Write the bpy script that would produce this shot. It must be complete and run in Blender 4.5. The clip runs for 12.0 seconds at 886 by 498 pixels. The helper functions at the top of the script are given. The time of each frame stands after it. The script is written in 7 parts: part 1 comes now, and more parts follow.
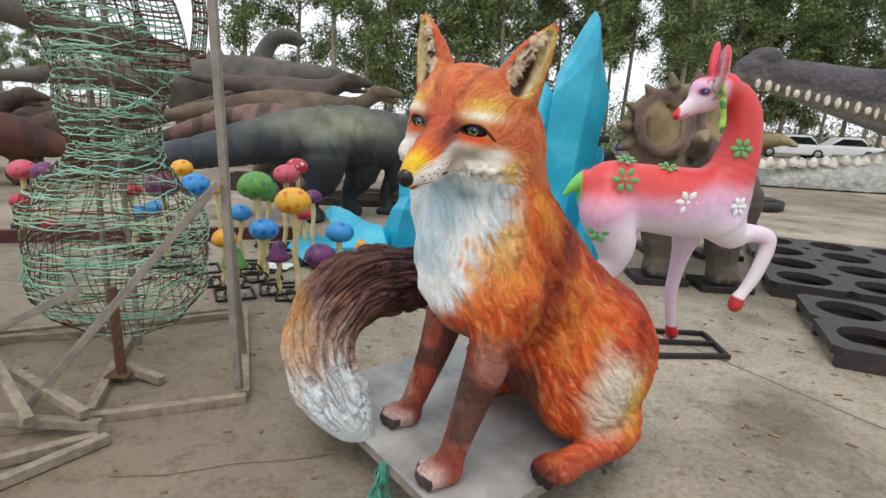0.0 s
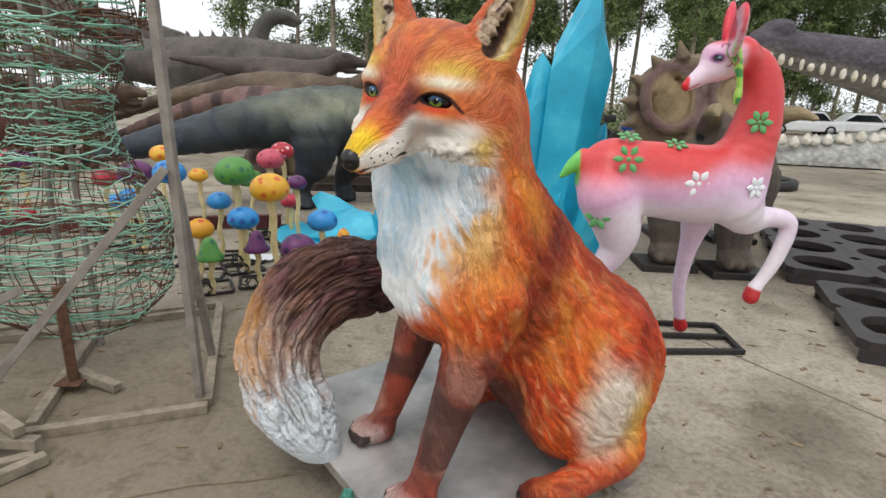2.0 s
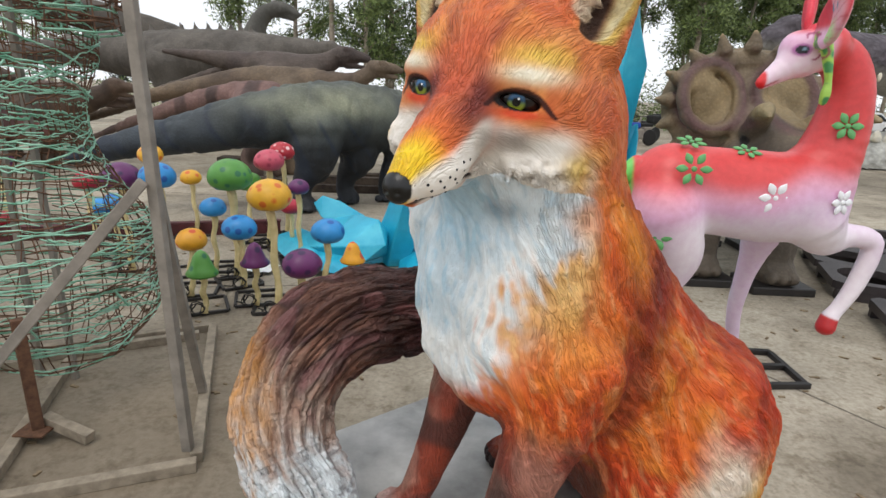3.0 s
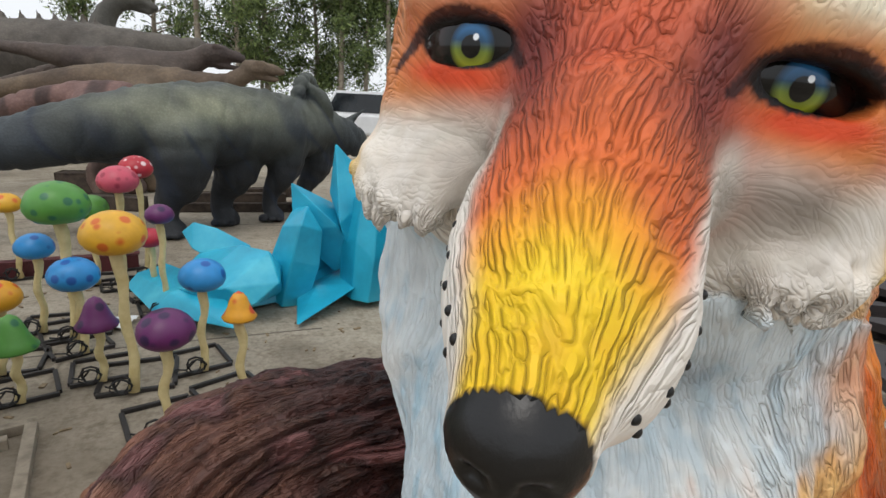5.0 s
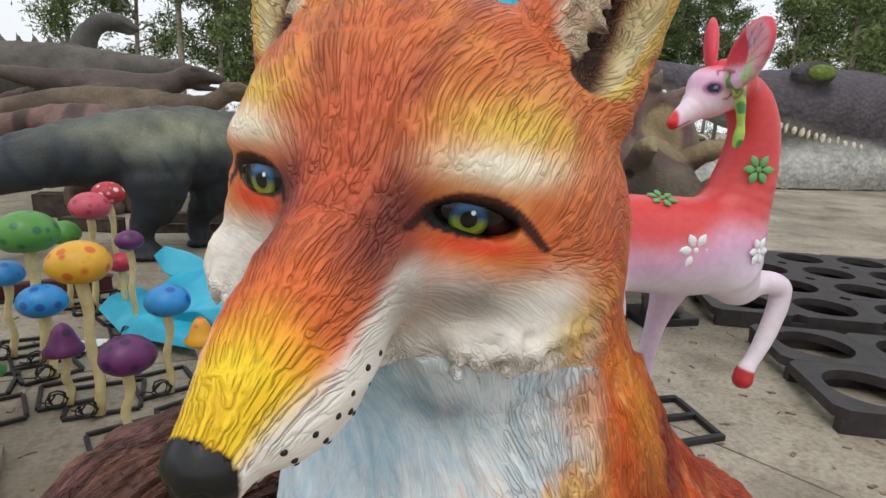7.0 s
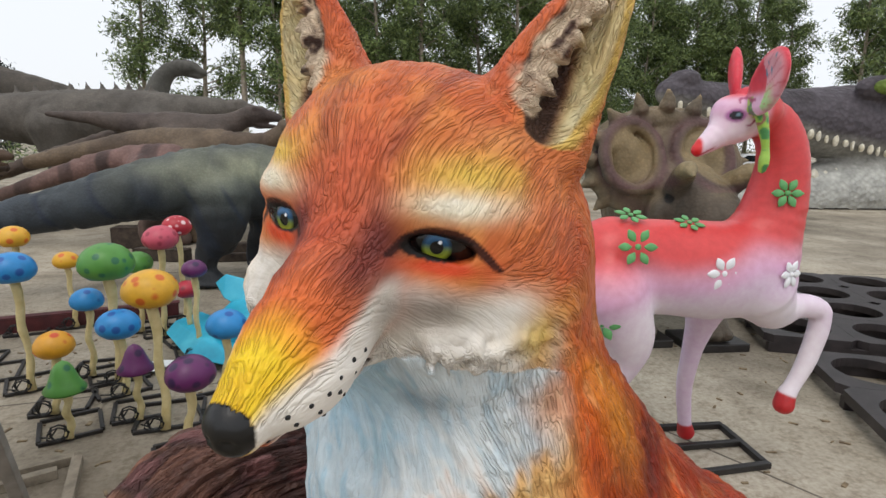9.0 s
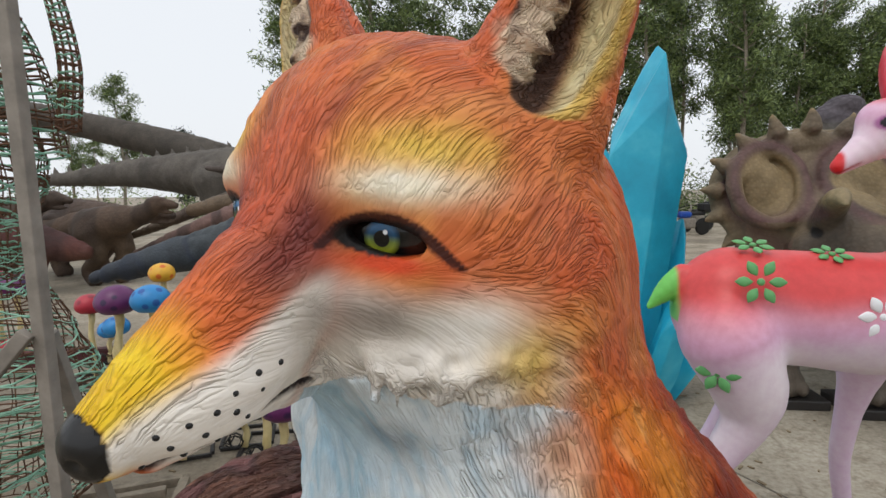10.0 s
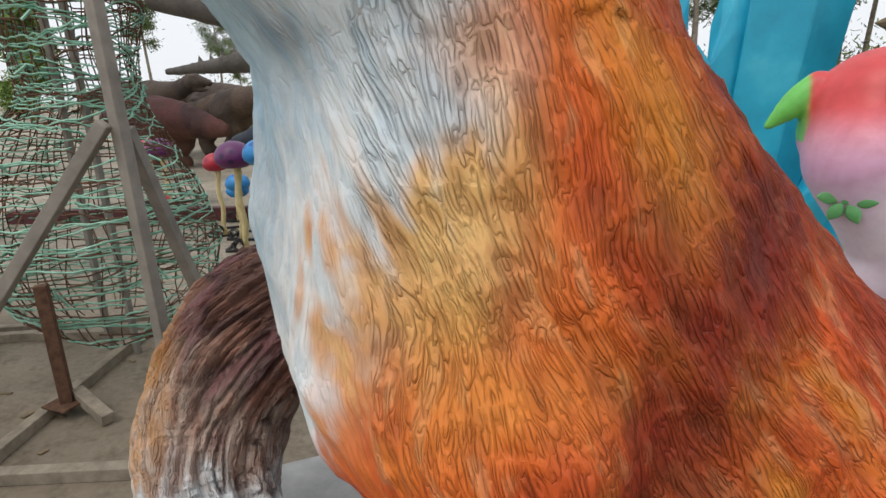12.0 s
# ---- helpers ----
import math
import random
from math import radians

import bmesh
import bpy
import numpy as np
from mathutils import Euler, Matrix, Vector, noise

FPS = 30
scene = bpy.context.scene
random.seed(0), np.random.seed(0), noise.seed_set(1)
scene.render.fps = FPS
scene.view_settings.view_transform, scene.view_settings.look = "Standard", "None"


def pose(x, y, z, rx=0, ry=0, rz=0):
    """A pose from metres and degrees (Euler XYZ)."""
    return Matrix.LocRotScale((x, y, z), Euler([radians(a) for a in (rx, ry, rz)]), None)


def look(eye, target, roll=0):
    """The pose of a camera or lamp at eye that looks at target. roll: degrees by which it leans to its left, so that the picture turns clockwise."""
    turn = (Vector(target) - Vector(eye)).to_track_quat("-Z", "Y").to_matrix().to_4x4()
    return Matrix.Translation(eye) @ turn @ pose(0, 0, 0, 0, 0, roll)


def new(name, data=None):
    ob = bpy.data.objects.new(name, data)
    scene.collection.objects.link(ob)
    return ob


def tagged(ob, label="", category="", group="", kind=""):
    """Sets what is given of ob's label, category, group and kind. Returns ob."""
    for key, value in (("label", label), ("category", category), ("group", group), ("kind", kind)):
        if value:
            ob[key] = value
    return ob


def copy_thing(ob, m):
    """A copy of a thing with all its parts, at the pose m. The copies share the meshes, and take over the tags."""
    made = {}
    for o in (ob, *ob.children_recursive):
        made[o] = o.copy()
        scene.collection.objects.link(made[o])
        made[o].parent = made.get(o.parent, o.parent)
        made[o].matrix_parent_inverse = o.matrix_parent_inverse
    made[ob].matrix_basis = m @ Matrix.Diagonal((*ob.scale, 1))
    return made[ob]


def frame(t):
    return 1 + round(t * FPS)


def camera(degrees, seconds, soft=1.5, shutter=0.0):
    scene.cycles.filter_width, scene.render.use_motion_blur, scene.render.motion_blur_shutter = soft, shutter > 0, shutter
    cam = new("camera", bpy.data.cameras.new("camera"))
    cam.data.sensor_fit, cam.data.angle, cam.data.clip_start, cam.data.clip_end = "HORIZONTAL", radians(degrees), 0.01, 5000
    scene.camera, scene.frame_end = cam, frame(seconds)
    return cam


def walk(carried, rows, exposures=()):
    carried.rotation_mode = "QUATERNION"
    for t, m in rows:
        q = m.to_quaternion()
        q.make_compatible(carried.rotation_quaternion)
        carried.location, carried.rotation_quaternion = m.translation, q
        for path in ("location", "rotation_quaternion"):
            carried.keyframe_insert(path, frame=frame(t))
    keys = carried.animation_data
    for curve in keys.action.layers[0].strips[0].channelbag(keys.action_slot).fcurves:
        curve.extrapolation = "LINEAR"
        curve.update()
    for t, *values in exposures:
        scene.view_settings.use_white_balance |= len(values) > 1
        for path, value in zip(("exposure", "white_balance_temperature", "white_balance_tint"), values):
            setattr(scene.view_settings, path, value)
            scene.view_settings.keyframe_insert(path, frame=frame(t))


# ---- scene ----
cam = camera(78.3, 12.0)
PATH = [
    (0, (0.161, 0.229, 1.687), (0.133, 2.169, 1.203), 2.9),
    (0.5, (0.194, 0.273, 1.682), (0.166, 2.209, 1.184), 2.7),
    (1, (0.275, 0.368, 1.675), (0.237, 2.301, 1.161), 2.1),
    (1.5, (0.316, 0.448, 1.658), (0.272, 2.378, 1.136), 1.9),
    (2, (0.295, 0.573, 1.648), (0.244, 2.497, 1.104), 2.0),
    (2.5, (0.184, 0.823, 1.660), (0.135, 2.742, 1.100), 2.2),
    (3, (0.106, 1.051, 1.644), (0.068, 2.972, 1.089), 2.3),
    (3.2, (0.087, 1.172, 1.625), (0.061, 3.096, 1.080), 2.1),
    (4.8, (-0.079, 1.821, 1.605), (0.246, 3.727, 1.092), 3.0),
    (5, (-0.075, 1.850, 1.609), (0.298, 3.746, 1.096), 2.9),
    (5.5, (-0.055, 1.878, 1.678), (0.381, 3.762, 1.169), 3.0),
    (6, (0.008, 1.806, 1.732), (0.444, 3.694, 1.238), 2.5),
    (6.5, (0.063, 1.730, 1.727), (0.489, 3.625, 1.251), 2.4),
    (8.3, (0.107, 1.565, 1.717), (0.463, 3.480, 1.261), 2.1),
    (8.5, (0.116, 1.546, 1.721), (0.453, 3.465, 1.271), 1.7),
    (9, (0.150, 1.518, 1.753), (0.375, 3.469, 1.377), 0.8),
    (9.5, (0.239, 1.530, 1.749), (0.234, 3.513, 1.486), -0.5),
    (10, (0.339, 1.650, 1.675), (0.103, 3.624, 1.463), -0.8),
    (10.5, (0.440, 1.769, 1.592), (0.017, 3.712, 1.377), -1.3),
    (11, (0.500, 1.812, 1.527), (-0.040, 3.720, 1.271), -1.4),
    (11.5, (0.517, 1.813, 1.439), (-0.099, 3.680, 1.070), -1.5),
    (12, (0.522, 1.786, 1.347), (-0.142, 3.585, 0.782), -1.6),
]
walk(cam, [(t, look(eye, target, roll)) for t, eye, target, roll in PATH],
     ((0, 0.13), (3.2, 0.1), (5, -0.06), (6, -0.08), (8.5, -0.06), (9.5, -0.06), (10.5, -0.28), (11.2, -0.22), (12, -0.1)))

# ---- world, sun, exposure ----
world = bpy.data.worlds.new("sky")
scene.world = world
world.use_nodes = True
wn = world.node_tree.nodes
sky = wn.new("ShaderNodeTexSky")
sky.sky_type, sky.sun_disc = "NISHITA", False
sky.sun_elevation, sky.sun_rotation = radians(58), radians(200)
sky.air_density, sky.dust_density, sky.ozone_density = 1.0, 6.0, 1.0
pale = wn.new("ShaderNodeMix")
pale.data_type = "RGBA"
pale.inputs["Factor"].default_value = 0.8
pale.inputs["B"].default_value = (11.6, 12.0, 12.5, 1)
world.node_tree.links.new(sky.outputs["Color"], pale.inputs["A"])
world.node_tree.links.new(pale.outputs["Result"], wn["Background"].inputs["Color"])
wn["Background"].inputs["Strength"].default_value = 0.1
sun = new("sun", bpy.data.lights.new("sun", "SUN"))
sun.data.energy, sun.data.angle, sun.data.color = 0.8, radians(30), (1.0, 0.97, 0.92)
sun.matrix_world = look((0, 0, 20), (4, 8, 0))

# ---- modelling tools ----
def srgb(r, g, b):
    """Linear colour of a display colour given in 0..255."""
    return tuple(((c / 255) / 12.92 if c <= 10.3 else ((c / 255 + 0.055) / 1.055) ** 2.4) for c in (r, g, b))


def lattice(ix, iy, iz, seed):
    h = (ix * 374761393 + iy * 668265263 + iz * 2147483647 + seed * 144269504) & 0xFFFFFFFF
    h = ((h ^ (h >> 13)) * 1274126177) & 0xFFFFFFFF
    return ((h ^ (h >> 16)) & 0xFFFF) / 65535.0


def noise3(p, seed=0):
    """Smooth value noise, 0..1, of points p (n, 3)."""
    i = np.floor(p).astype(np.int64)
    f = p - i
    f = f * f * (3 - 2 * f)
    out = 0
    for dx in (0, 1):
        for dy in (0, 1):
            for dz in (0, 1):
                w = (f[:, 0] if dx else 1 - f[:, 0]) * (f[:, 1] if dy else 1 - f[:, 1]) * (f[:, 2] if dz else 1 - f[:, 2])
                out = out + w * lattice(i[:, 0] + dx, i[:, 1] + dy, i[:, 2] + dz, seed)
    return out


def step(a, b, x):
    t = np.clip((x - a) / (b - a), 0, 1)
    return t * t * (3 - 2 * t)


def spline(points, n):
    """n + 1 values along a Catmull-Rom line through rows of numbers."""
    p = np.array(points, float)
    p = np.vstack([2 * p[0] - p[1], p, 2 * p[-1] - p[-2]])
    out = []
    for t in np.linspace(0, len(p) - 3, n + 1):
        i = min(int(t), len(p) - 4)
        u = t - i
        a, b, c, d = p[i:i + 4]
        out.append(0.5 * (2 * b + (c - a) * u + (2 * a - 5 * b + 4 * c - d) * u * u + (3 * b - a - 3 * c + d) * u ** 3))
    return np.array(out)


class Clay:
    """A lump of clay: distance field on a grid, to which rounded forms are added and from which they are cut."""

    def __init__(self, lo, hi, h):
        self.lo, self.h = np.array(lo, float), h
        n = np.ceil((np.array(hi) - self.lo) / h).astype(int) + 1
        self.ax = [(self.lo[i] + h * np.arange(n[i])).astype(np.float32) for i in range(3)]
        self.v = np.full(n, 0.2, np.float32)

    def window(self, lo, hi, m):
        out = []
        for i in range(3):
            a = int(np.clip(np.floor((lo[i] - m - self.lo[i]) / self.h), 0, self.v.shape[i]))
            b = int(np.clip(np.ceil((hi[i] + m - self.lo[i]) / self.h) + 1, 0, self.v.shape[i]))
            out.append(slice(a, max(a, b)))
        return tuple(out)

    def mesh(self, s):
        return self.ax[0][s[0]][:, None, None], self.ax[1][s[1]][None, :, None], self.ax[2][s[2]][None, None, :]

    def merge(self, s, d, k, cut):
        v = -self.v[s] if cut else self.v[s]
        r = np.minimum(v, d)
        if k > 0:
            q = np.maximum(k - np.abs(v - d), 0)
            r -= q * q * np.float32(0.25 / k)
        self.v[s] = -r if cut else r
        return self

    def chain(self, rows, k=0.03, n=0, scale=(1, 1, 1), cut=False):
        """Rows of x, y, z, radius, joined smoothly; scale stretches the section along the axes."""
        p = spline(rows, n or 4 * (len(rows) - 1)).astype(np.float32)
        sc = np.array(scale, np.float32)
        m = k + 3 * self.h
        s = self.window((p[:, :3] - p[:, 3:] * sc).min(0), (p[:, :3] + p[:, 3:] * sc).max(0), m)
        d = np.full([q.stop - q.start for q in s], 0.2, np.float32)
        for a, b in zip(p[:-1], p[1:]):
            w = self.window(np.minimum(a[:3] - a[3] * sc, b[:3] - b[3] * sc), np.maximum(a[:3] + a[3] * sc, b[:3] + b[3] * sc), m)
            x, y, z = self.mesh(w)
            u = (b[:3] - a[:3]) / sc
            px, py, pz = (x - a[0]) / sc[0], (y - a[1]) / sc[1], (z - a[2]) / sc[2]
            t = np.clip((px * u[0] + py * u[1] + pz * u[2]) / max(u @ u, np.float32(1e-9)), 0, 1)
            e = (px - t * u[0]) ** 2
            e += (py - t * u[1]) ** 2
            e += (pz - t * u[2]) ** 2
            e = np.sqrt(e, out=e)
            e -= a[3] + (b[3] - a[3]) * t
            e *= sc.min()
            o = tuple(slice(w[i].start - s[i].start, w[i].stop - s[i].start) for i in range(3))
            d[o] = np.minimum(d[o], e)
        return self.merge(s, d, k, cut)

    def ball(self, c, r, k=0.03, turn=(0, 0, 0), cut=False):
        """An ellipsoid with half axes r, turned by degrees."""
        r = np.array(r, float) * np.ones(3)
        m = np.array(Euler([radians(a) for a in turn]).to_matrix())
        e = np.sqrt(((m * r) ** 2).sum(1))

        s = self.window(np.array(c) - e, np.array(c) + e, k + 3 * self.h)
        x, y, z = self.mesh(s)
        m, r = m.astype(np.float32), r.astype(np.float32)
        x, y, z = x - np.float32(c[0]), y - np.float32(c[1]), z - np.float32(c[2])
        q = [((m[0, i] * x + m[1, i] * y + m[2, i] * z) / r[i]) ** 2 for i in range(3)]
        k0 = np.sqrt(q[0] + q[1] + q[2])
        k1 = np.sqrt(q[0] / r[0] ** 2 + q[1] / r[1] ** 2 + q[2] / r[2] ** 2)
        return self.merge(s, k0 * (k0 - 1) / np.maximum(k1, np.float32(1e-6)), k, cut)

    def sample(self, p):
        q = np.clip((p - self.lo) / self.h, 0, np.array(self.v.shape) - 1.001)
        i = q.astype(int)
        f = q - i
        out = 0
        for dx in (0, 1):
            for dy in (0, 1):
                for dz in (0, 1):
                    w = (f[:, 0] if dx else 1 - f[:, 0]) * (f[:, 1] if dy else 1 - f[:, 1]) * (f[:, 2] if dz else 1 - f[:, 2])
                    out = out + w * self.v[i[:, 0] + dx, i[:, 1] + dy, i[:, 2] + dz]
        return out

    def normal(self, p):
        e = self.h
        g = np.stack([self.sample(p + e * o) - self.sample(p - e * o) for o in np.eye(3)], 1)
        return g / np.maximum(np.linalg.norm(g, axis=1, keepdims=True), 1e-9), g / (2 * e)

    def surface(self, finer=0):
        """Vertices, four-sided faces and normals of the clay's skin (surface nets)."""
        v = self.v
        inside = v < 0
        n = np.array(v.shape) - 1
        near = np.zeros(n, np.uint8)
        corners = [(i, j, k) for i in (0, 1) for j in (0, 1) for k in (0, 1)]
        for i, j, k in corners:
            near += inside[i:i + n[0], j:j + n[1], k:k + n[2]]
        cells = np.argwhere((near > 0) & (near < 8))
        val = {o: v[tuple((cells + o).T)] for o in corners}
        total, count = np.zeros((len(cells), 3)), np.zeros(len(cells))
        for a in corners:
            for axis in range(3):
                if a[axis]:
                    continue
                b = tuple(1 if i == axis else a[i] for i in range(3))
                hit = (val[a] < 0) != (val[b] < 0)
                t = np.where(hit, val[a] / np.where(hit, val[a] - val[b], 1), 0)
                count += hit
                total += hit[:, None] * np.array(a)
                total[:, axis] += t
        index = np.full(n, -1, np.int64)
        index[tuple(cells.T)] = np.arange(len(cells))
        p = self.lo + self.h * (cells + total / count[:, None])
        faces = []
        for axis in range(3):
            o = [0, 0, 0]
            o[axis] = 1
            a = inside[tuple(slice(0, v.shape[i] - o[i]) for i in range(3))]
            b = inside[tuple(slice(o[i], None) for i in range(3))]
            for first, flip in ((a & ~b, False), (b & ~a, True)):
                e = np.argwhere(first)
                j, k = [(1, 2), (2, 0), (0, 1)][axis]
                e = e[(e[:, j] > 0) & (e[:, k] > 0) & (e[:, j] < n[j]) & (e[:, k] < n[k])]
                ring = []
                for dj, dk in ((1, 1), (0, 1), (0, 0), (1, 0)):
                    q = e.copy()
                    q[:, j] -= dj
                    q[:, k] -= dk
                    ring.append(index[tuple(q.T)])
                f = np.stack(ring, 1)
                faces.append(f[:, ::-1] if flip else f)
        f = np.vstack(faces)
        f = f[(f >= 0).all(1)]
        for _ in range(finer):
            p, f = finer_quads(p, f)
        for _ in range(2 if finer else 1):
            nrm, g = self.normal(p)
            d = self.sample(p)
            s = np.clip(d / np.maximum(np.linalg.norm(g, axis=1), 0.3), -self.h, self.h)
            p = p - nrm * s[:, None]
        return p, f, self.normal(p)[0]


def finer_quads(p, f):
    e = np.stack([f, np.roll(f, -1, 1)], 2).reshape(-1, 2)
    e.sort(1)
    key, inv = np.unique(e[:, 0] * len(p) + e[:, 1], return_inverse=True)
    mid = (p[key // len(p)] + p[key % len(p)]) / 2
    m = inv.reshape(-1, 4) + len(p)
    c = np.arange(len(f)) + len(p) + len(mid)
    q = np.vstack([p, mid, p[f].mean(1)])
    return q, np.vstack([np.stack([f[:, i], m[:, i], c, m[:, i - 1]], 1) for i in range(4)])


def round_quads(n):
    """A unit ball of quads: a cube of n x n faces a side, drawn round."""
    g = np.tan(np.linspace(-math.pi / 4, math.pi / 4, n + 1))
    a, b = (q.ravel() for q in np.meshgrid(g, g, indexing="ij"))
    one = np.ones_like(a)
    i = np.arange(n * (n + 1)).reshape(n, n + 1)[:, :n].ravel()
    quad = np.stack([i, i + n + 1, i + n + 2, i + 1], 1)
    sides = [(one, a, b), (-one, b, a), (b, one, a), (a, -one, b), (a, b, one), (b, a, -one)]
    p = np.vstack([np.stack(q, 1) for q in sides])
    f = np.vstack([quad + k * (n + 1) ** 2 for k in range(6)])
    return p / np.linalg.norm(p, axis=1, keepdims=True), f


def skin(name, p, f, colours=None, fur=None, material=None, more=(), slots=None):
    """A smooth mesh object of vertices and quads, with paint and fur directions as attributes; more: further materials, by slots."""
    me = bpy.data.meshes.new(name)
    me.vertices.add(len(p))
    me.vertices.foreach_set("co", np.ascontiguousarray(p, np.float32).ravel())
    me.loops.add(f.size)
    me.loops.foreach_set("vertex_index", np.ascontiguousarray(f, np.int32).ravel())
    me.polygons.add(len(f))
    me.polygons.foreach_set("loop_start", np.arange(0, f.size, f.shape[1], dtype=np.int32))
    me.polygons.foreach_set("use_smooth", np.ones(len(f), bool))
    me.update(calc_edges=True)
    if colours is not None:
        c = np.ones((len(p), 4), np.float32)
        c[:, :colours.shape[1]] = colours
        me.attributes.new("paint", "FLOAT_COLOR", "POINT").data.foreach_set("color", c.ravel())
    if fur is not None:
        me.attributes.new("fur", "FLOAT_VECTOR", "POINT").data.foreach_set("vector", np.ascontiguousarray(fur, np.float32).ravel())
    for m in ([material] if material else []) + list(more):
        me.materials.append(m)
    if slots is not None:
        me.polygons.foreach_set("material_index", np.ascontiguousarray(slots, np.int32))
    return new(name, me)


def mixin(col, other, w):
    """Lay a paint over colours, by weight."""
    return col + (np.array(other) - col) * np.clip(w, 0, 1)[:, None]

# ---- materials ----
def material(name, rough=0.6, metal=0.0, spec=0.5, coat=0.0):
    m = bpy.data.materials.new(name)
    m.use_nodes = True
    b = m.node_tree.nodes["Principled BSDF"]
    b.inputs["Roughness"].default_value, b.inputs["Metallic"].default_value = rough, metal
    b.inputs["Specular IOR Level"].default_value = spec
    b.inputs["Coat Weight"].default_value = coat
    b.inputs["Coat Roughness"].default_value = 0.25
    return m, m.node_tree.nodes, m.node_tree.links, b


def coords(n, l, kind="Object", scale=1.0):
    t = n.new("ShaderNodeTexCoord")
    if scale == 1.0:
        return t.outputs[kind]
    mp = n.new("ShaderNodeMapping")
    mp.inputs["Scale"].default_value = scale if isinstance(scale, tuple) else (scale,) * 3
    l.new(t.outputs[kind], mp.inputs["Vector"])
    return mp.outputs["Vector"]


def noisy(n, l, vec, scale, detail=6, rough=0.6):
    t = n.new("ShaderNodeTexNoise")
    t.inputs["Scale"].default_value, t.inputs["Detail"].default_value, t.inputs["Roughness"].default_value = scale, detail, rough
    l.new(vec, t.inputs["Vector"])
    return t.outputs["Fac"]


def ramp(n, l, fac, *stops):
    """A colour ramp through (place, colour) stops."""
    r = n.new("ShaderNodeValToRGB")
    e = r.color_ramp.elements
    while len(e) < len(stops):
        e.new(0.5)
    for k, (at, c) in zip(e, stops):
        k.position, k.color = at, (*c, 1) if len(c) == 3 else c
    l.new(fac, r.inputs["Fac"])
    return r.outputs["Color"]


def blend(n, l, fac, a, b, mode="MIX"):
    m = n.new("ShaderNodeMix")
    m.data_type, m.blend_type = "RGBA", mode
    for sock, v in (("Factor", fac), ("A", a), ("B", b)):
        if hasattr(v, "is_output"):
            l.new(v, m.inputs[sock])
        else:
            m.inputs[sock].default_value = v if sock == "Factor" else (*v, 1)
    return m.outputs["Result"]


def bump(n, l, b, height, strength, dist=0.01):
    k = n.new("ShaderNodeBump")
    k.inputs["Strength"].default_value, k.inputs["Distance"].default_value = strength, dist
    l.new(height, k.inputs["Height"])
    l.new(k.outputs["Normal"], b.inputs["Normal"])


def simple(name, c1, c2, scale=8, rough=0.6, metal=0.0, relief=0.2, dist=0.003, coat=0.0, grain=60):
    """A two-tone mottled surface with fine relief."""
    m, n, l, b = material(name, rough, metal, coat=coat)
    v = coords(n, l)
    l.new(ramp(n, l, noisy(n, l, v, scale), (0.3, c1), (0.7, c2)), b.inputs["Base Color"])
    bump(n, l, b, noisy(n, l, v, grain), relief, dist)
    return m


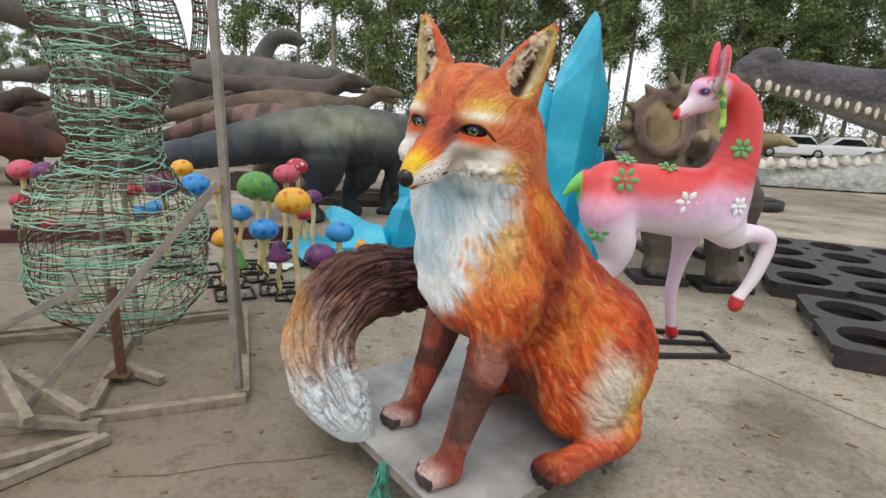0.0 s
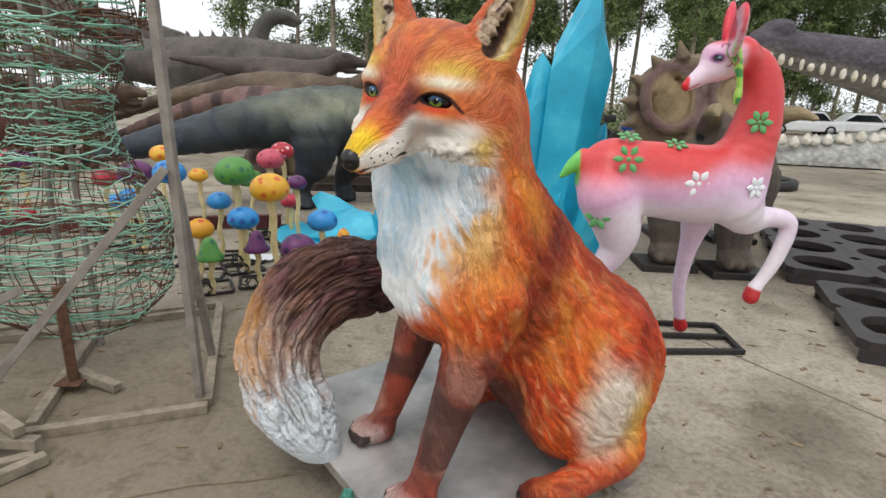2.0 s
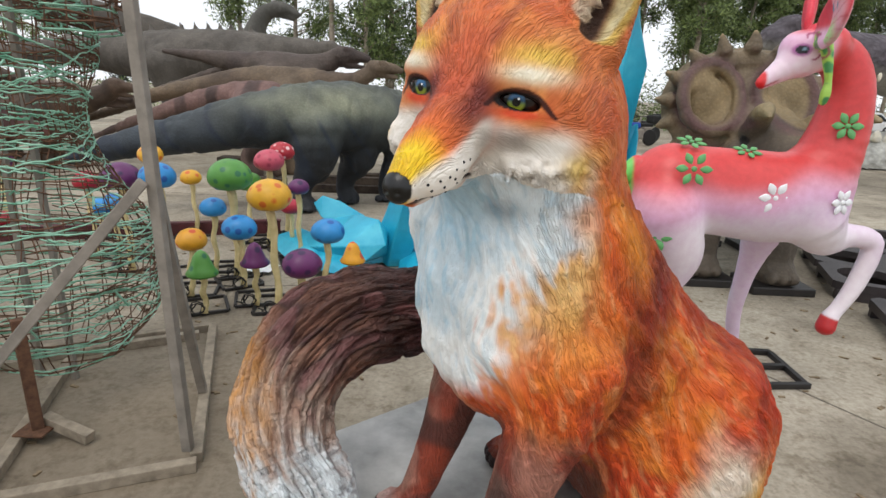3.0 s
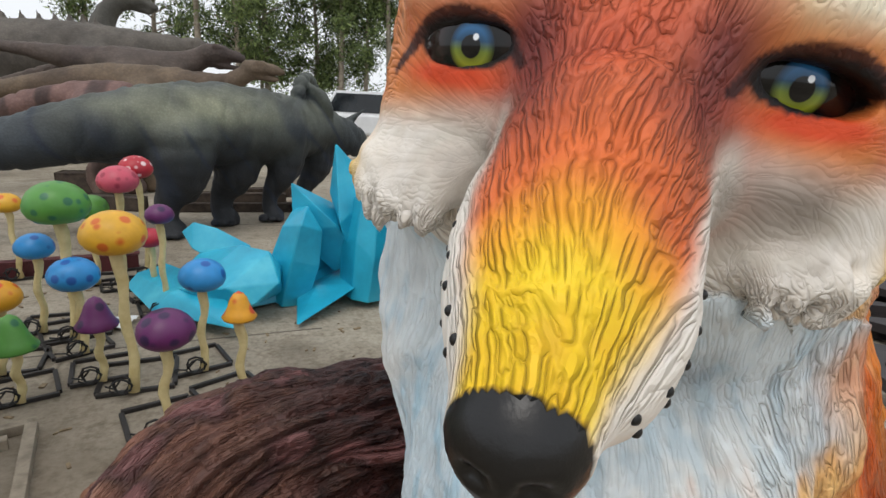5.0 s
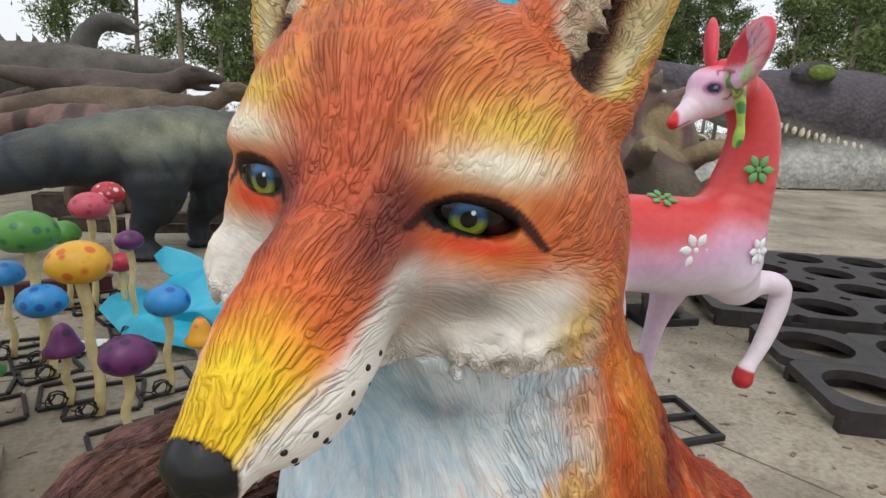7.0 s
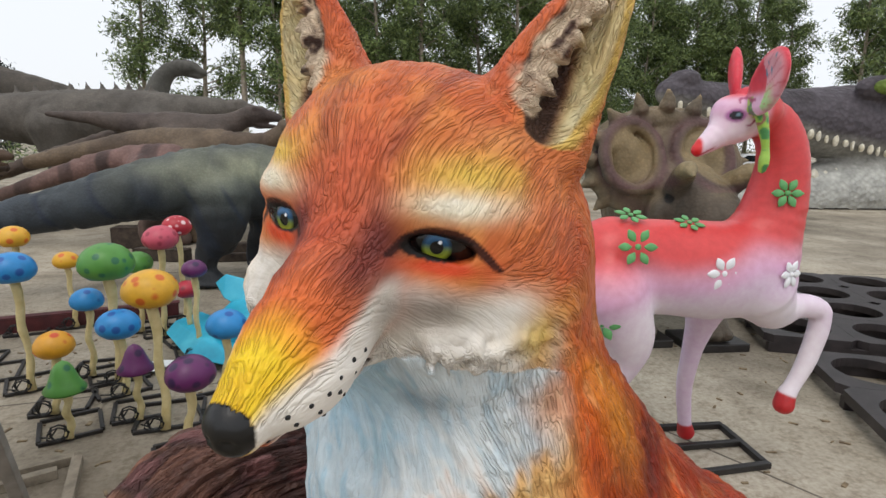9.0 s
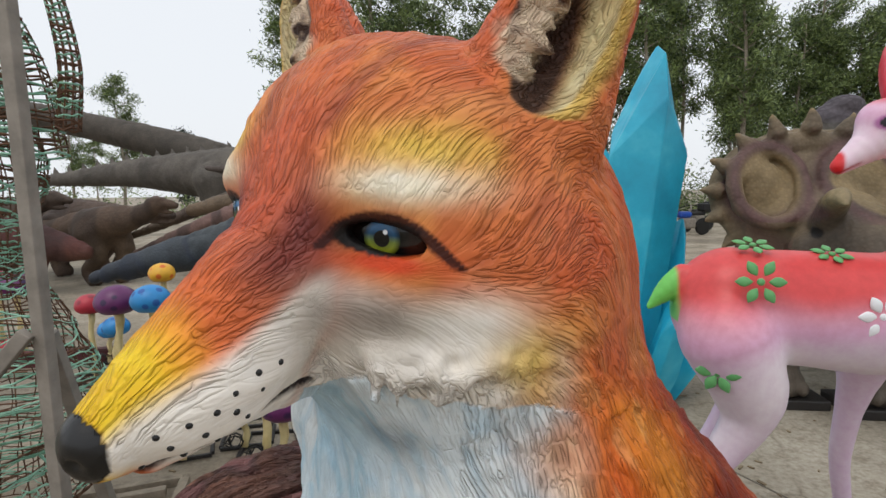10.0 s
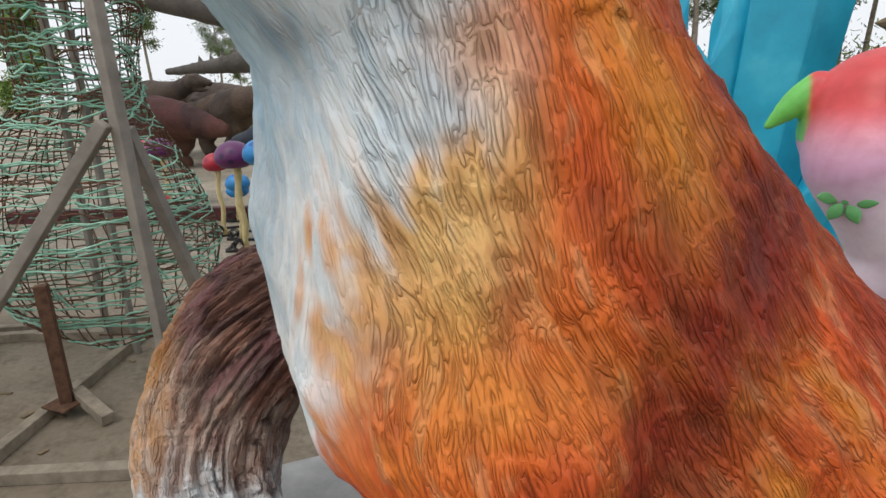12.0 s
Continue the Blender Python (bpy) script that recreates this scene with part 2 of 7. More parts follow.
def paint_mat(name, rough, grain, relief, dist, fur_scale=None, coat=0.0):
    """Paint laid on as a point attribute, broken up by fine noise, over modelled relief."""
    m, n, l, b = material(name, rough, coat=coat)
    a = n.new("ShaderNodeAttribute")
    a.attribute_name = "paint"
    v = coords(n, l)
    fine = noisy(n, l, v, grain, 4)
    c = blend(n, l, 0.22, a.outputs["Color"], ramp(n, l, fine, (0.3, (0.45, 0.45, 0.45)), (0.7, (1.0, 1.0, 1.0))), "OVERLAY")
    if fur_scale:
        k = n.new("ShaderNodeAttribute")
        k.attribute_name = "fur"

        def vec(op, a_, b_):
            m_ = n.new("ShaderNodeVectorMath")
            m_.operation = op
            for sock, x in ((0, a_), (3 if op == "SCALE" else 1, b_)):
                if hasattr(x, "is_output"):
                    l.new(x, m_.inputs[sock])
                else:
                    m_.inputs[sock].default_value = x
            return m_.outputs["Value" if op == "DOT_PRODUCT" else "Vector"]

        def num(op, a_, b_):
            m_ = n.new("ShaderNodeMath")
            m_.operation = op
            for sock, x in ((0, a_), (1, b_)):
                if hasattr(x, "is_output"):
                    l.new(x, m_.inputs[sock])
                else:
                    m_.inputs[sock].default_value = x
            return m_.outputs[0]

        def strokes(cells, scale, off, low, high):
            """Short engraved strokes along the lie of the fur, tuft by tuft."""
            at = vec("ADD", v, off)
            near_, rim_ = n.new("ShaderNodeTexVoronoi"), n.new("ShaderNodeTexVoronoi")
            rim_.feature = "DISTANCE_TO_EDGE"
            for t in (near_, rim_):
                t.inputs["Scale"].default_value = cells
                l.new(at, t.inputs["Vector"])
            q = vec("SUBTRACT", at, near_.outputs["Position"])
            run = num("MULTIPLY", vec("DOT_PRODUCT", q, k.outputs["Vector"]), 0.9)
            flat = vec("SUBTRACT", q, vec("SCALE", k.outputs["Vector"], run))
            t = n.new("ShaderNodeTexNoise")
            t.inputs["Scale"].default_value, t.inputs["Detail"].default_value = scale, 0.6
            l.new(vec("ADD", flat, vec("SCALE", near_.outputs["Position"], 9.7)), t.inputs["Vector"])
            off_line = num("ABSOLUTE", num("SUBTRACT", t.outputs["Fac"], 0.5), 0.0)
            deep = ramp(n, l, off_line, (low, (1, 1, 1)), (high * 0.3, (0.5, 0.5, 0.5)), (high, (0, 0, 0)))
            fade = ramp(n, l, rim_.outputs["Distance"], (0.0, (0, 0, 0)), (0.1, (1, 1, 1)))
            return num("SUBTRACT", 1.0, num("MULTIPLY", deep, fade))
        both = num("MULTIPLY", strokes(11, fur_scale, (0.0, 0.0, 0.0), 0.0, 0.12), strokes(15, fur_scale * 1.6, (3.1, 1.7, 5.2), 0.0, 0.12))
        k = n.new("ShaderNodeBump")
        k.inputs["Distance"].default_value = dist
        deep = n.new("ShaderNodeMath")
        deep.operation, deep.inputs[1].default_value = "MULTIPLY", relief
        l.new(a.outputs["Alpha"], deep.inputs[0])
        l.new(deep.outputs[0], k.inputs["Strength"])
        l.new(both, k.inputs["Height"])
        l.new(k.outputs["Normal"], b.inputs["Normal"])
        # shade inside the engraved strokes, multiplied into the base colour
        groove_shade = n.new("ShaderNodeMath")
        groove_shade.operation, groove_shade.inputs[1].default_value = "MULTIPLY", 0.2
        l.new(a.outputs["Alpha"], groove_shade.inputs[0])
        c = blend(n, l, groove_shade.outputs[0], c, ramp(n, l, both, (0.0, (0.3, 0.24, 0.22)), (0.6, (1, 1, 1))), "MULTIPLY")
    else:
        bump(n, l, b, fine, relief, dist)
    l.new(c, b.inputs["Base Color"])
    return m


fox_mat = paint_mat("fox_paint", 0.5, 40, 0.8, 0.005, 105.0, 0.03)
fox_mat.node_tree.nodes["Principled BSDF"].inputs["Specular IOR Level"].default_value = 0.28
black_mat = simple("gloss_black", srgb(8, 8, 9), srgb(18, 17, 18), 20, 0.3, relief=0.25)


def eye_material():
    """Glazed eye: black ball, iris blue above and yellow-green below, round pupil; the sky's glint is painted in."""
    m, n, l, b = material("eye_glaze", 0.12, spec=0.3, coat=0.25)
    b.inputs["Coat Roughness"].default_value = 0.03
    a = n.new("ShaderNodeAttribute")
    a.attribute_name = "fur"
    sep = n.new("ShaderNodeSeparateXYZ")
    l.new(a.outputs["Vector"], sep.inputs[0])

    def far(y, z):
        k = n.new("ShaderNodeVectorMath")
        k.operation = "DISTANCE"
        flat = n.new("ShaderNodeCombineXYZ")
        l.new(sep.outputs["Y"], flat.inputs["Y"])
        l.new(sep.outputs["Z"], flat.inputs["Z"])
        l.new(flat.outputs[0], k.inputs[0])
        k.inputs[1].default_value = (0, y, z)
        return k.outputs["Value"]
    shift = n.new("ShaderNodeMath")
    shift.operation, shift.inputs[1].default_value = "ADD", 0.5
    l.new(sep.outputs["Z"], shift.inputs[0])
    iris = ramp(n, l, shift.outputs[0], (0.2, srgb(152, 158, 44)), (0.42, srgb(122, 140, 58)), (0.6, srgb(30, 76, 112)), (0.8, srgb(46, 104, 154)))
    r = far(0, 0)
    ring = ramp(n, l, r, (0.19, (0.0, 0, 0)), (0.215, (0.7, 0.7, 0.7)), (0.33, (1, 1, 1)), (0.42, (0.45, 0.45, 0.45)), (0.48, (0.0, 0.0, 0.0)))
    c = blend(n, l, 1.0, iris, ring, "MULTIPLY")
    rim = ramp(n, l, r, (0.5, (0, 0, 0)), (0.58, srgb(14, 12, 12)), (0.75, srgb(36, 18, 15)))
    c = blend(n, l, 1.0, c, rim, "ADD")
    # reflection of the sky, put into the colour as a white dot
    c = blend(n, l, ramp(n, l, far(0.09, 0.17), (0.05, (1, 1, 1)), (0.065, (0, 0, 0))), c, srgb(240, 245, 250))
    l.new(c, b.inputs["Base Color"])
    return m


eye_mat = eye_material()


def concrete_material():
    m, n, l, b = material("yard_concrete", 0.85)
    v = coords(n, l)
    base = ramp(n, l, noisy(n, l, v, 0.6, 8, 0.65), (0.3, srgb(146, 136, 120)), (0.5, srgb(178, 168, 150)), (0.72, srgb(204, 195, 178)))
    stain = ramp(n, l, noisy(n, l, v, 0.25, 5, 0.55), (0.35, srgb(100, 92, 82)), (0.6, srgb(255, 255, 255)))
    c = blend(n, l, 0.55, base, stain, "MULTIPLY")
    speck = ramp(n, l, noisy(n, l, v, 28, 6, 0.7), (0.35, (0.5, 0.47, 0.43)), (0.6, (1, 1, 1)))
    c = blend(n, l, 0.6, c, speck, "MULTIPLY")
    oil = ramp(n, l, noisy(n, l, v, 1.1, 3, 0.5), (0.3, (0.4, 0.37, 0.33)), (0.46, (1, 1, 1)))
    c = blend(n, l, 0.7, c, oil, "MULTIPLY")
    # brown earth trodden over the slab round the timber frame
    far_ = n.new("ShaderNodeVectorMath")
    far_.operation = "DISTANCE"
    far_.inputs[1].default_value = (-2.6, 2.6, 0)
    l.new(v, far_.inputs[0])
    mess = n.new("ShaderNodeMath")
    mess.operation, mess.inputs[1].default_value = "MULTIPLY_ADD", 0.5
    l.new(noisy(n, l, v, 1.3, 6, 0.65), mess.inputs[0])
    near_ = n.new("ShaderNodeMath")
    near_.operation, near_.inputs[1].default_value = "MULTIPLY_ADD", 0.3
    near_.inputs[2].default_value = -0.2
    l.new(far_.outputs["Value"], near_.inputs[0])
    l.new(near_.outputs[0], mess.inputs[2])
    c = blend(n, l, ramp(n, l, mess.outputs[0], (0.5, (0.6, 0.6, 0.6)), (0.95, (0, 0, 0))), c, srgb(112, 98, 80))
    fleck = ramp(n, l, noisy(n, l, v, 7, 5, 0.65), (0.34, (0.6, 0.56, 0.5)), (0.5, (1, 1, 1)), (0.68, (1, 1, 1)), (0.78, (1.0, 0.97, 0.92)))
    c = blend(n, l, 0.6, c, fleck, "MULTIPLY")
    wob = n.new("ShaderNodeMix")
    wob.data_type = "VECTOR"
    wob.inputs["Factor"].default_value = 0.12
    tn = n.new("ShaderNodeTexNoise")
    tn.inputs["Scale"].default_value, tn.inputs["Detail"].default_value = 2.2, 6
    l.new(v, tn.inputs["Vector"])
    l.new(v, wob.inputs[4])
    l.new(tn.outputs["Color"], wob.inputs[5])
    vo = n.new("ShaderNodeTexVoronoi")
    vo.feature = "DISTANCE_TO_EDGE"
    vo.inputs["Scale"].default_value = 0.42
    l.new(wob.outputs[1], vo.inputs["Vector"])
    patch = ramp(n, l, noisy(n, l, v, 0.5, 2), (0.5, (0, 0, 0)), (0.56, (1, 1, 1)))
    crack = ramp(n, l, vo.outputs["Distance"], (0.0, (0.55, 0.52, 0.48)), (0.006, (1, 1, 1)))
    c = blend(n, l, patch, c, blend(n, l, 1.0, c, crack, "MULTIPLY"))
    l.new(c, b.inputs["Base Color"])
    bump(n, l, b, noisy(n, l, v, 45, 8, 0.7), 0.35, 0.01)
    return m


concrete = concrete_material()

# ---- ground ----
def part(name, bm, mat, parent=None, label=""):
    """Link a bmesh as one mesh object, under a thing or part if given."""
    me = bpy.data.meshes.new(name)
    bm.to_mesh(me)
    bm.free()
    if mat:
        me.materials.append(mat)
    ob = new(name, me)
    if parent:
        ob.parent = parent
    return tagged(ob, label)


def box(bm, lo, hi, bevel=0.0, m=None):
    """A box between two corners, with rounded edges if wanted."""
    made = bmesh.ops.create_cube(bm, size=1.0)
    vs = made["verts"]
    for v in vs:
        v.co = Vector([lo[i] + (v.co[i] + 0.5) * (hi[i] - lo[i]) for i in range(3)])
    if m is not None:
        bmesh.ops.transform(bm, matrix=m, verts=vs)
    if bevel:
        bmesh.ops.bevel(bm, geom=list({e for v in vs for e in v.link_edges}), offset=bevel, segments=2, affect="EDGES", profile=0.5)
    return bm


bm = bmesh.new()
bmesh.ops.create_grid(bm, x_segments=60, y_segments=60, size=400)
ground = tagged(part("ground", bm, concrete), "stained grey concrete yard with cracks and joints", "ground", kind="structure")

# ---- the fox ----
FOX_AT, FOX_TURN = (-0.02, 2.39), math.degrees(math.atan2(-0.37, -0.93))
HEAD_AT, HEAD_TURN = np.array((-0.067, 0.2115, 1.65)), 41.7
SWING, ROLL = 0.06, radians(5.6)
HC, HS = math.cos(radians(HEAD_TURN)), math.sin(radians(HEAD_TURN))


def hd(f, l, z, *r):
    """From the head's own axes (ahead, left, up, from between the eyes) to the fox's."""
    l -= SWING * max(f, 0)
    l, z = l * math.cos(ROLL) + z * math.sin(ROLL), z * math.cos(ROLL) - l * math.sin(ROLL)
    return (HEAD_AT[0] + f * HC - l * HS, HEAD_AT[1] + f * HS + l * HC, HEAD_AT[2] + z, *r)


def ear_back(s):
    return [hd(-0.215, 0.17 * s, 0.13, 0.08), hd(-0.232, 0.196 * s, 0.215, 0.062), hd(-0.232, 0.23 * s, 0.295, 0.04), hd(-0.215, 0.26 * s, 0.362, 0.013)]


def ear_inner(s):
    return [hd(-0.168, 0.122 * s, 0.15, 0.05), hd(-0.178, 0.152 * s, 0.23, 0.036), hd(-0.192, 0.202 * s, 0.315, 0.023), hd(-0.21, 0.256 * s, 0.372, 0.011)]


def ear_outer(s):
    return [hd(-0.205, 0.21 * s, 0.11, 0.04), hd(-0.198, 0.241 * s, 0.19, 0.023), hd(-0.2, 0.263 * s, 0.285, 0.015), hd(-0.212, 0.267 * s, 0.372, 0.01)]


def ear_hollow(s):
    return [hd(-0.135, 0.207 * s, 0.165, 0.036), hd(-0.145, 0.213 * s, 0.225, 0.052), hd(-0.165, 0.236 * s, 0.295, 0.036), hd(-0.19, 0.255 * s, 0.342, 0.012)]


def ear_tufts(s):
    """Ragged lobes of fur along the inner edge of the ear."""
    out = []
    for i in range(8):
        q = i / 7
        k = 0.014 - 0.006 * q + 0.004 * math.sin(i * 2.3)
        z = 0.178 + 0.15 * q
        l0 = 0.14 + 0.085 * q
        out.append([hd(-0.16 - 0.035 * q, l0 * s, z + 0.008, k * 1.5), hd(-0.148 - 0.04 * q, (l0 + 0.024) * s, z + 0.004, k),
                    hd(-0.15 - 0.045 * q, (l0 + 0.044 - 0.012 * q + 0.008 * math.sin(i * 1.7)) * s, z - 0.008, k * 0.3)])
    return out


def from_chain(p, rows, n=10):
    """Distance of points from the skin of a chain."""
    best = np.full(len(p), 9.0)
    r = spline(rows, n)
    for a, b in zip(r[:-1], r[1:]):
        u = b[:3] - a[:3]
        q = p - a[:3]
        t = np.clip(q @ u / (u @ u), 0, 1)
        best = np.minimum(best, np.linalg.norm(q - t[:, None] * u, axis=1) - (a[3] + (b[3] - a[3]) * t))
    return best


def fox_clay():
    c = Clay((-1.5, -1.0, 0.19), (0.6, 0.7, 2.12), 0.0075)
    # trunk, neck and chest
    c.chain([(-0.36, 0.05, 1.2, 0.245), (-0.5, 0.02, 1.0, 0.315), (-0.7, 0, 0.81, 0.325), (-0.9, 0, 0.58, 0.35)], 0.1, 9, (1, 0.95, 1))
    c.chain([(-0.18, 0.15, 1.6, 0.175), (-0.28, 0.1, 1.42, 0.19), (-0.35, 0.06, 1.25, 0.25)], 0.08, 8)
    c.chain([(-0.29, 0.15, 1.56, 0.14), (-0.35, 0.12, 1.42, 0.135), (-0.42, 0.1, 1.29, 0.165)], 0.06, 8)
    c.ball((-0.5, 0.07, 1.16), (0.18, 0.19, 0.2), 0.1, (0, 40, 0))
    c.ball((-0.28, 0.05, 1.03), (0.19, 0.25, 0.25), 0.1)
    c.chain([(-0.245, 0.085, 1.47, 0.11), (-0.22, 0.055, 1.35, 0.118), (-0.19, 0.02, 1.2, 0.128), (-0.2, 0.02, 1.05, 0.125), (-0.25, 0.03, 0.92, 0.115)], 0.05, 12)
    c.chain([(-0.185, -0.09, 1.56, 0.09), (-0.165, -0.088, 1.48, 0.105), (-0.158, -0.085, 1.36, 0.118), (-0.155, -0.05, 1.25, 0.113), (-0.153, -0.01, 1.14, 0.112), (-0.185, 0.02, 0.98, 0.105)], 0.05, 12)
    # fore legs and paws
    for s, d in ((1, 0.0), (-1, 0.03)):
        d -= 0.035
        c.chain([(-0.36, 0.25 * s + 0.01, 1.0, 0.135), (-0.28 + d, 0.225 * s + 0.01, 0.78, 0.102), (-0.21 + d, 0.215 * s + 0.01, 0.56, 0.075),
                 (-0.14 + d, 0.225 * s + 0.01, 0.36, 0.058), (-0.1 + d, 0.23 * s + 0.01, 0.26, 0.056)], 0.04, 14)
        c.ball((-0.06 + d, 0.235 * s + 0.01, 0.24), (0.1, 0.072, 0.05), 0.04)
        for i in range(4):
            y = 0.235 * s + 0.01 + 0.036 * (i - 1.5)
            c.chain([(-0.05 + d, y, 0.255, 0.028), (0.0 + d - 0.008 * abs(i - 1.5), y * 1.0, 0.242, 0.027), (0.018 + d - 0.014 * abs(i - 1.5), y, 0.225, 0.02)], 0.012, 4)
        # haunch and hind foot
        c.ball((-0.84, 0.19 * s, 0.62), (0.3, 0.21, 0.37), 0.07, (0, -14, 0))
        c.chain([(-0.98, 0.28 * s, 0.37, 0.085), (-0.94, 0.31 * s, 0.3, 0.08), (-0.78, 0.345 * s, 0.275, 0.066), (-0.61, 0.375 * s, 0.255, 0.058)], 0.04, 10)
        c.ball((-0.585, 0.38 * s, 0.25), (0.095, 0.072, 0.055), 0.03)
        for i in range(4):
            y = 0.38 * s + 0.036 * (i - 1.5)
            c.chain([(-0.57, y, 0.262, 0.029), (-0.505 - 0.008 * abs(i - 1.5), y + 0.005, 0.25, 0.027), (-0.487 - 0.012 * abs(i - 1.5), y + 0.005, 0.23, 0.02)], 0.012, 4)
    # brush
    c.chain(TAIL, 0.02, 40)
    # head
    t, w = HEAD_TURN, -math.degrees(ROLL)
    c.ball(hd(-0.165, 0, 0.025), (0.2, 0.215, 0.198), 0.06, (w, 0, t))
    c.ball(hd(-0.33, 0.085, -0.06), (0.2, 0.17, 0.195), 0.15, (0, 0, t))
    c.ball(hd(-0.31, -0.05, -0.06), (0.195, 0.17, 0.195), 0.15, (0, 0, t))
    c.chain([hd(-0.05, 0, -0.04, 0.092), hd(0.045, 0, -0.075, 0.071), hd(0.1, 0, -0.108, 0.056), hd(0.16, 0, -0.15, 0.045), hd(0.203, 0, -0.18, 0.034)], 0.03, 12)
    c.chain([hd(-0.02, 0, -0.14, 0.06), hd(0.07, 0, -0.165, 0.042), hd(0.165, 0, -0.203, 0.022)], 0.02, 6)
    for s in (1, -1):
        c.ball(hd(-0.15, 0.113 * s, -0.09), (0.125, 0.1, 0.098), 0.05, (w, 0, t + 20 * s))
        c.ball(hd(0.072, 0.122 * s, -0.016), (0.066, 0.06, 0.058), 0.03, cut=True)
        c.ball(hd(-0.036, 0.118 * s, 0.038), (0.042, 0.066, 0.024), 0.025, (w - 14 * s, 0, t + 24 * s))
        c.ball(hd(0.105, 0.036 * s, -0.137), (0.09, 0.037, 0.045), 0.02, (w, 30, t - 8 * s))
        c.ball(hd(0.002, 0.118 * s, -0.009), (0.05, 0.042, 0.0138), 0.004, (w - 8 * s, 0, t + 26 * s), True)
        # ragged ruff along the jaw
        jaw = spline([(0.0, 0.113, -0.13, 0.017), (-0.02, 0.145, -0.131, 0.019), (-0.045, 0.174, -0.129, 0.02), (-0.072, 0.198, -0.122, 0.019), (-0.11, 0.216, -0.126, 0.017), (-0.15, 0.225, -0.135, 0.016)], 9)
        for i, (f, l, z, r) in enumerate(jaw):
            drop = 0.022 + 0.014 * math.sin(i * 2.4) + 0.008 * math.sin(i * 5.1)
            c.chain([hd(f - 0.005, (l - 0.02) * s, z + 0.04, r * 1.2), hd(f + 0.009, (l + 0.006) * s, z, r * 0.95), hd(f + 0.016, (l + 0.012) * s, z - drop, r * 0.3)], 0.004, 5)
        # ears: cup with a hollow that opens ahead and outwards
        c.chain(ear_back(s), 0.03, 12)
        c.chain(ear_inner(s), 0.02, 12)
        c.chain(ear_outer(s), 0.02, 12)
        c.chain(ear_hollow(s), 0.012, 10, cut=True)
        for rows in ear_tufts(s):
            c.chain(rows, 0.008, 4)
    c.ball(hd(0.208, 0, -0.176), (0.025, 0.029, 0.02), 0.006, (w, 40, t))
    c.ball(hd(0.206, 0, -0.19), (0.02, 0.022, 0.016), 0.008, (w, 20, t))
    for s in (1, -1):
        c.ball(hd(0.231, 0.0125 * s, -0.189), (0.009, 0.006, 0.005), 0.004, (w, 0, t), True)
    return c


TAIL = [(-1.12, -0.25, 0.42, 0.12), (-0.9, -0.52, 0.6, 0.14), (-0.5, -0.62, 0.78, 0.15), (-0.15, -0.62, 0.82, 0.17), (0.12, -0.6, 0.77, 0.195),
        (0.27, -0.52, 0.6, 0.18), (0.29, -0.4, 0.45, 0.165), (0.24, -0.3, 0.34, 0.145), (0.18, -0.22, 0.26, 0.105), (0.14, -0.18, 0.2, 0.06)]


EYE_OUT, EYE_DOWN = 20, 6
WHISKERS = [(0.185, 0.012), (0.165, 0.016), (0.145, 0.02), (0.175, 0.03), (0.152, 0.036), (0.128, 0.034), (0.105, 0.03), (0.13, 0.014), (0.108, 0.012),
            (0.085, 0.02), (0.16, 0.052), (0.138, 0.054), (0.115, 0.05), (0.185, 0.045)]


def streak(p, d, freq, length, seed, n=7):
    """Noise drawn out along the lie of the fur, 0..1 round a half."""
    v = sum(noise3((p + d * (length * k)) * freq, seed) for k in np.linspace(-0.5, 0.5, n)) / n
    return np.clip(0.5 + 0.24 * (v - v.mean()) / v.std(), 0, 1)


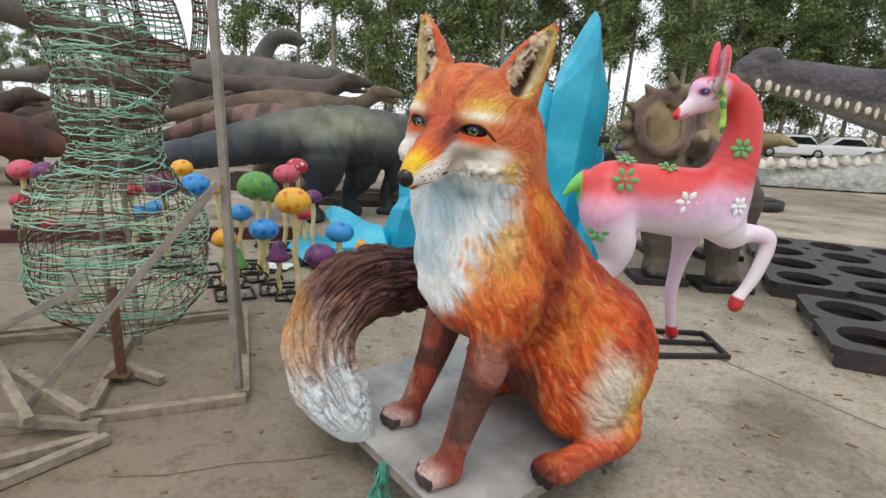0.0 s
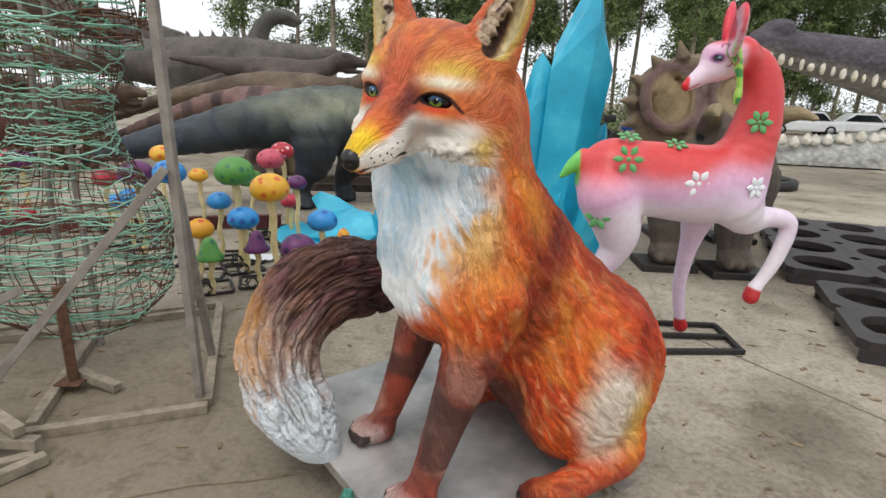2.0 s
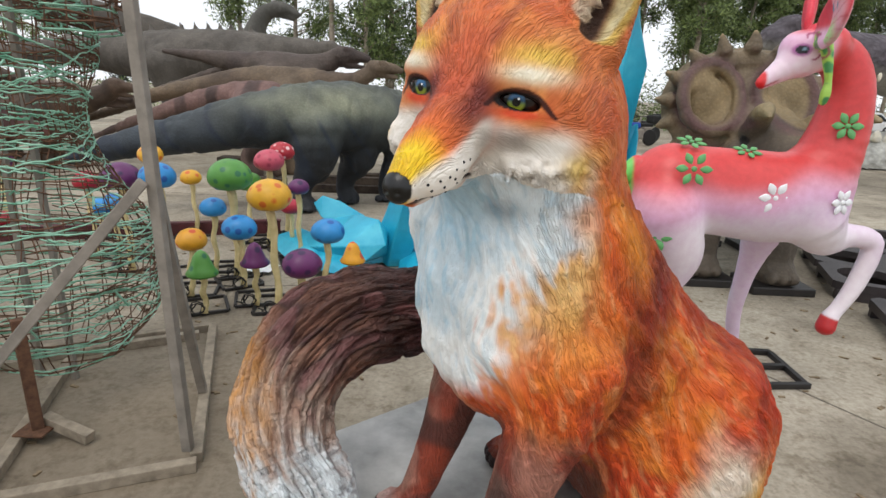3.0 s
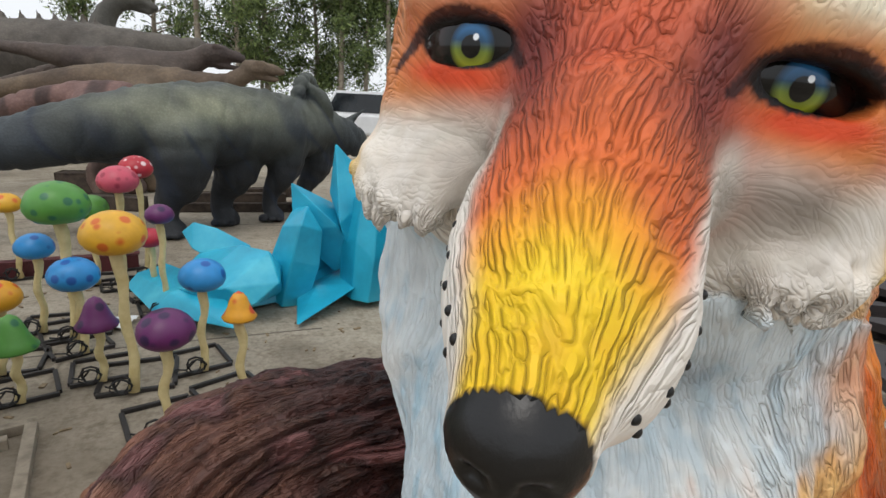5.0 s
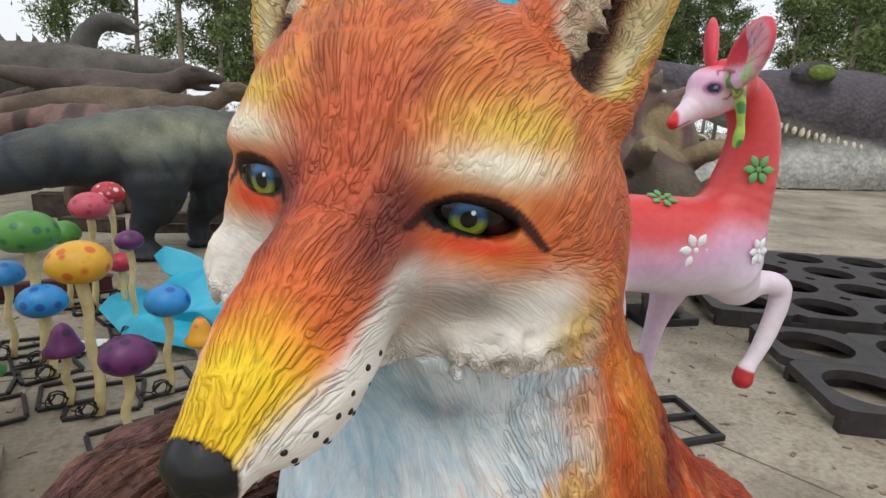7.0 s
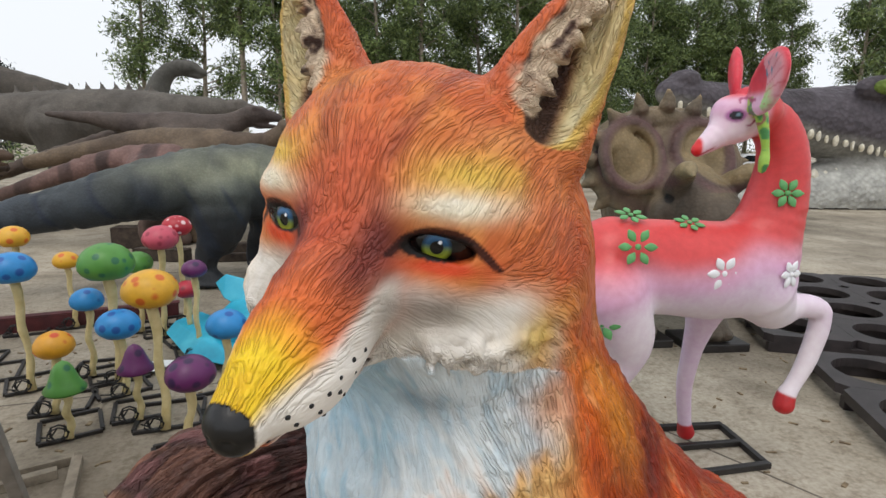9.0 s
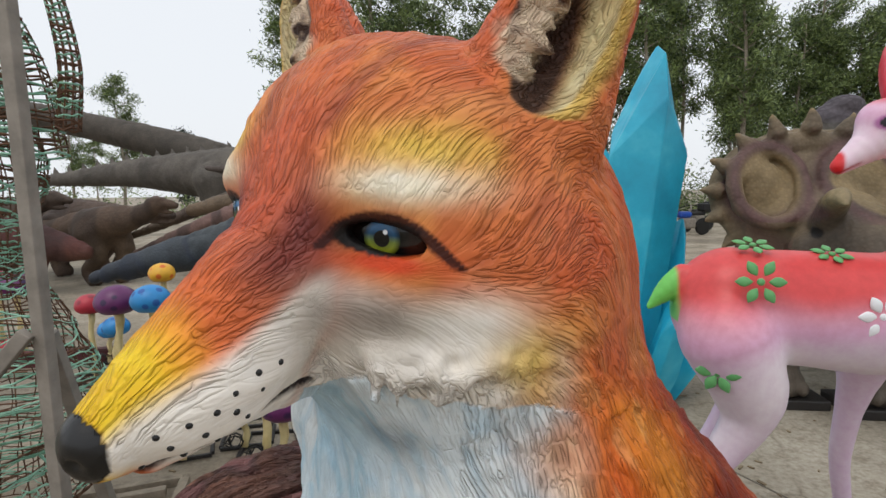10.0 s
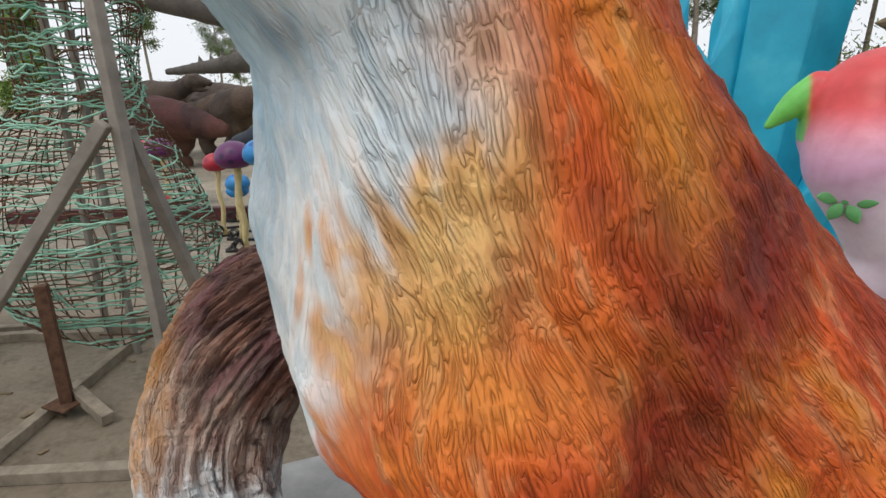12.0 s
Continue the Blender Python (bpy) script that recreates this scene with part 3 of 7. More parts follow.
def fur_space(p, n_):
    """Place by the head's axes, the lie of the fur, and which kind of fur it is."""
    n = len(p)
    h = p - HEAD_AT
    l, z = -h[:, 0] * HS + h[:, 1] * HC, h[:, 2]
    hp = np.stack([h[:, 0] * HC + h[:, 1] * HS, l * math.cos(ROLL) - z * math.sin(ROLL), z * math.cos(ROLL) + l * math.sin(ROLL)], 1)
    hp[:, 1] += SWING * np.maximum(hp[:, 0], 0)
    tail = spline(TAIL, 300)
    run = np.concatenate([[0], np.cumsum(np.linalg.norm(np.diff(tail[:, :3], axis=0), axis=1))])
    length = run[-1]
    tail = np.stack([np.interp(np.linspace(0, length, 121), run, tail[:, k]) for k in range(4)], 1)
    best, along = np.full(n, 9.0), np.zeros(n)
    some = np.flatnonzero((p[:, 2] < 1.15) & ((p[:, 1] < -0.25) | (p[:, 0] > 0.0)))
    ps, bs, al = p[some], best[some], along[some]
    for k, (a, b) in enumerate(zip(tail[:-1], tail[1:])):
        u = b[:3] - a[:3]
        q = ps - a[:3]
        t = np.clip(q @ u / (u @ u), 0, 1)
        d = np.linalg.norm(q - t[:, None] * u, axis=1) - (a[3] + (b[3] - a[3]) * t)
        m = d < bs
        bs[m] = d[m]
        al[m] = (k + t[m]) * length / 120
    best[some], along[some] = bs, al
    tailed = (best < 0.035) & ((p[:, 1] < -0.36) | (p[:, 0] > 0.07)) & (p[:, 2] < 1.1)
    head = (hp[:, 2] > -0.19 - 0.25 * np.clip(-hp[:, 0] - 0.1, -0.1, 0.5) + 0.04 * (noise3(p * 16, 18) - 0.5) * (hp[:, 0] < 0.03)) & ~tailed & (p[:, 2] > 1.34)
    head |= (hp[:, 0] > 0.03) & (hp[:, 2] > -0.27) & (np.abs(hp[:, 1]) < 0.085) & (p[:, 2] > 1.36) & (hp[:, 2] > -0.2 - 0.35 * np.clip(hp[:, 0], 0, 0.2))
    d = np.zeros((n, 3))
    # body: down and a little back, flank sweeping back
    d[:] = (-0.22, 0.0, -1.0)
    flank = step(-0.2, -1.1, p[:, 0])
    d[:, 0] -= 0.55 * flank
    d[:, 1] += 0.25 * np.tanh((p[:, 1] - 0.05) * 5)
    # head: from the nose up over the brow and out to the cheeks
    hf = np.zeros((n, 3))
    hf[:, 0] = -0.75
    hf[:, 1] = np.clip(hp[:, 1] * 4.0, -0.8, 0.8)
    hf[:, 2] = 0.75 - 1.2 * step(0.02, -0.1, hp[:, 2]) * step(0.02, 0.12, np.abs(hp[:, 1]))
    back = step(-0.12, -0.24, hp[:, 0])[:, None] * step(0.26, 0.16, hp[:, 2])[:, None]
    hf = hf * (1 - back) + back * np.stack([np.full(n, -0.35), 0.5 * np.tanh(hp[:, 1] * 6), np.full(n, -0.9)], 1)
    hw = np.stack([hf[:, 0] * HC - hf[:, 1] * HS, hf[:, 0] * HS + hf[:, 1] * HC, hf[:, 2]], 1)
    part_head = step(-0.2, -0.1, hp[:, 2] + 0.25 * np.clip(-hp[:, 0] - 0.1, -0.1, 0.5)) * head
    part_head = np.maximum(part_head, head * step(-0.06, 0.02, hp[:, 0]))[:, None]
    d = d / np.linalg.norm(d, axis=1, keepdims=True)
    d = d * (1 - part_head) + hw / np.linalg.norm(hw, axis=1, keepdims=True) * part_head
    d /= np.linalg.norm(d, axis=1, keepdims=True) + 1e-6
    # along the brush the hair follows its line
    tangent = np.gradient(tail[:, :3], axis=0)
    tangent /= np.linalg.norm(tangent, axis=1, keepdims=True)
    one = [np.cross(tangent[0], (0, 0, 1.0))]
    for k in range(1, 121):
        v = one[-1] - tangent[k] * (one[-1] @ tangent[k])
        one.append(v / np.linalg.norm(v))
    one = np.array(one)
    two = np.cross(tangent, one)
    at = along / length * 120
    def along_tail(rows):
        return np.stack([np.interp(at, np.arange(121), rows[:, k]) for k in range(3)], 1)
    rel = p - along_tail(tail)
    wave = 0.03 * (noise3(p * 7, 8) - 0.5), 0.03 * (noise3(p * 7, 9) - 0.5)
    brush = np.stack([(rel * along_tail(one)).sum(1) + wave[0] + 3.0, (rel * along_tail(two)).sum(1) + wave[1], along * 0.13], 1)
    d = np.where(tailed[:, None], along_tail(tangent), d)
    w = np.stack([noise3(p * 9, 5), noise3(p * 9, 6), noise3(p * 9, 7)], 1) - 0.5
    d = d + w * np.where(tailed, 0.5, 0.95)[:, None]
    d = d - n_ * (d * n_).sum(1, keepdims=True)
    d /= np.linalg.norm(d, axis=1, keepdims=True) + 1e-6
    return hp, d, brush, head, tailed, along / length


def fox_paint(p, hp, fur, head, tailed, along):
    pull = streak(p, fur, 26, 0.09, 19)
    n1, n2, n3 = noise3(p * 5, 11), noise3(p * 13, 12), streak(p, fur, 75, 0.05, 13)
    big = noise3(p * 2.6, 14)
    col = np.zeros((len(p), 3)) + srgb(212, 92, 36)
    x, y, z = p.T
    col = mixin(col, srgb(188, 62, 32), step(0.45, 0.75, n1) * 0.75)
    col = mixin(col, srgb(232, 146, 48), step(0.5, 0.75, n2) * 0.25 + step(0.55, 0.8, big) * 0.18)
    col = mixin(col, srgb(204, 56, 22), step(0.45, 0.8, pull) * 0.4)
    col = mixin(col, srgb(226, 158, 62), step(0.55, 0.9, 1 - pull) * step(0.4, 0.65, n1) * 0.35)
    col = mixin(col, srgb(232, 168, 116), step(0.6, 0.85, n3) * 0.35)
    col = mixin(col, srgb(142, 44, 28), step(0.62, 0.9, 1 - n3) * 0.35)
    # dark saddle behind the shoulder and along the back
    sad = np.exp(-(((x + 0.56 + 0.45 * (z - 1.1)) / 0.1) ** 2)) * step(0.7, 0.95, z) * step(1.45, 1.2, z)
    col = mixin(col, srgb(84, 22, 20), sad * (0.35 + 0.6 * pull))
    col = mixin(col, srgb(128, 34, 22), step(-0.4, -0.5, x) * step(0.55, 0.72, noise3(p * 8, 24)) * step(0.6, 0.75, z) * 0.55)
    spine = np.exp(-((y / 0.14) ** 2)) * step(-0.45, -0.7, x) * step(0.5, 0.8, z)
    col = mixin(col, srgb(120, 40, 26), spine * 0.6)
    # redder over the rump
    col = mixin(col, srgb(172, 44, 24), np.exp(-((x + 0.98) / 0.16) ** 2 - ((z - 0.82) / 0.16) ** 2) * 0.6)
    # golden flank, pale patch with yellow on the haunch
    col = mixin(col, srgb(228, 140, 45), np.exp(-((x + 0.66) / 0.13) ** 2 - ((z - 0.85) / 0.2) ** 2) * 0.2)
    hau = np.exp(-((x + 0.83) / 0.13) ** 2 - ((z - 0.55) / 0.2) ** 2) * step(0.25, 0.34, np.abs(y))
    col = mixin(col, srgb(226, 210, 190), np.clip(hau * 1.7 - 0.25 + 0.4 * (n2 - 0.5), 0, 0.95))
    yel = np.exp(-((x + 0.95) / 0.06) ** 2 - ((z - 0.5) / 0.13) ** 2) * step(0.2, 0.3, np.abs(y))
    col = mixin(col, srgb(222, 180, 60), yel * 0.7)
    # underside and inner legs: shade painted in as dark brown
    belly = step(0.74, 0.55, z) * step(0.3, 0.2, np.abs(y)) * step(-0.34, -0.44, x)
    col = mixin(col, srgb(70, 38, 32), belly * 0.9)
    # fore legs
    leg = step(0.92, 0.74, z) * step(-0.42, -0.36, x)
    col = mixin(col, srgb(116, 56, 46), leg * 0.95)
    mid = np.exp(-((np.abs(y - 0.01) - 0.225) / 0.05) ** 2)
    col = mixin(col, srgb(116, 92, 80), leg * mid * step(0.3, 0.55, n1) * 0.85)
    col = mixin(col, srgb(196, 84, 52), leg * (1 - mid) * step(0.45, 0.65, big) * 0.35)
    col = mixin(col, srgb(190, 140, 122), leg * step(0.5, 0.75, n2) * 0.5)
    col = mixin(col, srgb(70, 48, 44), leg * step(0.5, 0.7, noise3(p * 7, 21)) * 0.8)
    paw = step(0.36, 0.28, z)
    col = mixin(col, srgb(150, 64, 50), paw * 0.6)
    fore = step(-0.14, -0.06, x) * step(0.31, 0.27, z) * step(-0.34, -0.3, y)
    col = mixin(col, srgb(205, 180, 172), fore * 0.75)
    hind = step(-0.58, -0.53, x) * step(-0.3, -0.4, x) * step(0.31, 0.27, z)
    col = mixin(col, srgb(70, 25, 25), hind * 0.8)
    claw = (((x > -0.042) & (y > -0.4)) | ((x < -0.3) & (x > -0.51))) & (z < 0.262)
    col = mixin(col, srgb(26, 22, 24), claw * 0.9)
    # white bib with cool blue hollows, ragged at the edge
    side = (y - 0.04 - 0.09 * step(1.1, 1.5, z)) / (0.2 + 0.06 * step(0.9, 1.3, z))
    side = np.where(side < 0, side * 0.68, side)
    bib = step(1.05, 0.75, np.abs(side) + 0.3 * (n2 - 0.5) + 0.3 * (n3 - 0.5)) * step(-0.3, -0.2, x + 0.1 * (n2 - 0.5) + 0.08 * step(1.15, 1.35, z)) * step(0.84, 0.95, z + 0.12 * (n1 - 0.5)) * step(1.6, 1.5, z)
    white = np.zeros_like(col) + srgb(236, 238, 236)
    white = mixin(white, srgb(168, 200, 218), step(0.5, 0.85, 1 - n3) * 0.35 + step(0.7, 0.2, side) * step(0.42, 0.6, noise3(p * 6, 22)) * 0.6 + step(1.22, 1.42, z) * 0.35)
    col = mixin(col, srgb(230, 170, 92), np.exp(-((np.abs(side) - 1.0) / 0.4) ** 2) * step(-0.42, -0.32, x) * step(1.08, 1.3, z) * (z < 1.6) * 0.85)
    col = col + (white - col) * bib[:, None]
    rim = np.exp(-((np.abs(side) - 1.0) / 0.2) ** 2) * step(-0.4, -0.3, x) * step(0.9, 1.1, z) * (z < 1.6)
    col = mixin(col, srgb(236, 196, 140), rim * 0.6 * (1 - bib))
    gold = np.exp(-((np.abs(side) - 1.4 + 0.5 * (n1 - 0.5)) / 0.3) ** 2) * step(-0.5, -0.38, x) * step(0.95, 1.15, z) * (z < 1.6)
    col = mixin(col, srgb(226, 158, 62), gold * (0.3 + 0.5 * n2))
    glow = np.exp(-((x + 0.47 + 0.5 * (1.35 - z)) / 0.06) ** 2) * step(1.0, 1.12, z) * step(1.5, 1.38, z)
    col = mixin(col, srgb(240, 170, 50), glow * (0.05 + 0.6 * n1) * (1 - np.clip(sad * 1.3, 0, 1)))
    nape = step(0.13, 0.02, x + 0.45 + 0.8 * (1.56 - z) + 0.06 * (n2 - 0.5)) * step(0.8, 1.0, z) * step(1.62, 1.5, z)
    col = mixin(col, srgb(110, 38, 28), nape * (0.35 + 0.5 * n1))
    # shade of the hollow under the jaw, painted into the colour
    throat_shade = np.exp(-(np.linalg.norm((hp - np.array((-0.03, 0.1, -0.245))) / np.array((0.06, 0.06, 0.035)), axis=1)) ** 2) + np.exp(-(np.linalg.norm((hp - np.array((-0.03, -0.1, -0.245))) / np.array((0.06, 0.06, 0.035)), axis=1)) ** 2)
    col = mixin(col, srgb(92, 90, 102), throat_shade * 0.5)
    # brush
    tcol = np.zeros_like(col) + srgb(62, 42, 40)
    tcol = mixin(tcol, srgb(26, 20, 22), step(0.45, 0.7, n3) * 0.85)
    tcol = mixin(tcol, srgb(126, 84, 82), step(0.52, 0.85, 1 - pull) * 0.7)
    q = along + 0.07 * (n2 - 0.5) + 0.06 * (n3 - 0.5)
    tcol = mixin(tcol, srgb(150, 104, 84), step(0.52, 0.74, q) * step(0.3, 0.7, pull) * 0.8)
    tcol = mixin(tcol, srgb(200, 138, 54), step(0.42, 0.6, q) * step(0.3, 0.42, x + 0.12 * (n1 - 0.5)) * 0.85)
    tcol = mixin(tcol, srgb(188, 166, 150), step(0.66, 0.84, q) * (0.35 + 0.55 * n3))
    tcol = mixin(tcol, srgb(214, 222, 226), step(0.82, 0.92, q))
    col[tailed] = tcol[tailed]
    # head
    f, l, u = hp.T
    a = np.abs(l)
    hc = np.zeros_like(col) + srgb(204, 102, 52)
    hc = mixin(hc, srgb(218, 124, 62), step(-0.14, -0.03, f) * step(-0.02, 0.05, u) * 0.75)
    hc = mixin(hc, srgb(190, 74, 36), step(0.4, 0.75, n1) * 0.5)
    hc = mixin(hc, srgb(224, 148, 72), step(0.45, 0.75, n2) * 0.5)
    hc = mixin(hc, srgb(202, 84, 42), step(-0.08, -0.2, f) * step(-0.14, -0.06, u) * 0.5)
    hc = mixin(hc, srgb(222, 150, 100), step(0.6, 0.9, n3) * 0.25)
    hc = mixin(hc, srgb(150, 60, 34), step(0.6, 0.9, 1 - n3) * 0.2)
    hc = mixin(hc, srgb(200, 138, 98), 0.04 + 0.2 * step(0.4, 0.7, noise3(p * 9, 23)))
    # bridge of the nose: dusky red, then orange, then yellow at the end
    bridge = step(0.085, 0.05, a) * step(-0.03, 0.0, u + 0.05 + 0.69 * np.clip(f, 0, 0.3))
    hc = mixin(hc, srgb(186, 80, 54), bridge * step(-0.02, 0.05, f) * 0.75)
    hc = mixin(hc, srgb(216, 104, 48), bridge * step(0.085, 0.135, f) * 0.9)
    hc = mixin(hc, srgb(240, 160, 40), bridge * step(0.13, 0.165, f))
    hc = mixin(hc, srgb(234, 186, 34), bridge * step(0.155, 0.185, f))
    # dark lines from the inner eye along the muzzle and over the brow
    line = np.exp(-((a - 0.068 + 0.22 * f) / 0.024) ** 2) * step(0.15, 0.06, f) * step(-0.09, -0.03, u) * step(0.06, 0.0, u)
    hc = mixin(hc, srgb(96, 42, 44), line * 0.9)
    crown = np.exp(-((a - 0.045 - 0.25 * np.clip(u - 0.08, 0, 1)) / 0.013) ** 2) * step(0.06, 0.12, u)
    hc = mixin(hc, srgb(122, 52, 44), crown * 0.5)
    # pale brow with yellow above
    hc = mixin(hc, srgb(226, 186, 76), np.exp(-((a - 0.145) / 0.055) ** 2 - ((u - 0.078) / 0.026) ** 2) * 0.85 * step(-0.12, -0.06, f))
    hc = mixin(hc, srgb(236, 224, 196), np.exp(-((a - 0.135) / 0.05) ** 2 - ((u - 0.044) / 0.017) ** 2) * 1.15 * step(-0.12, -0.06, f))
    # white of cheek and lips
    axis = -0.035 - 0.69 * np.clip(f, 0, 0.3)
    side_lip = step(0.012, -0.012, u - axis - 0.016 + 0.02 * (n2 - 0.5)) * step(0.02, 0.05, f) * step(0.02, 0.034, a + 0.2 * np.clip(axis - u - 0.02, 0, 1))
    cheek = step(-0.034, -0.078, u + 0.02 * (n2 - 0.5) + 0.1 * np.clip(a - 0.12, 0, 1)) * step(0.065, 0.02, f) * step(0.26, 0.2, a + 0.02 * (n2 - 0.5)) * step(-0.19, -0.08, f)
    hc = mixin(hc, srgb(222, 178, 88), step(-0.04, -0.12, u) * step(0.29, 0.24, a) * step(-0.26, -0.14, f) * step(0.03, -0.03, f) * 0.45)
    hc = mixin(hc, srgb(232, 224, 212), np.maximum(side_lip, cheek))
    hc = mixin(hc, srgb(104, 90, 80), np.exp(-((f - 0.035) / 0.045) ** 2 - ((u + 0.085) / 0.042) ** 2) * 0.85 * step(0.035, 0.065, a) * (0.7 + 0.5 * n2))
    hc = mixin(hc, srgb(216, 180, 92), np.exp(-((a - 0.228) / 0.03) ** 2 - ((u + 0.13) / 0.03) ** 2 - ((f + 0.1) / 0.06) ** 2) * 0.85)
    # rust under the eye
    hc = mixin(hc, srgb(196, 66, 26), np.exp(-((a - 0.125) / 0.045) ** 2 - ((u + 0.031) / 0.011) ** 2) * 1.4 * step(-0.1, -0.03, f))
    # ears
    hc = mixin(hc, srgb(196, 80, 40), step(0.19, 0.22, u) * step(0.1, 0.14, a) * 0.6)
    for s in (1, -1):
        near = (hp[:, 1] * s > 0.08) & (u > 0.12)
        e = np.full(len(p), 9.0)
        e[near] = from_chain(p[near], ear_hollow(s))
        outer = step(0.2, 0.225, hp[:, 1] * s - 0.1 * (u - 0.2))
        rim = step(0.035, 0.012, e) * outer
        hc = mixin(hc, srgb(214, 178, 92), rim * 0.9)
        hc = mixin(hc, srgb(206, 190, 150), step(0.008, 0.003, e) * (0.35 + 0.65 * outer) * (0.6 + 0.4 * n3))
        hc = mixin(hc, srgb(40, 28, 25), step(0.008, 0.003, e) * (1 - outer) * 0.95)
        tuft = np.full(len(p), 9.0)
        tuft[near] = np.min([from_chain(p[near], rows, 4) for rows in ear_tufts(s)], axis=0)
        hc = mixin(hc, srgb(222, 196, 168), step(0.012, 0.004, tuft) * step(0.25, 0.6, n3 + 0.2) * 0.85)
    nw = head * step(-0.19, -0.07, u + 0.3 * np.clip(-f - 0.1, 0, 0.5) + 0.05 * (n2 - 0.5))
    nw = np.maximum(nw, head * step(-0.2, -0.1, f))
    col = col + (hc - col) * nw[:, None]
    return col


def settle(c, f, l, z, s):
    """From a place beside the head, straight in to the skin."""
    q = np.array(hd(f, l, z))
    way = np.array((HS, -HC, 0.0)) * s
    for _ in range(30):
        q = q + way * 0.6 * float(c.sample(q[None])[0])
    return q


def build_fox():
    c = fox_clay()
    p, f, n = c.surface(finer=1)
    hp, fur, brush, head, tailed, along = fur_space(p, n)
    ridge = np.where(head, streak(p, fur, 85, 0.04, 31), streak(p, fur, 58, 0.06, 35))
    ridge = np.where(tailed, step(0.0, 0.45, np.abs(2 * noise3(brush * 60, 31) - 1)), ridge)
    fine = np.where(tailed, step(0.0, 0.4, np.abs(2 * noise3(brush * 110, 32) - 1)), streak(p, fur, 120, 0.03, 32))
    amp = np.where(tailed, 0.016, 0.004 + 0.007 * step(-0.1, -0.34, hp[:, 2]))
    smooth = step(0.22, 0.34, p[:, 2])
    muzzle = step(0.19, 0.12, hp[:, 0] * (p[:, 2] > 1.4))
    amp = amp * smooth * (0.3 + 0.7 * muzzle)
    amp = np.where(~head & ~tailed & (p[:, 2] < 0.75) & (p[:, 0] > -0.42), 0.0025, amp)
    nose = (np.linalg.norm((hp - np.array((0.22, 0, -0.181))) / np.array((0.03, 0.034, 0.03)), axis=1) < 1.0)
    eyes = np.minimum(*(np.linalg.norm((hp - np.array((0.0, 0.116 * s, -0.009))) / np.array((0.09, 0.038, 0.0148)), axis=1) for s in (1, -1)))
    amp = np.where(nose | (eyes < 1.15), 0.0, amp)
    # the white of cheek, brow, lip and bib is nearly smooth
    f0, a0, u0 = hp[:, 0], np.abs(hp[:, 1]), hp[:, 2]
    calm = np.maximum(step(-0.04, -0.07, u0) * step(-0.15, -0.12, u0) * step(-0.16, -0.1, f0) * step(0.27, 0.22, a0) * step(0.055, 0.08, a0) * 0.75, np.exp(-((a0 - 0.13) / 0.05) ** 2 - ((u0 - 0.045) / 0.02) ** 2) * 0.6)
    calm = np.maximum(calm, step(0.03, 0.06, f0) * step(0.03, 0.0, u0 + 0.051 + 0.69 * f0) * 0.8)
    calm = np.maximum(calm, step(0.05, 0.07, a0) * step(0.2, 0.18, a0) * step(-0.08, -0.06, u0) * step(0.045, 0.03, u0) * step(-0.14, -0.1, f0) * 0.75)
    relief = 1 - np.clip(calm, 0, 1) * head
    relief = np.where(~head & ~tailed & (p[:, 0] > -0.22) & (p[:, 2] > 0.9), 0.55, relief)
    amp = amp * (0.35 + 0.65 * relief)
    ruff = step(-0.105, -0.13, u0) * step(-0.19, -0.165, u0) * step(0.03, 0.0, f0) * step(-0.2, -0.16, f0) * step(0.09, 0.11, a0)
    col = fox_paint(p, hp, fur, head, tailed, along)
    fold = (streak(p, fur, 17, 0.12, 33) - 0.5) * 0.028 * step(-0.3, -0.15, p[:, 0]) * ~head * ~tailed * step(0.85, 1.0, p[:, 2])
    fold += (streak(p, fur, 22, 0.08, 34) - 0.5) * 0.018 * step(-0.25, -0.35, p[:, 0]) * ~head * ~tailed * step(0.6, 0.8, p[:, 2])
    fold += (streak(p, fur, 20, 0.14, 36) - 0.5) * 0.04 * tailed * step(0.3, 0.42, p[:, 2])
    fold += (noise3(p * 55, 37) - 0.5) * 0.016 * ruff
    p = p + n * fold[:, None]
    p = p + n * (amp * (ridge - 0.5) + 0.35 * amp * (fine - 0.5))[:, None]
    # hollows between fur ridges tinted dark brown as painted shade
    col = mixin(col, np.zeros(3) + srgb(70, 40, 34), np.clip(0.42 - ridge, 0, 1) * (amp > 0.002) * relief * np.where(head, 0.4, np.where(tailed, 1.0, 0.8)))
    # thick dark lid line that runs on past the outer corner
    lid = np.full(len(p), 9.0)
    side_l, up_l = np.abs(hp[:, 1]), hp[:, 2]
    for l0, u0_, wide in spline([(0.066, -0.019, 0.004), (0.083, 0.002, 0.005), (0.108, 0.011, 0.006), (0.136, 0.009, 0.0072), (0.16, -0.003, 0.006), (0.188, -0.032, 0.003)], 60):
        lid = np.minimum(lid, np.hypot(side_l - l0, up_l - u0_) / wide)
    col = mixin(col, srgb(20, 8, 9), step(1.3, 0.8, lid) * head * step(-0.15, -0.11, hp[:, 0]) * 0.95)
    col = mixin(col, srgb(104, 30, 22), step(1.7, 1.0, lid) * head * step(-0.15, -0.11, hp[:, 0]) * 0.15)
    col = mixin(col, srgb(22, 9, 10), head * step(1.45, 1.25, eyes) * step(-0.004, 0.004, up_l) * (np.abs(hp[:, 1]) > 0.06))
    col = mixin(col, srgb(16, 12, 12), head * step(1.22, 1.08, eyes) * (np.abs(hp[:, 1]) > 0.045))
    mouth = np.full(len(p), 9.0)
    lips = np.flatnonzero(head & (hp[:, 0] > 0.0) & (hp[:, 2] < -0.12))
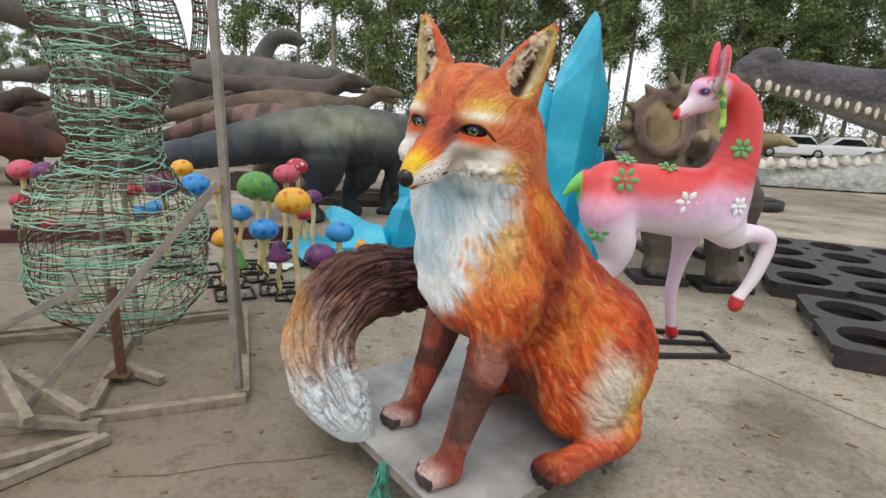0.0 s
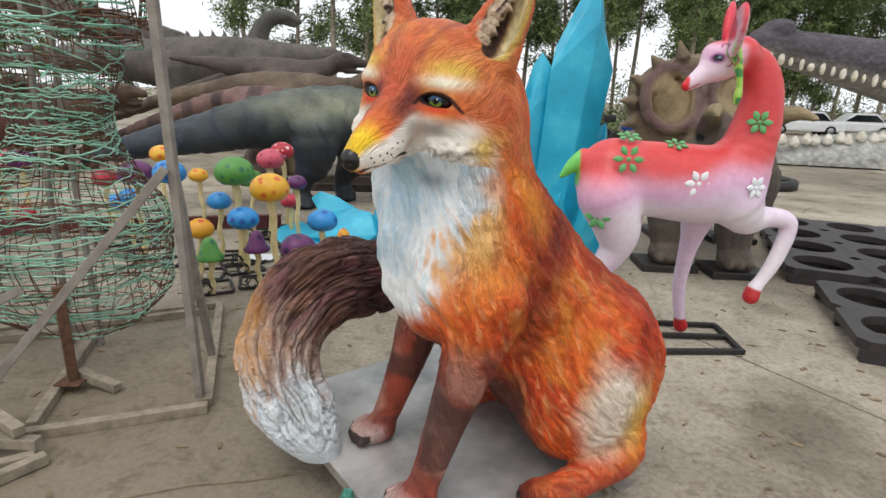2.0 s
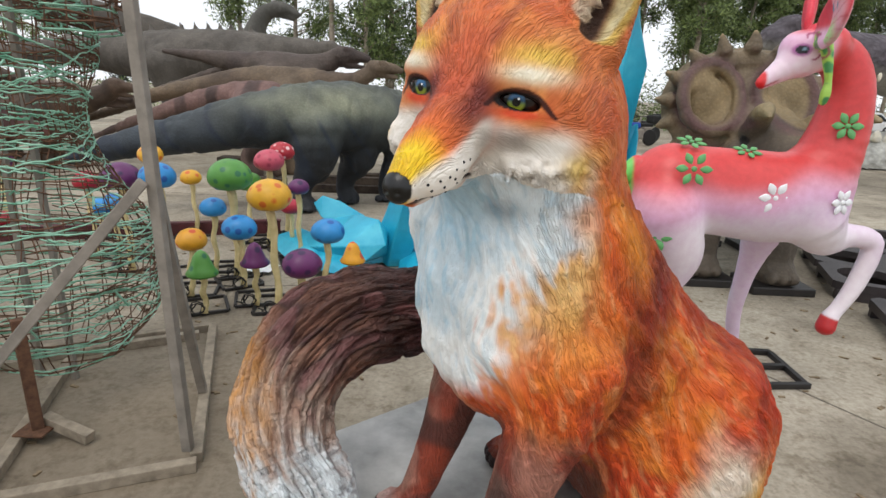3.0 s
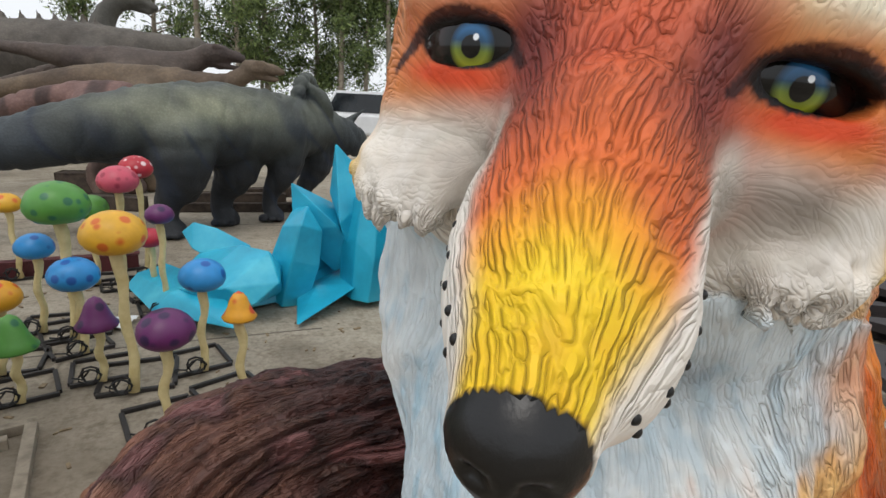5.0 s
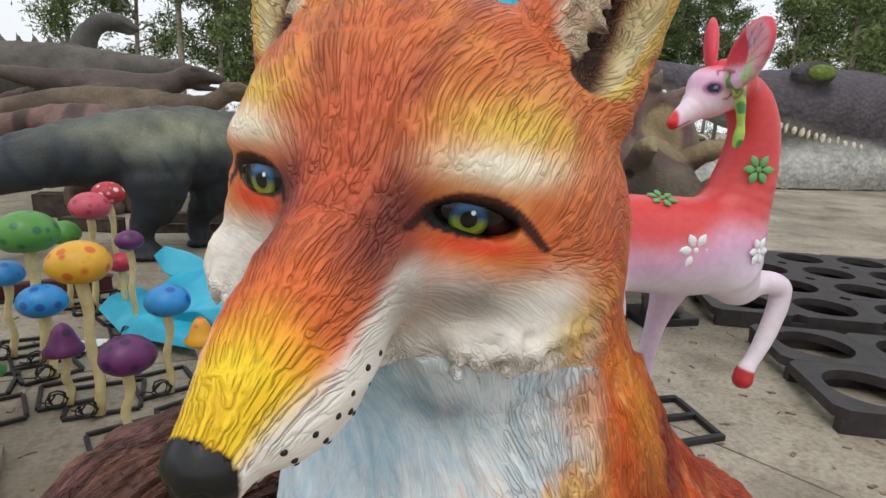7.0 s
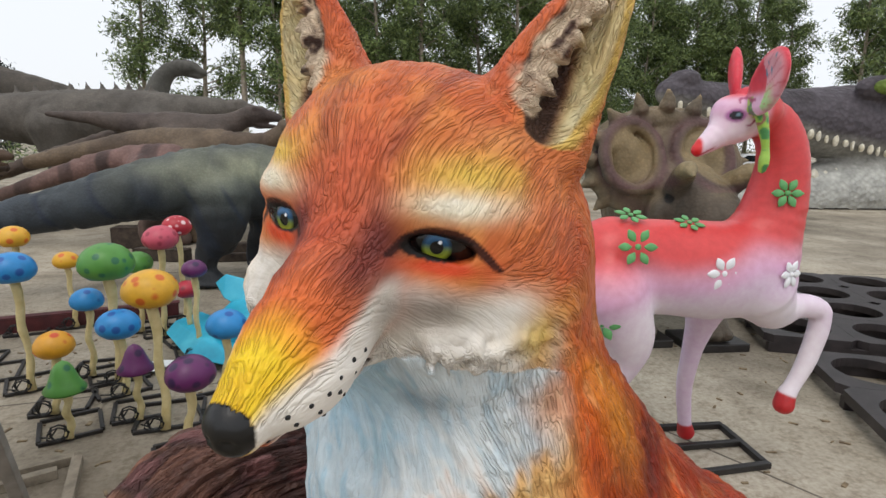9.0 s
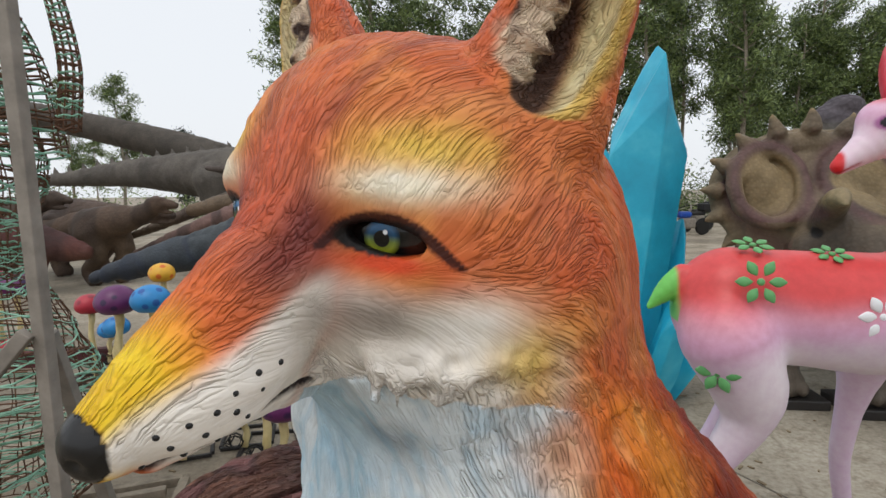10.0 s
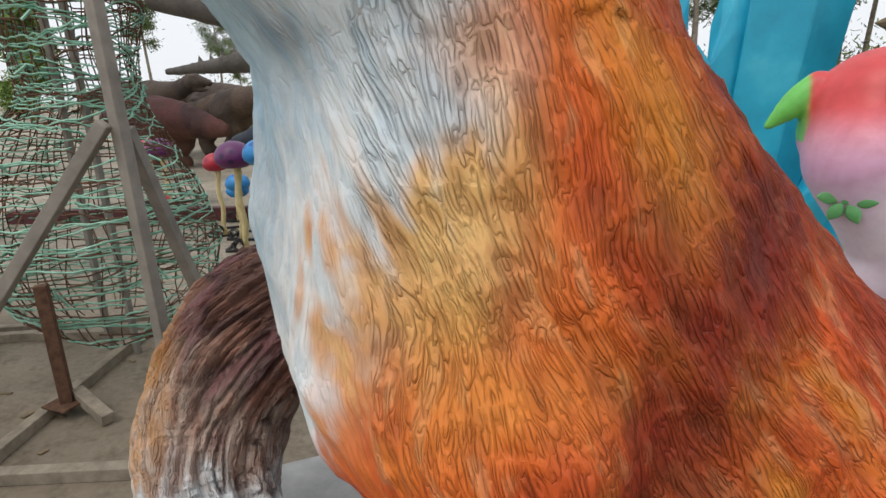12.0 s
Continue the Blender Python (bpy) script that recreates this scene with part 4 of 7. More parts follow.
    for s in (1, -1):
        for r in spline([(0.2, 0.1 * s, -0.213), (0.15, 0.1 * s, -0.19), (0.09, 0.12 * s, -0.176), (0.05, 0.14 * s, -0.16), (0.03, 0.15 * s, -0.158)], 60):
            q = settle(c, r[0], r[1], r[2], s)
            mouth[lips] = np.minimum(mouth[lips], np.linalg.norm(p[lips] - q, axis=1))
    col = mixin(col, srgb(34, 24, 24), step(0.0085, 0.0045, mouth))
    p = p - n * (0.006 * step(0.008, 0.002, mouth))[:, None]
    col = mixin(col, srgb(12, 12, 13), nose * 1.0)
    # eyeballs and whisker dots belong to the same cast
    slots = np.where(nose[f].all(1), 2, 0).astype(np.int32)
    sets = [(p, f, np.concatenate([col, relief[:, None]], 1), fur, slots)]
    bp, bf = round_quads(14)
    for s in (1, -1):
        turn = np.array((Matrix.Rotation(radians(HEAD_TURN), 3, "Z") @ Matrix.Rotation(-ROLL, 3, "X") @ Matrix.Rotation(radians(EYE_OUT * s), 3, "Z") @ Matrix.Rotation(radians(EYE_DOWN), 3, "Y")))
        sets.append((bp * np.array((0.046, 0.069, 0.046)) @ turn.T + np.array(hd(-0.0415, 0.1 * s, -0.005)), bf, np.zeros((len(bp), 4)), bp * np.array((1.12, 1.68, 1.12)) + np.array((0, 0.12 * s, 0)), np.full(len(bf), 1)))
    dp, df = round_quads(3)
    for s in (1, -1):
        for x, a in WHISKERS:
            q = settle(c, x, 0.12 * s, -0.058 - 0.5 * x - 0.95 * a, s)
            sets.append((dp * 0.0034 + q + np.array((HS, -HC, 0.0)) * s * 0.0016, df, np.zeros((len(dp), 4)), dp, np.full(len(df), 2)))
    start, out = 0, [[], [], [], [], []]
    for vp, vf, vc, vu, vs in sets:
        for lst, item in zip(out, (vp, vf + start, vc, vu, vs)):
            lst.append(item)
        start += len(vp)
    p, f, col, fur, slots = (np.concatenate(q) for q in out)
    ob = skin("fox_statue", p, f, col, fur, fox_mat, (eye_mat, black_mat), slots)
    ob.matrix_world = pose(*FOX_AT, 0, 0, 0, FOX_TURN)
    return tagged(ob, "orange painted fox statue with white bib, sitting on a metal plate", "statue")


build_fox()


# ---- shared builders ----
def tube(bm, pts, radii, sides=6):
    """A round bar along points, closed at both ends."""
    pts = [Vector(p) for p in pts]
    rings = []
    for i, p in enumerate(pts):
        d = (pts[min(i + 1, len(pts) - 1)] - pts[max(i - 1, 0)]).normalized()
        side = d.cross(Vector((0, 0, 1)) if abs(d.z) < 0.9 else Vector((1, 0, 0))).normalized()
        up = side.cross(d)
        r = radii[i] if hasattr(radii, "__len__") else radii
        rings.append([bm.verts.new(p + r * (side * math.cos(2 * math.pi * k / sides) + up * math.sin(2 * math.pi * k / sides))) for k in range(sides)])
    for a, b in zip(rings[:-1], rings[1:]):
        for k in range(sides):
            f = bm.faces.new((a[k], a[(k + 1) % sides], b[(k + 1) % sides], b[k]))
            f.smooth = sides > 5
    bm.faces.new(rings[0][::-1])
    bm.faces.new(rings[-1])
    return bm


def bar(bm, a, b, w=0.05, h=None, bevel=0.004):
    """A square tube from a to b."""
    a, b = Vector(a), Vector(b)
    d = b - a
    m = Matrix.Translation((a + b) / 2) @ d.to_track_quat("X", "Z").to_matrix().to_4x4()
    return box(bm, (-d.length / 2, -w / 2, -(h or w) / 2), (d.length / 2, w / 2, (h or w) / 2), bevel, m)


def empty(name, at=(0, 0, 0), rz=0.0):
    ob = new(name)
    ob.matrix_world = pose(*at, 0, 0, rz)
    return ob


def turned(rows, sides=24):
    """A bmesh turned round the z axis from rows of radius and height."""
    bm = bmesh.new()
    rings = []
    for r, z in rows:
        rings.append([bm.verts.new((r * math.cos(2 * math.pi * k / sides), r * math.sin(2 * math.pi * k / sides), z)) for k in range(sides)])
    for a, b in zip(rings[:-1], rings[1:]):
        for k in range(sides):
            bm.faces.new((a[k], a[(k + 1) % sides], b[(k + 1) % sides], b[k])).smooth = True
    bm.faces.new(rings[0][::-1])
    bm.faces.new(rings[-1])
    return bm


steel = simple("weathered_tube_steel", srgb(118, 112, 104), srgb(156, 148, 138), 9, 0.7, 0.2, 0.3)
wood = simple("old_batten_wood", srgb(112, 102, 88), srgb(158, 146, 128), 14, 0.85, 0.0, 0.5)
black_steel = simple("black_painted_steel", srgb(24, 22, 22), srgb(44, 40, 38), 15, 0.5, 0.0, 0.3)
rubber = simple("black_cable", srgb(14, 14, 14), srgb(26, 25, 25), 20, 0.6)
plate_mat = simple("scuffed_sheet_metal", srgb(134, 132, 128), srgb(200, 198, 194), 4, 0.45, 0.3, 0.25)
rope_mat = simple("green_rope", srgb(50, 110, 96), srgb(90, 160, 140), 60, 0.8)


# ---- plate under the fox ----
def fox_plate():
    root = empty("display_plate")
    u, v = Vector((0.77, 0.63, 0)).normalized(), Vector((-0.63, 0.77, 0)).normalized()
    o = Vector((0.243, 1.927, 0))
    m = Matrix((( u.x, v.x, 0, o.x), (u.y, v.y, 0, o.y), (0, 0, 1, 0), (0, 0, 0, 1)))
    part("sheet", box(bmesh.new(), (0, 0, 0.188), (1.17, 1.3, 0.2), 0.003, m), plate_mat, root, "scuffed grey sheet metal with overspray")
    for a, b in (((0.03, 0, 0), (0.03, 1.3, 0)), ((1.14, 0, 0), (1.14, 1.3, 0)), ((0.055, 0.03, 0), (1.115, 0.03, 0)), ((0.055, 1.27, 0), (1.115, 1.27, 0))):
        part("edge_tube", bar(bmesh.new(), m @ Vector((a[0], a[1], 0.162)), m @ Vector((b[0], b[1], 0.162)), 0.05), steel, root)
    for x, y in ((0.06, 0.06), (1.1, 0.06), (0.06, 1.24), (1.1, 1.24)):
        leg = part("leg", bar(bmesh.new(), m @ Vector((x, y, 0.0)), m @ Vector((x, y, 0.137)), 0.045), steel, root)
        part("foot_pad", box(bmesh.new(), (x - 0.05, y - 0.05, 0.0), (x + 0.05, y + 0.05, 0.012), 0.002, m), steel, leg)
    tagged(root, "low grey metal display plate on short steel legs", "platform")
    # frayed rope tied at the corner of the plate
    bm = bmesh.new()
    p = m @ Vector((-0.012, 0.5, 0.19))
    for i in range(9):
        a = random.uniform(-0.05, 0.05)
        b = random.uniform(-0.06, 0.04)
        tube(bm, [p + Vector((a * 0.3, b * 0.3, 0.0)), p + Vector((-0.015 + a, b, -0.07)), p + Vector((-0.02 + b, a - 0.03, -0.14)), p + Vector((a, b - 0.05, -0.183))], 0.007, 5)
    tagged(part("rope", bm, rope_mat), "frayed green and blue rope hanging from the plate", "rope")


fox_plate()


# ---- painted deer ----
deer_mat = paint_mat("deer_paint", 0.42, 30, 0.12, 0.003, coat=0.08)


def petals(c, n, up, r, size, colour, out):
    """Small raised leaves in a ring, laid on a surface."""
    n = Vector(n).normalized()
    a = n.cross(Vector(up)).normalized()
    b = n.cross(a)
    bp, bf = round_quads(4)
    for i in range(6 + 1):
        t = 2 * math.pi * i / 6
        d = a * math.cos(t) + b * math.sin(t)
        e = n.cross(d)
        m = np.array((d, e, n)).T
        s = np.array((size, size * 0.62, size * 0.3)) if i < 6 else np.array((size * 0.45,) * 2 + (size * 0.3,))
        at = np.array(Vector(c) + d * r * (1 if i < 6 else 0))
        leaf = bp * s * np.stack([np.ones(len(bp)), 1 - 0.7 * np.abs(bp[:, 0]) ** 2, 1 - 0.4 * np.abs(bp[:, 0])], 1) if i < 6 else bp * s
        out.append((leaf @ m.T + at, bf, bp * 0 + np.array(colour)))


def deer():
    c = Clay((0.75, 3.3, 0.02), (2.6, 4.6, 2.4), 0.014)
    c.chain([(1.225, 3.92, 1.2, 0.225), (1.45, 3.9, 1.2, 0.215), (1.75, 3.9, 1.18, 0.225), (1.93, 3.92, 1.2, 0.2)], 0.06, 10, (1, 0.9, 1.05))
    c.chain([(1.93, 3.92, 1.22, 0.19), (2.01, 3.92, 1.45, 0.145), (2.025, 3.91, 1.7, 0.112), (1.965, 3.92, 1.86, 0.1), (1.84, 3.93, 1.92, 0.095)], 0.06, 14)
    c.chain([(1.84, 3.88, 1.92, 0.105), (1.75, 3.87, 1.88, 0.095), (1.65, 3.86, 1.81, 0.058), (1.565, 3.855, 1.745, 0.032)], 0.03, 9)
    c.ball((1.73, 3.88, 1.83), (0.07, 0.075, 0.05), 0.03)
    # ears: broad leaf shapes standing up and back
    c.ball((1.695, 3.63, 2.015), (0.03, 0.195, 0.118), 0.02, (-20, 0, -16))
    c.ball((1.655, 3.615, 2.015), (0.026, 0.15, 0.09), 0.012, (-20, 0, -16), True)
    c.ball((1.82, 4.03, 2.11), (0.03, 0.15, 0.07), 0.02, (52, 0, -28))
    c.ball((1.705, 3.87, 1.915), (0.075, 0.08, 0.07), 0.04)
    c.ball((1.8, 3.88, 2.0), (0.04, 0.06, 0.03), 0.02)
    c.chain([(1.75, 3.745, 1.95, 0.028), (1.775, 3.735, 1.86, 0.025), (1.8, 3.735, 1.76, 0.017), (1.8, 3.735, 1.7, 0.023), (1.8, 3.74, 1.665, 0.018)], 0.01, 10)
    # hind legs
    for y, x in ((3.79, 0.05), (4.04, 0.14)):
        c.chain([(1.12 + x, y, 1.1, 0.17), (1.2 + x, y, 0.92, 0.135), (1.2 + x, y, 0.78, 0.09), (1.08 + x, y, 0.58, 0.055), (1.03 + x, y, 0.5, 0.05), (1.08 + x, y, 0.28, 0.04), (1.1 + x, y, 0.1, 0.04), (1.13 + x, y, 0.07, 0.045)], 0.05, 48)
    # standing fore leg and raised fore leg
    c.chain([(1.85, 4.06, 1.08, 0.14), (1.87, 4.16, 0.85, 0.085), (1.87, 4.22, 0.66, 0.055), (1.875, 4.27, 0.42, 0.044), (1.925, 4.32, 0.2, 0.038), (1.95, 4.345, 0.12, 0.042), (1.97, 4.36, 0.07, 0.05)], 0.05, 18)
    c.chain([(1.96, 3.86, 1.08, 0.15), (2.05, 3.88, 0.99, 0.1), (2.16, 3.88, 1.0, 0.065), (2.265, 3.875, 0.99, 0.058), (2.305, 3.87, 0.93, 0.05), (2.26, 3.86, 0.74, 0.044), (2.19, 3.85, 0.6, 0.037), (2.16, 3.845, 0.555, 0.043), (2.145, 3.84, 0.5, 0.05)], 0.05, 24)
    # tail
    c.chain([(1.04, 3.92, 1.33, 0.04), (0.98, 3.91, 1.27, 0.045), (0.91, 3.9, 1.2, 0.015)], 0.015, 6)
    p, f, n = c.surface(finer=1)
    p = p + n * (0.004 * (noise3(p * 14, 3) - 0.5))[:, None]
    x, y, z = p.T
    n1 = noise3(p * 4, 41)
    col = np.zeros((len(p), 3)) + srgb(216, 188, 214)
    col = mixin(col, srgb(226, 214, 222), step(0.35, 0.75, n1) * step(1.2, 1.0, z))
    edge = 1.22 + 0.1 * (n1 - 0.5) - 0.06 * step(1.6, 1.1, x) + 0.1 * step(1.6, 1.9, x)
    col = mixin(col, srgb(214, 150, 186), np.exp(-((z - edge + 0.06) / 0.06) ** 2) * 0.6)
    col = mixin(col, srgb(206, 66, 66), step(-0.09, 0.1, z - edge))
    col = mixin(col, srgb(190, 48, 52), step(0.5, 0.8, noise3(p * 3, 42)) * step(0.05, 0.15, z - edge) * 0.6)
    face = step(1.86, 1.78, x) * step(1.6, 1.7, z)
    col = mixin(col, srgb(232, 206, 222), face * step(2.02, 1.94, z))
    col = mixin(col, srgb(206, 120, 176), face * np.exp(-((z - 1.93) / 0.05) ** 2) * 0.5)
    col = mixin(col, srgb(204, 30, 34), step(1.575, 1.56, x) * step(1.6, 1.7, z))
    col = mixin(col, srgb(150, 20, 40), np.exp(-((z - 1.735 - 0.55 * (x - 1.58)) / 0.006) ** 2) * step(1.63, 1.61, x) * step(1.5, 1.6, z))
    ear = step(1.96, 2.0, z)
    col = mixin(col, srgb(204, 44, 62), ear)
    along_ear = np.array((0.28, 0.87, -0.41))
    rel = p - np.array((1.655, 3.615, 2.015))
    run = rel @ along_ear
    rise = rel[:, 2] + 0.36 * run
    inner = step(1.15, 0.9, np.sqrt((run / 0.15) ** 2 + (rise / 0.092) ** 2)) * (rel[:, 0] + 0.31 * (rel[:, 1]) < 0.03) * (y < 3.79)
    col = mixin(col, srgb(226, 160, 170), inner * 0.9)
    col = mixin(col, srgb(160, 206, 130), inner * step(0.0, -0.05, rise) * step(-0.08, 0.02, run))
    col = mixin(col, srgb(190, 60, 80), inner * step(0.75, 0.95, np.sin(np.arctan2(rise, run - 0.16) * 40)) * 0.6)
    col = mixin(col, srgb(60, 130, 150), step(0.7, 0.78, noise3(p * 45, 8)) * inner * step(0.0, 0.03, rise))
    lobe = (z < 1.97) & (z > 1.6) & (x > 1.7) & (x < 1.85) & (y < 3.768)
    col = mixin(col, srgb(156, 200, 84), lobe * 1.0)
    col = mixin(col, srgb(70, 140, 80), lobe * step(0.6, 0.7, noise3(p * 40, 9)))
    hoof = step(0.15, 0.13, z) * (x > 1.5) + (x > 2.08) * (z < 0.58) * step(0.565, 0.55, z + 0.3 * (x - 2.15))
    col = mixin(col, srgb(176, 34, 38), hoof)
    col = mixin(col, srgb(104, 190, 84), step(1.02, 1.0, x) * (z > 1.15) * (y > 3.84) * (y < 3.98))
    # dark eye with a painted brow curl
    eye = np.linalg.norm((p - np.array((1.685, 3.79, 1.895 + 0.0))) / np.array((0.026, 0.06, 0.019)), axis=1)
    col = mixin(col, srgb(150, 60, 140), step(1.8, 1.2, eye) * (y < 3.86) * 0.8)
    col = mixin(col, srgb(20, 18, 30), step(1.1, 0.95, eye) * (y < 3.86))
    curl = np.abs(np.hypot(x - 1.735, z - 1.88) - 0.028) + 0.02 * step(0.0, -0.02, x - 1.735)
    curl2 = np.abs(np.hypot(x - 1.72, z - 1.95) - 0.02) + 0.02 * step(0.0, 0.02, 1.95 - z)
    col = mixin(col, srgb(150, 30, 90), (step(0.006, 0.003, curl) + step(0.006, 0.003, curl2)) * (y < 3.85) * 0.85)
    col = mixin(col, srgb(120, 150, 170), step(0.5, 0.3, np.linalg.norm((p - np.array((1.692, 3.79, 1.898))) / np.array((0.026, 0.06, 0.019)), axis=1)) * (y < 3.86))
    out = []
    green, snow = srgb(92, 158, 96), srgb(232, 234, 238)
    petals((1.24, 3.695, 1.335), (-0.1, -1, 0.15), (0, 0, 1), 0.056, 0.031, green, out)
    petals((1.655, 3.705, 1.21), (0.05, -1, -0.02), (0, 0, 1), 0.05, 0.034, snow, out)
    petals((1.985, 3.715, 1.2), (0.35, -1, 0.0), (0, 0, 1), 0.04, 0.03, snow, out)
    petals((1.97, 3.782, 1.56), (-0.2, -1, 0.1), (0, 0, 1), 0.042, 0.03, green, out)
    petals((1.28, 3.87, 1.452), (0, -0.35, 1), (1, 0, 0), 0.048, 0.028, green, out)
    petals((1.55, 3.84, 1.42), (0, -0.4, 1), (1, 0, 0), 0.045, 0.026, green, out)
    petals((1.1, 3.68, 1.0), (-0.6, -1, 0.0), (0, 0, 1), 0.045, 0.034, green, out)
    start, lists = len(p), [[p], [f], [col]]
    for vp, vf, vc in out:
        for lst, item in zip(lists, (vp, vf + start, vc)):
            lst.append(item)
        start += len(vp)
    p, f, col = (np.concatenate(q) for q in lists)
    tagged(skin("deer_statue", p, f, col, None, deer_mat), "red and pink painted deer statue with green leaf flowers, foreleg raised", "statue")
    root = empty("deer_stand")
    for a, b in (((1.7, 4.0), (2.3, 4.06)), ((1.78, 4.5), (2.3, 4.5)), ((1.72, 4.03), (1.79, 4.48)), ((2.28, 4.08), (2.29, 4.48))):
        part("frame_tube", bar(bmesh.new(), (*a, 0.02), (*b, 0.02), 0.036), black_steel, root)
    part("foot_bar", bar(bmesh.new(), (1.75, 4.27, 0.022), (2.29, 4.29, 0.022), 0.034), black_steel, root)
    tagged(root, "black steel tube stand under the deer", "stand")
    root = empty("deer_stand")
    for a, b in (((0.95, 3.65), (1.4, 3.65)), ((0.95, 4.15), (1.4, 4.15)), ((0.95, 3.67), (0.95, 4.13)), ((1.4, 3.67), (1.4, 4.13)), ((0.97, 3.78), (1.38, 3.78)), ((0.97, 4.04), (1.38, 4.04))):
        part("frame_tube", bar(bmesh.new(), (*a, 0.02), (*b, 0.02), 0.036), black_steel, root)
    tagged(root, "black steel tube stand under the hind legs", "stand")


deer()


# ---- mushrooms ----
def cap_material(name, base, spot, size=0.085):
    m, n, l, b = material(name, 0.45, coat=0.1)
    v = coords(n, l)
    vo = n.new("ShaderNodeTexVoronoi")
    vo.inputs["Scale"].default_value = 1 / size
    vo.inputs["Randomness"].default_value = 0.6
    l.new(v, vo.inputs["Vector"])
    ground = ramp(n, l, noisy(n, l, v, 12), (0.3, tuple(0.8 * c for c in base)), (0.7, base))
    dot = ramp(n, l, vo.outputs["Distance"], (0.24, (1, 1, 1)), (0.36, (0, 0, 0)))
    l.new(blend(n, l, dot, ground, spot), b.inputs["Base Color"])
    bump(n, l, b, noisy(n, l, v, 30), 0.2, 0.004)
    return m


CAPS = {"yellow": cap_material("yellow_cap", srgb(228, 172, 44), srgb(206, 100, 30)), "blue": cap_material("blue_cap", srgb(40, 140, 208), srgb(22, 84, 160)),
        "green": cap_material("green_cap", srgb(84, 146, 60), srgb(40, 104, 70)), "pink": cap_material("pink_cap", srgb(200, 78, 98), srgb(150, 40, 64)),
        "red": cap_material("red_cap", srgb(180, 28, 46), srgb(230, 200, 200), 0.07), "purple": cap_material("purple_cap", srgb(98, 30, 92), srgb(48, 18, 66)),
        "orange": cap_material("orange_cap", srgb(226, 160, 34), srgb(200, 70, 30)), "plain_red": cap_material("plain_red_cap", srgb(178, 30, 52), srgb(130, 20, 40))}
stem_mat = simple("cream_stem", srgb(186, 166, 112), srgb(218, 202, 152), 10, 0.6, 0, 0.3)
gill_mat = simple("cream_gills", srgb(200, 176, 130), srgb(226, 206, 160), 30, 0.7)


def mushroom(x, y, z, w, colour, pointed=False, turn=30.0, lean=0.0):
    """A painted mushroom on a black tube frame; z is the middle of its cap."""
    root = empty("mushroom_ornament", (x, y, 0), turn)
    r = w / 2
    if pointed:
        rows = [(r * 0.25, z - 0.55 * r), (r * 0.95, z - 0.5 * r), (r * 1.02, z - 0.36 * r), (r * 0.8, z - 0.05 * r), (r * 0.62, z + 0.4 * r), (r * 0.5, z + 0.75 * r), (r * 0.3, z + 1.05 * r), (r * 0.05, z + 1.2 * r)]
        low = z - 0.52 * r
    else:
        rows = [(r * 0.25, z - 0.5 * r), (r * 0.5, z - 0.55 * r)] + [(r * math.cos(radians(a)), z + r * (0.84 if a > 0 else 0.68) * math.sin(radians(a))) for a in (-50, -30, -12, 4, 20, 36, 52, 68, 80, 89)]
        low = z - 0.44 * r
    bm = turned(rows, 28)
    for v in bm.verts:
        k = 1 + 0.06 * (noise.noise(v.co * 7 + Vector((x, y, 0)) * 3))
        v.co.x = v.co.x * k + lean
        v.co.y *= k
    cap = part("cap", bm, CAPS[colour], root)
    bm = bmesh.new()
    s = max(0.022, w * 0.085)
    n = 9
    tube(bm, [(lean * (i / n) ** 2 + 0.01 * math.sin(i * 1.3 + x), 0.012 * math.sin(i + y), 0.02 + (low - 0.02) * i / n) for i in range(n + 1)],
         [s * (1.25 if i == 0 else 1.0 + 0.1 * math.sin(i * 2 + x) + 0.9 * max(0, i / n - 0.7)) for i in range(n + 1)], 10)
    part("stem", bm, stem_mat, root)
    part("gills", turned([(s * 1.2, low - 0.12 * r), (r * 0.45, low - 0.02 * r), (r * 0.3, low + 0.02 * r)], 20), gill_mat, cap)
    h = 0.16 + 0.03 * (w > 0.3)
    for a, b in (((-h, 0), (h, 0)), ((-h, 2 * h), (h, 2 * h)), ((-h, 0.02), (-h, 2 * h - 0.02)), ((h, 0.02), (h, 2 * h - 0.02))):
        part("frame_tube", bar(bmesh.new(), (*a, 0.013), (*b, 0.013), 0.024, bevel=0.003), black_steel, root)
    bm = bmesh.new()
    tube(bm, [((0.045 + 0.012 * math.sin(i)) * math.cos(i * 0.7) - 0.06, 0.02 * math.sin(i * 0.4) - 0.05, 0.08 + 0.045 * math.sin(i * 0.7)) for i in range(30)] + [(-0.1, 0.0, 0.04), (-0.15, 0.05, 0.036)], 0.005, 5)
    part("cable", bm, rubber, root, "coiled black cable")
    shape = "pointed " if pointed else ""
    names = {"plain_red": "red"}
    spots = "" if pointed or colour == "plain_red" else "spotted "
    size = "large" if w > 0.4 else "small" if w < 0.3 else "medium"
    tagged(root, f"{size} mushroom ornament with {shape}{spots}{names.get(colour, colour)} cap on black frame", "ornament", "painted mushrooms")


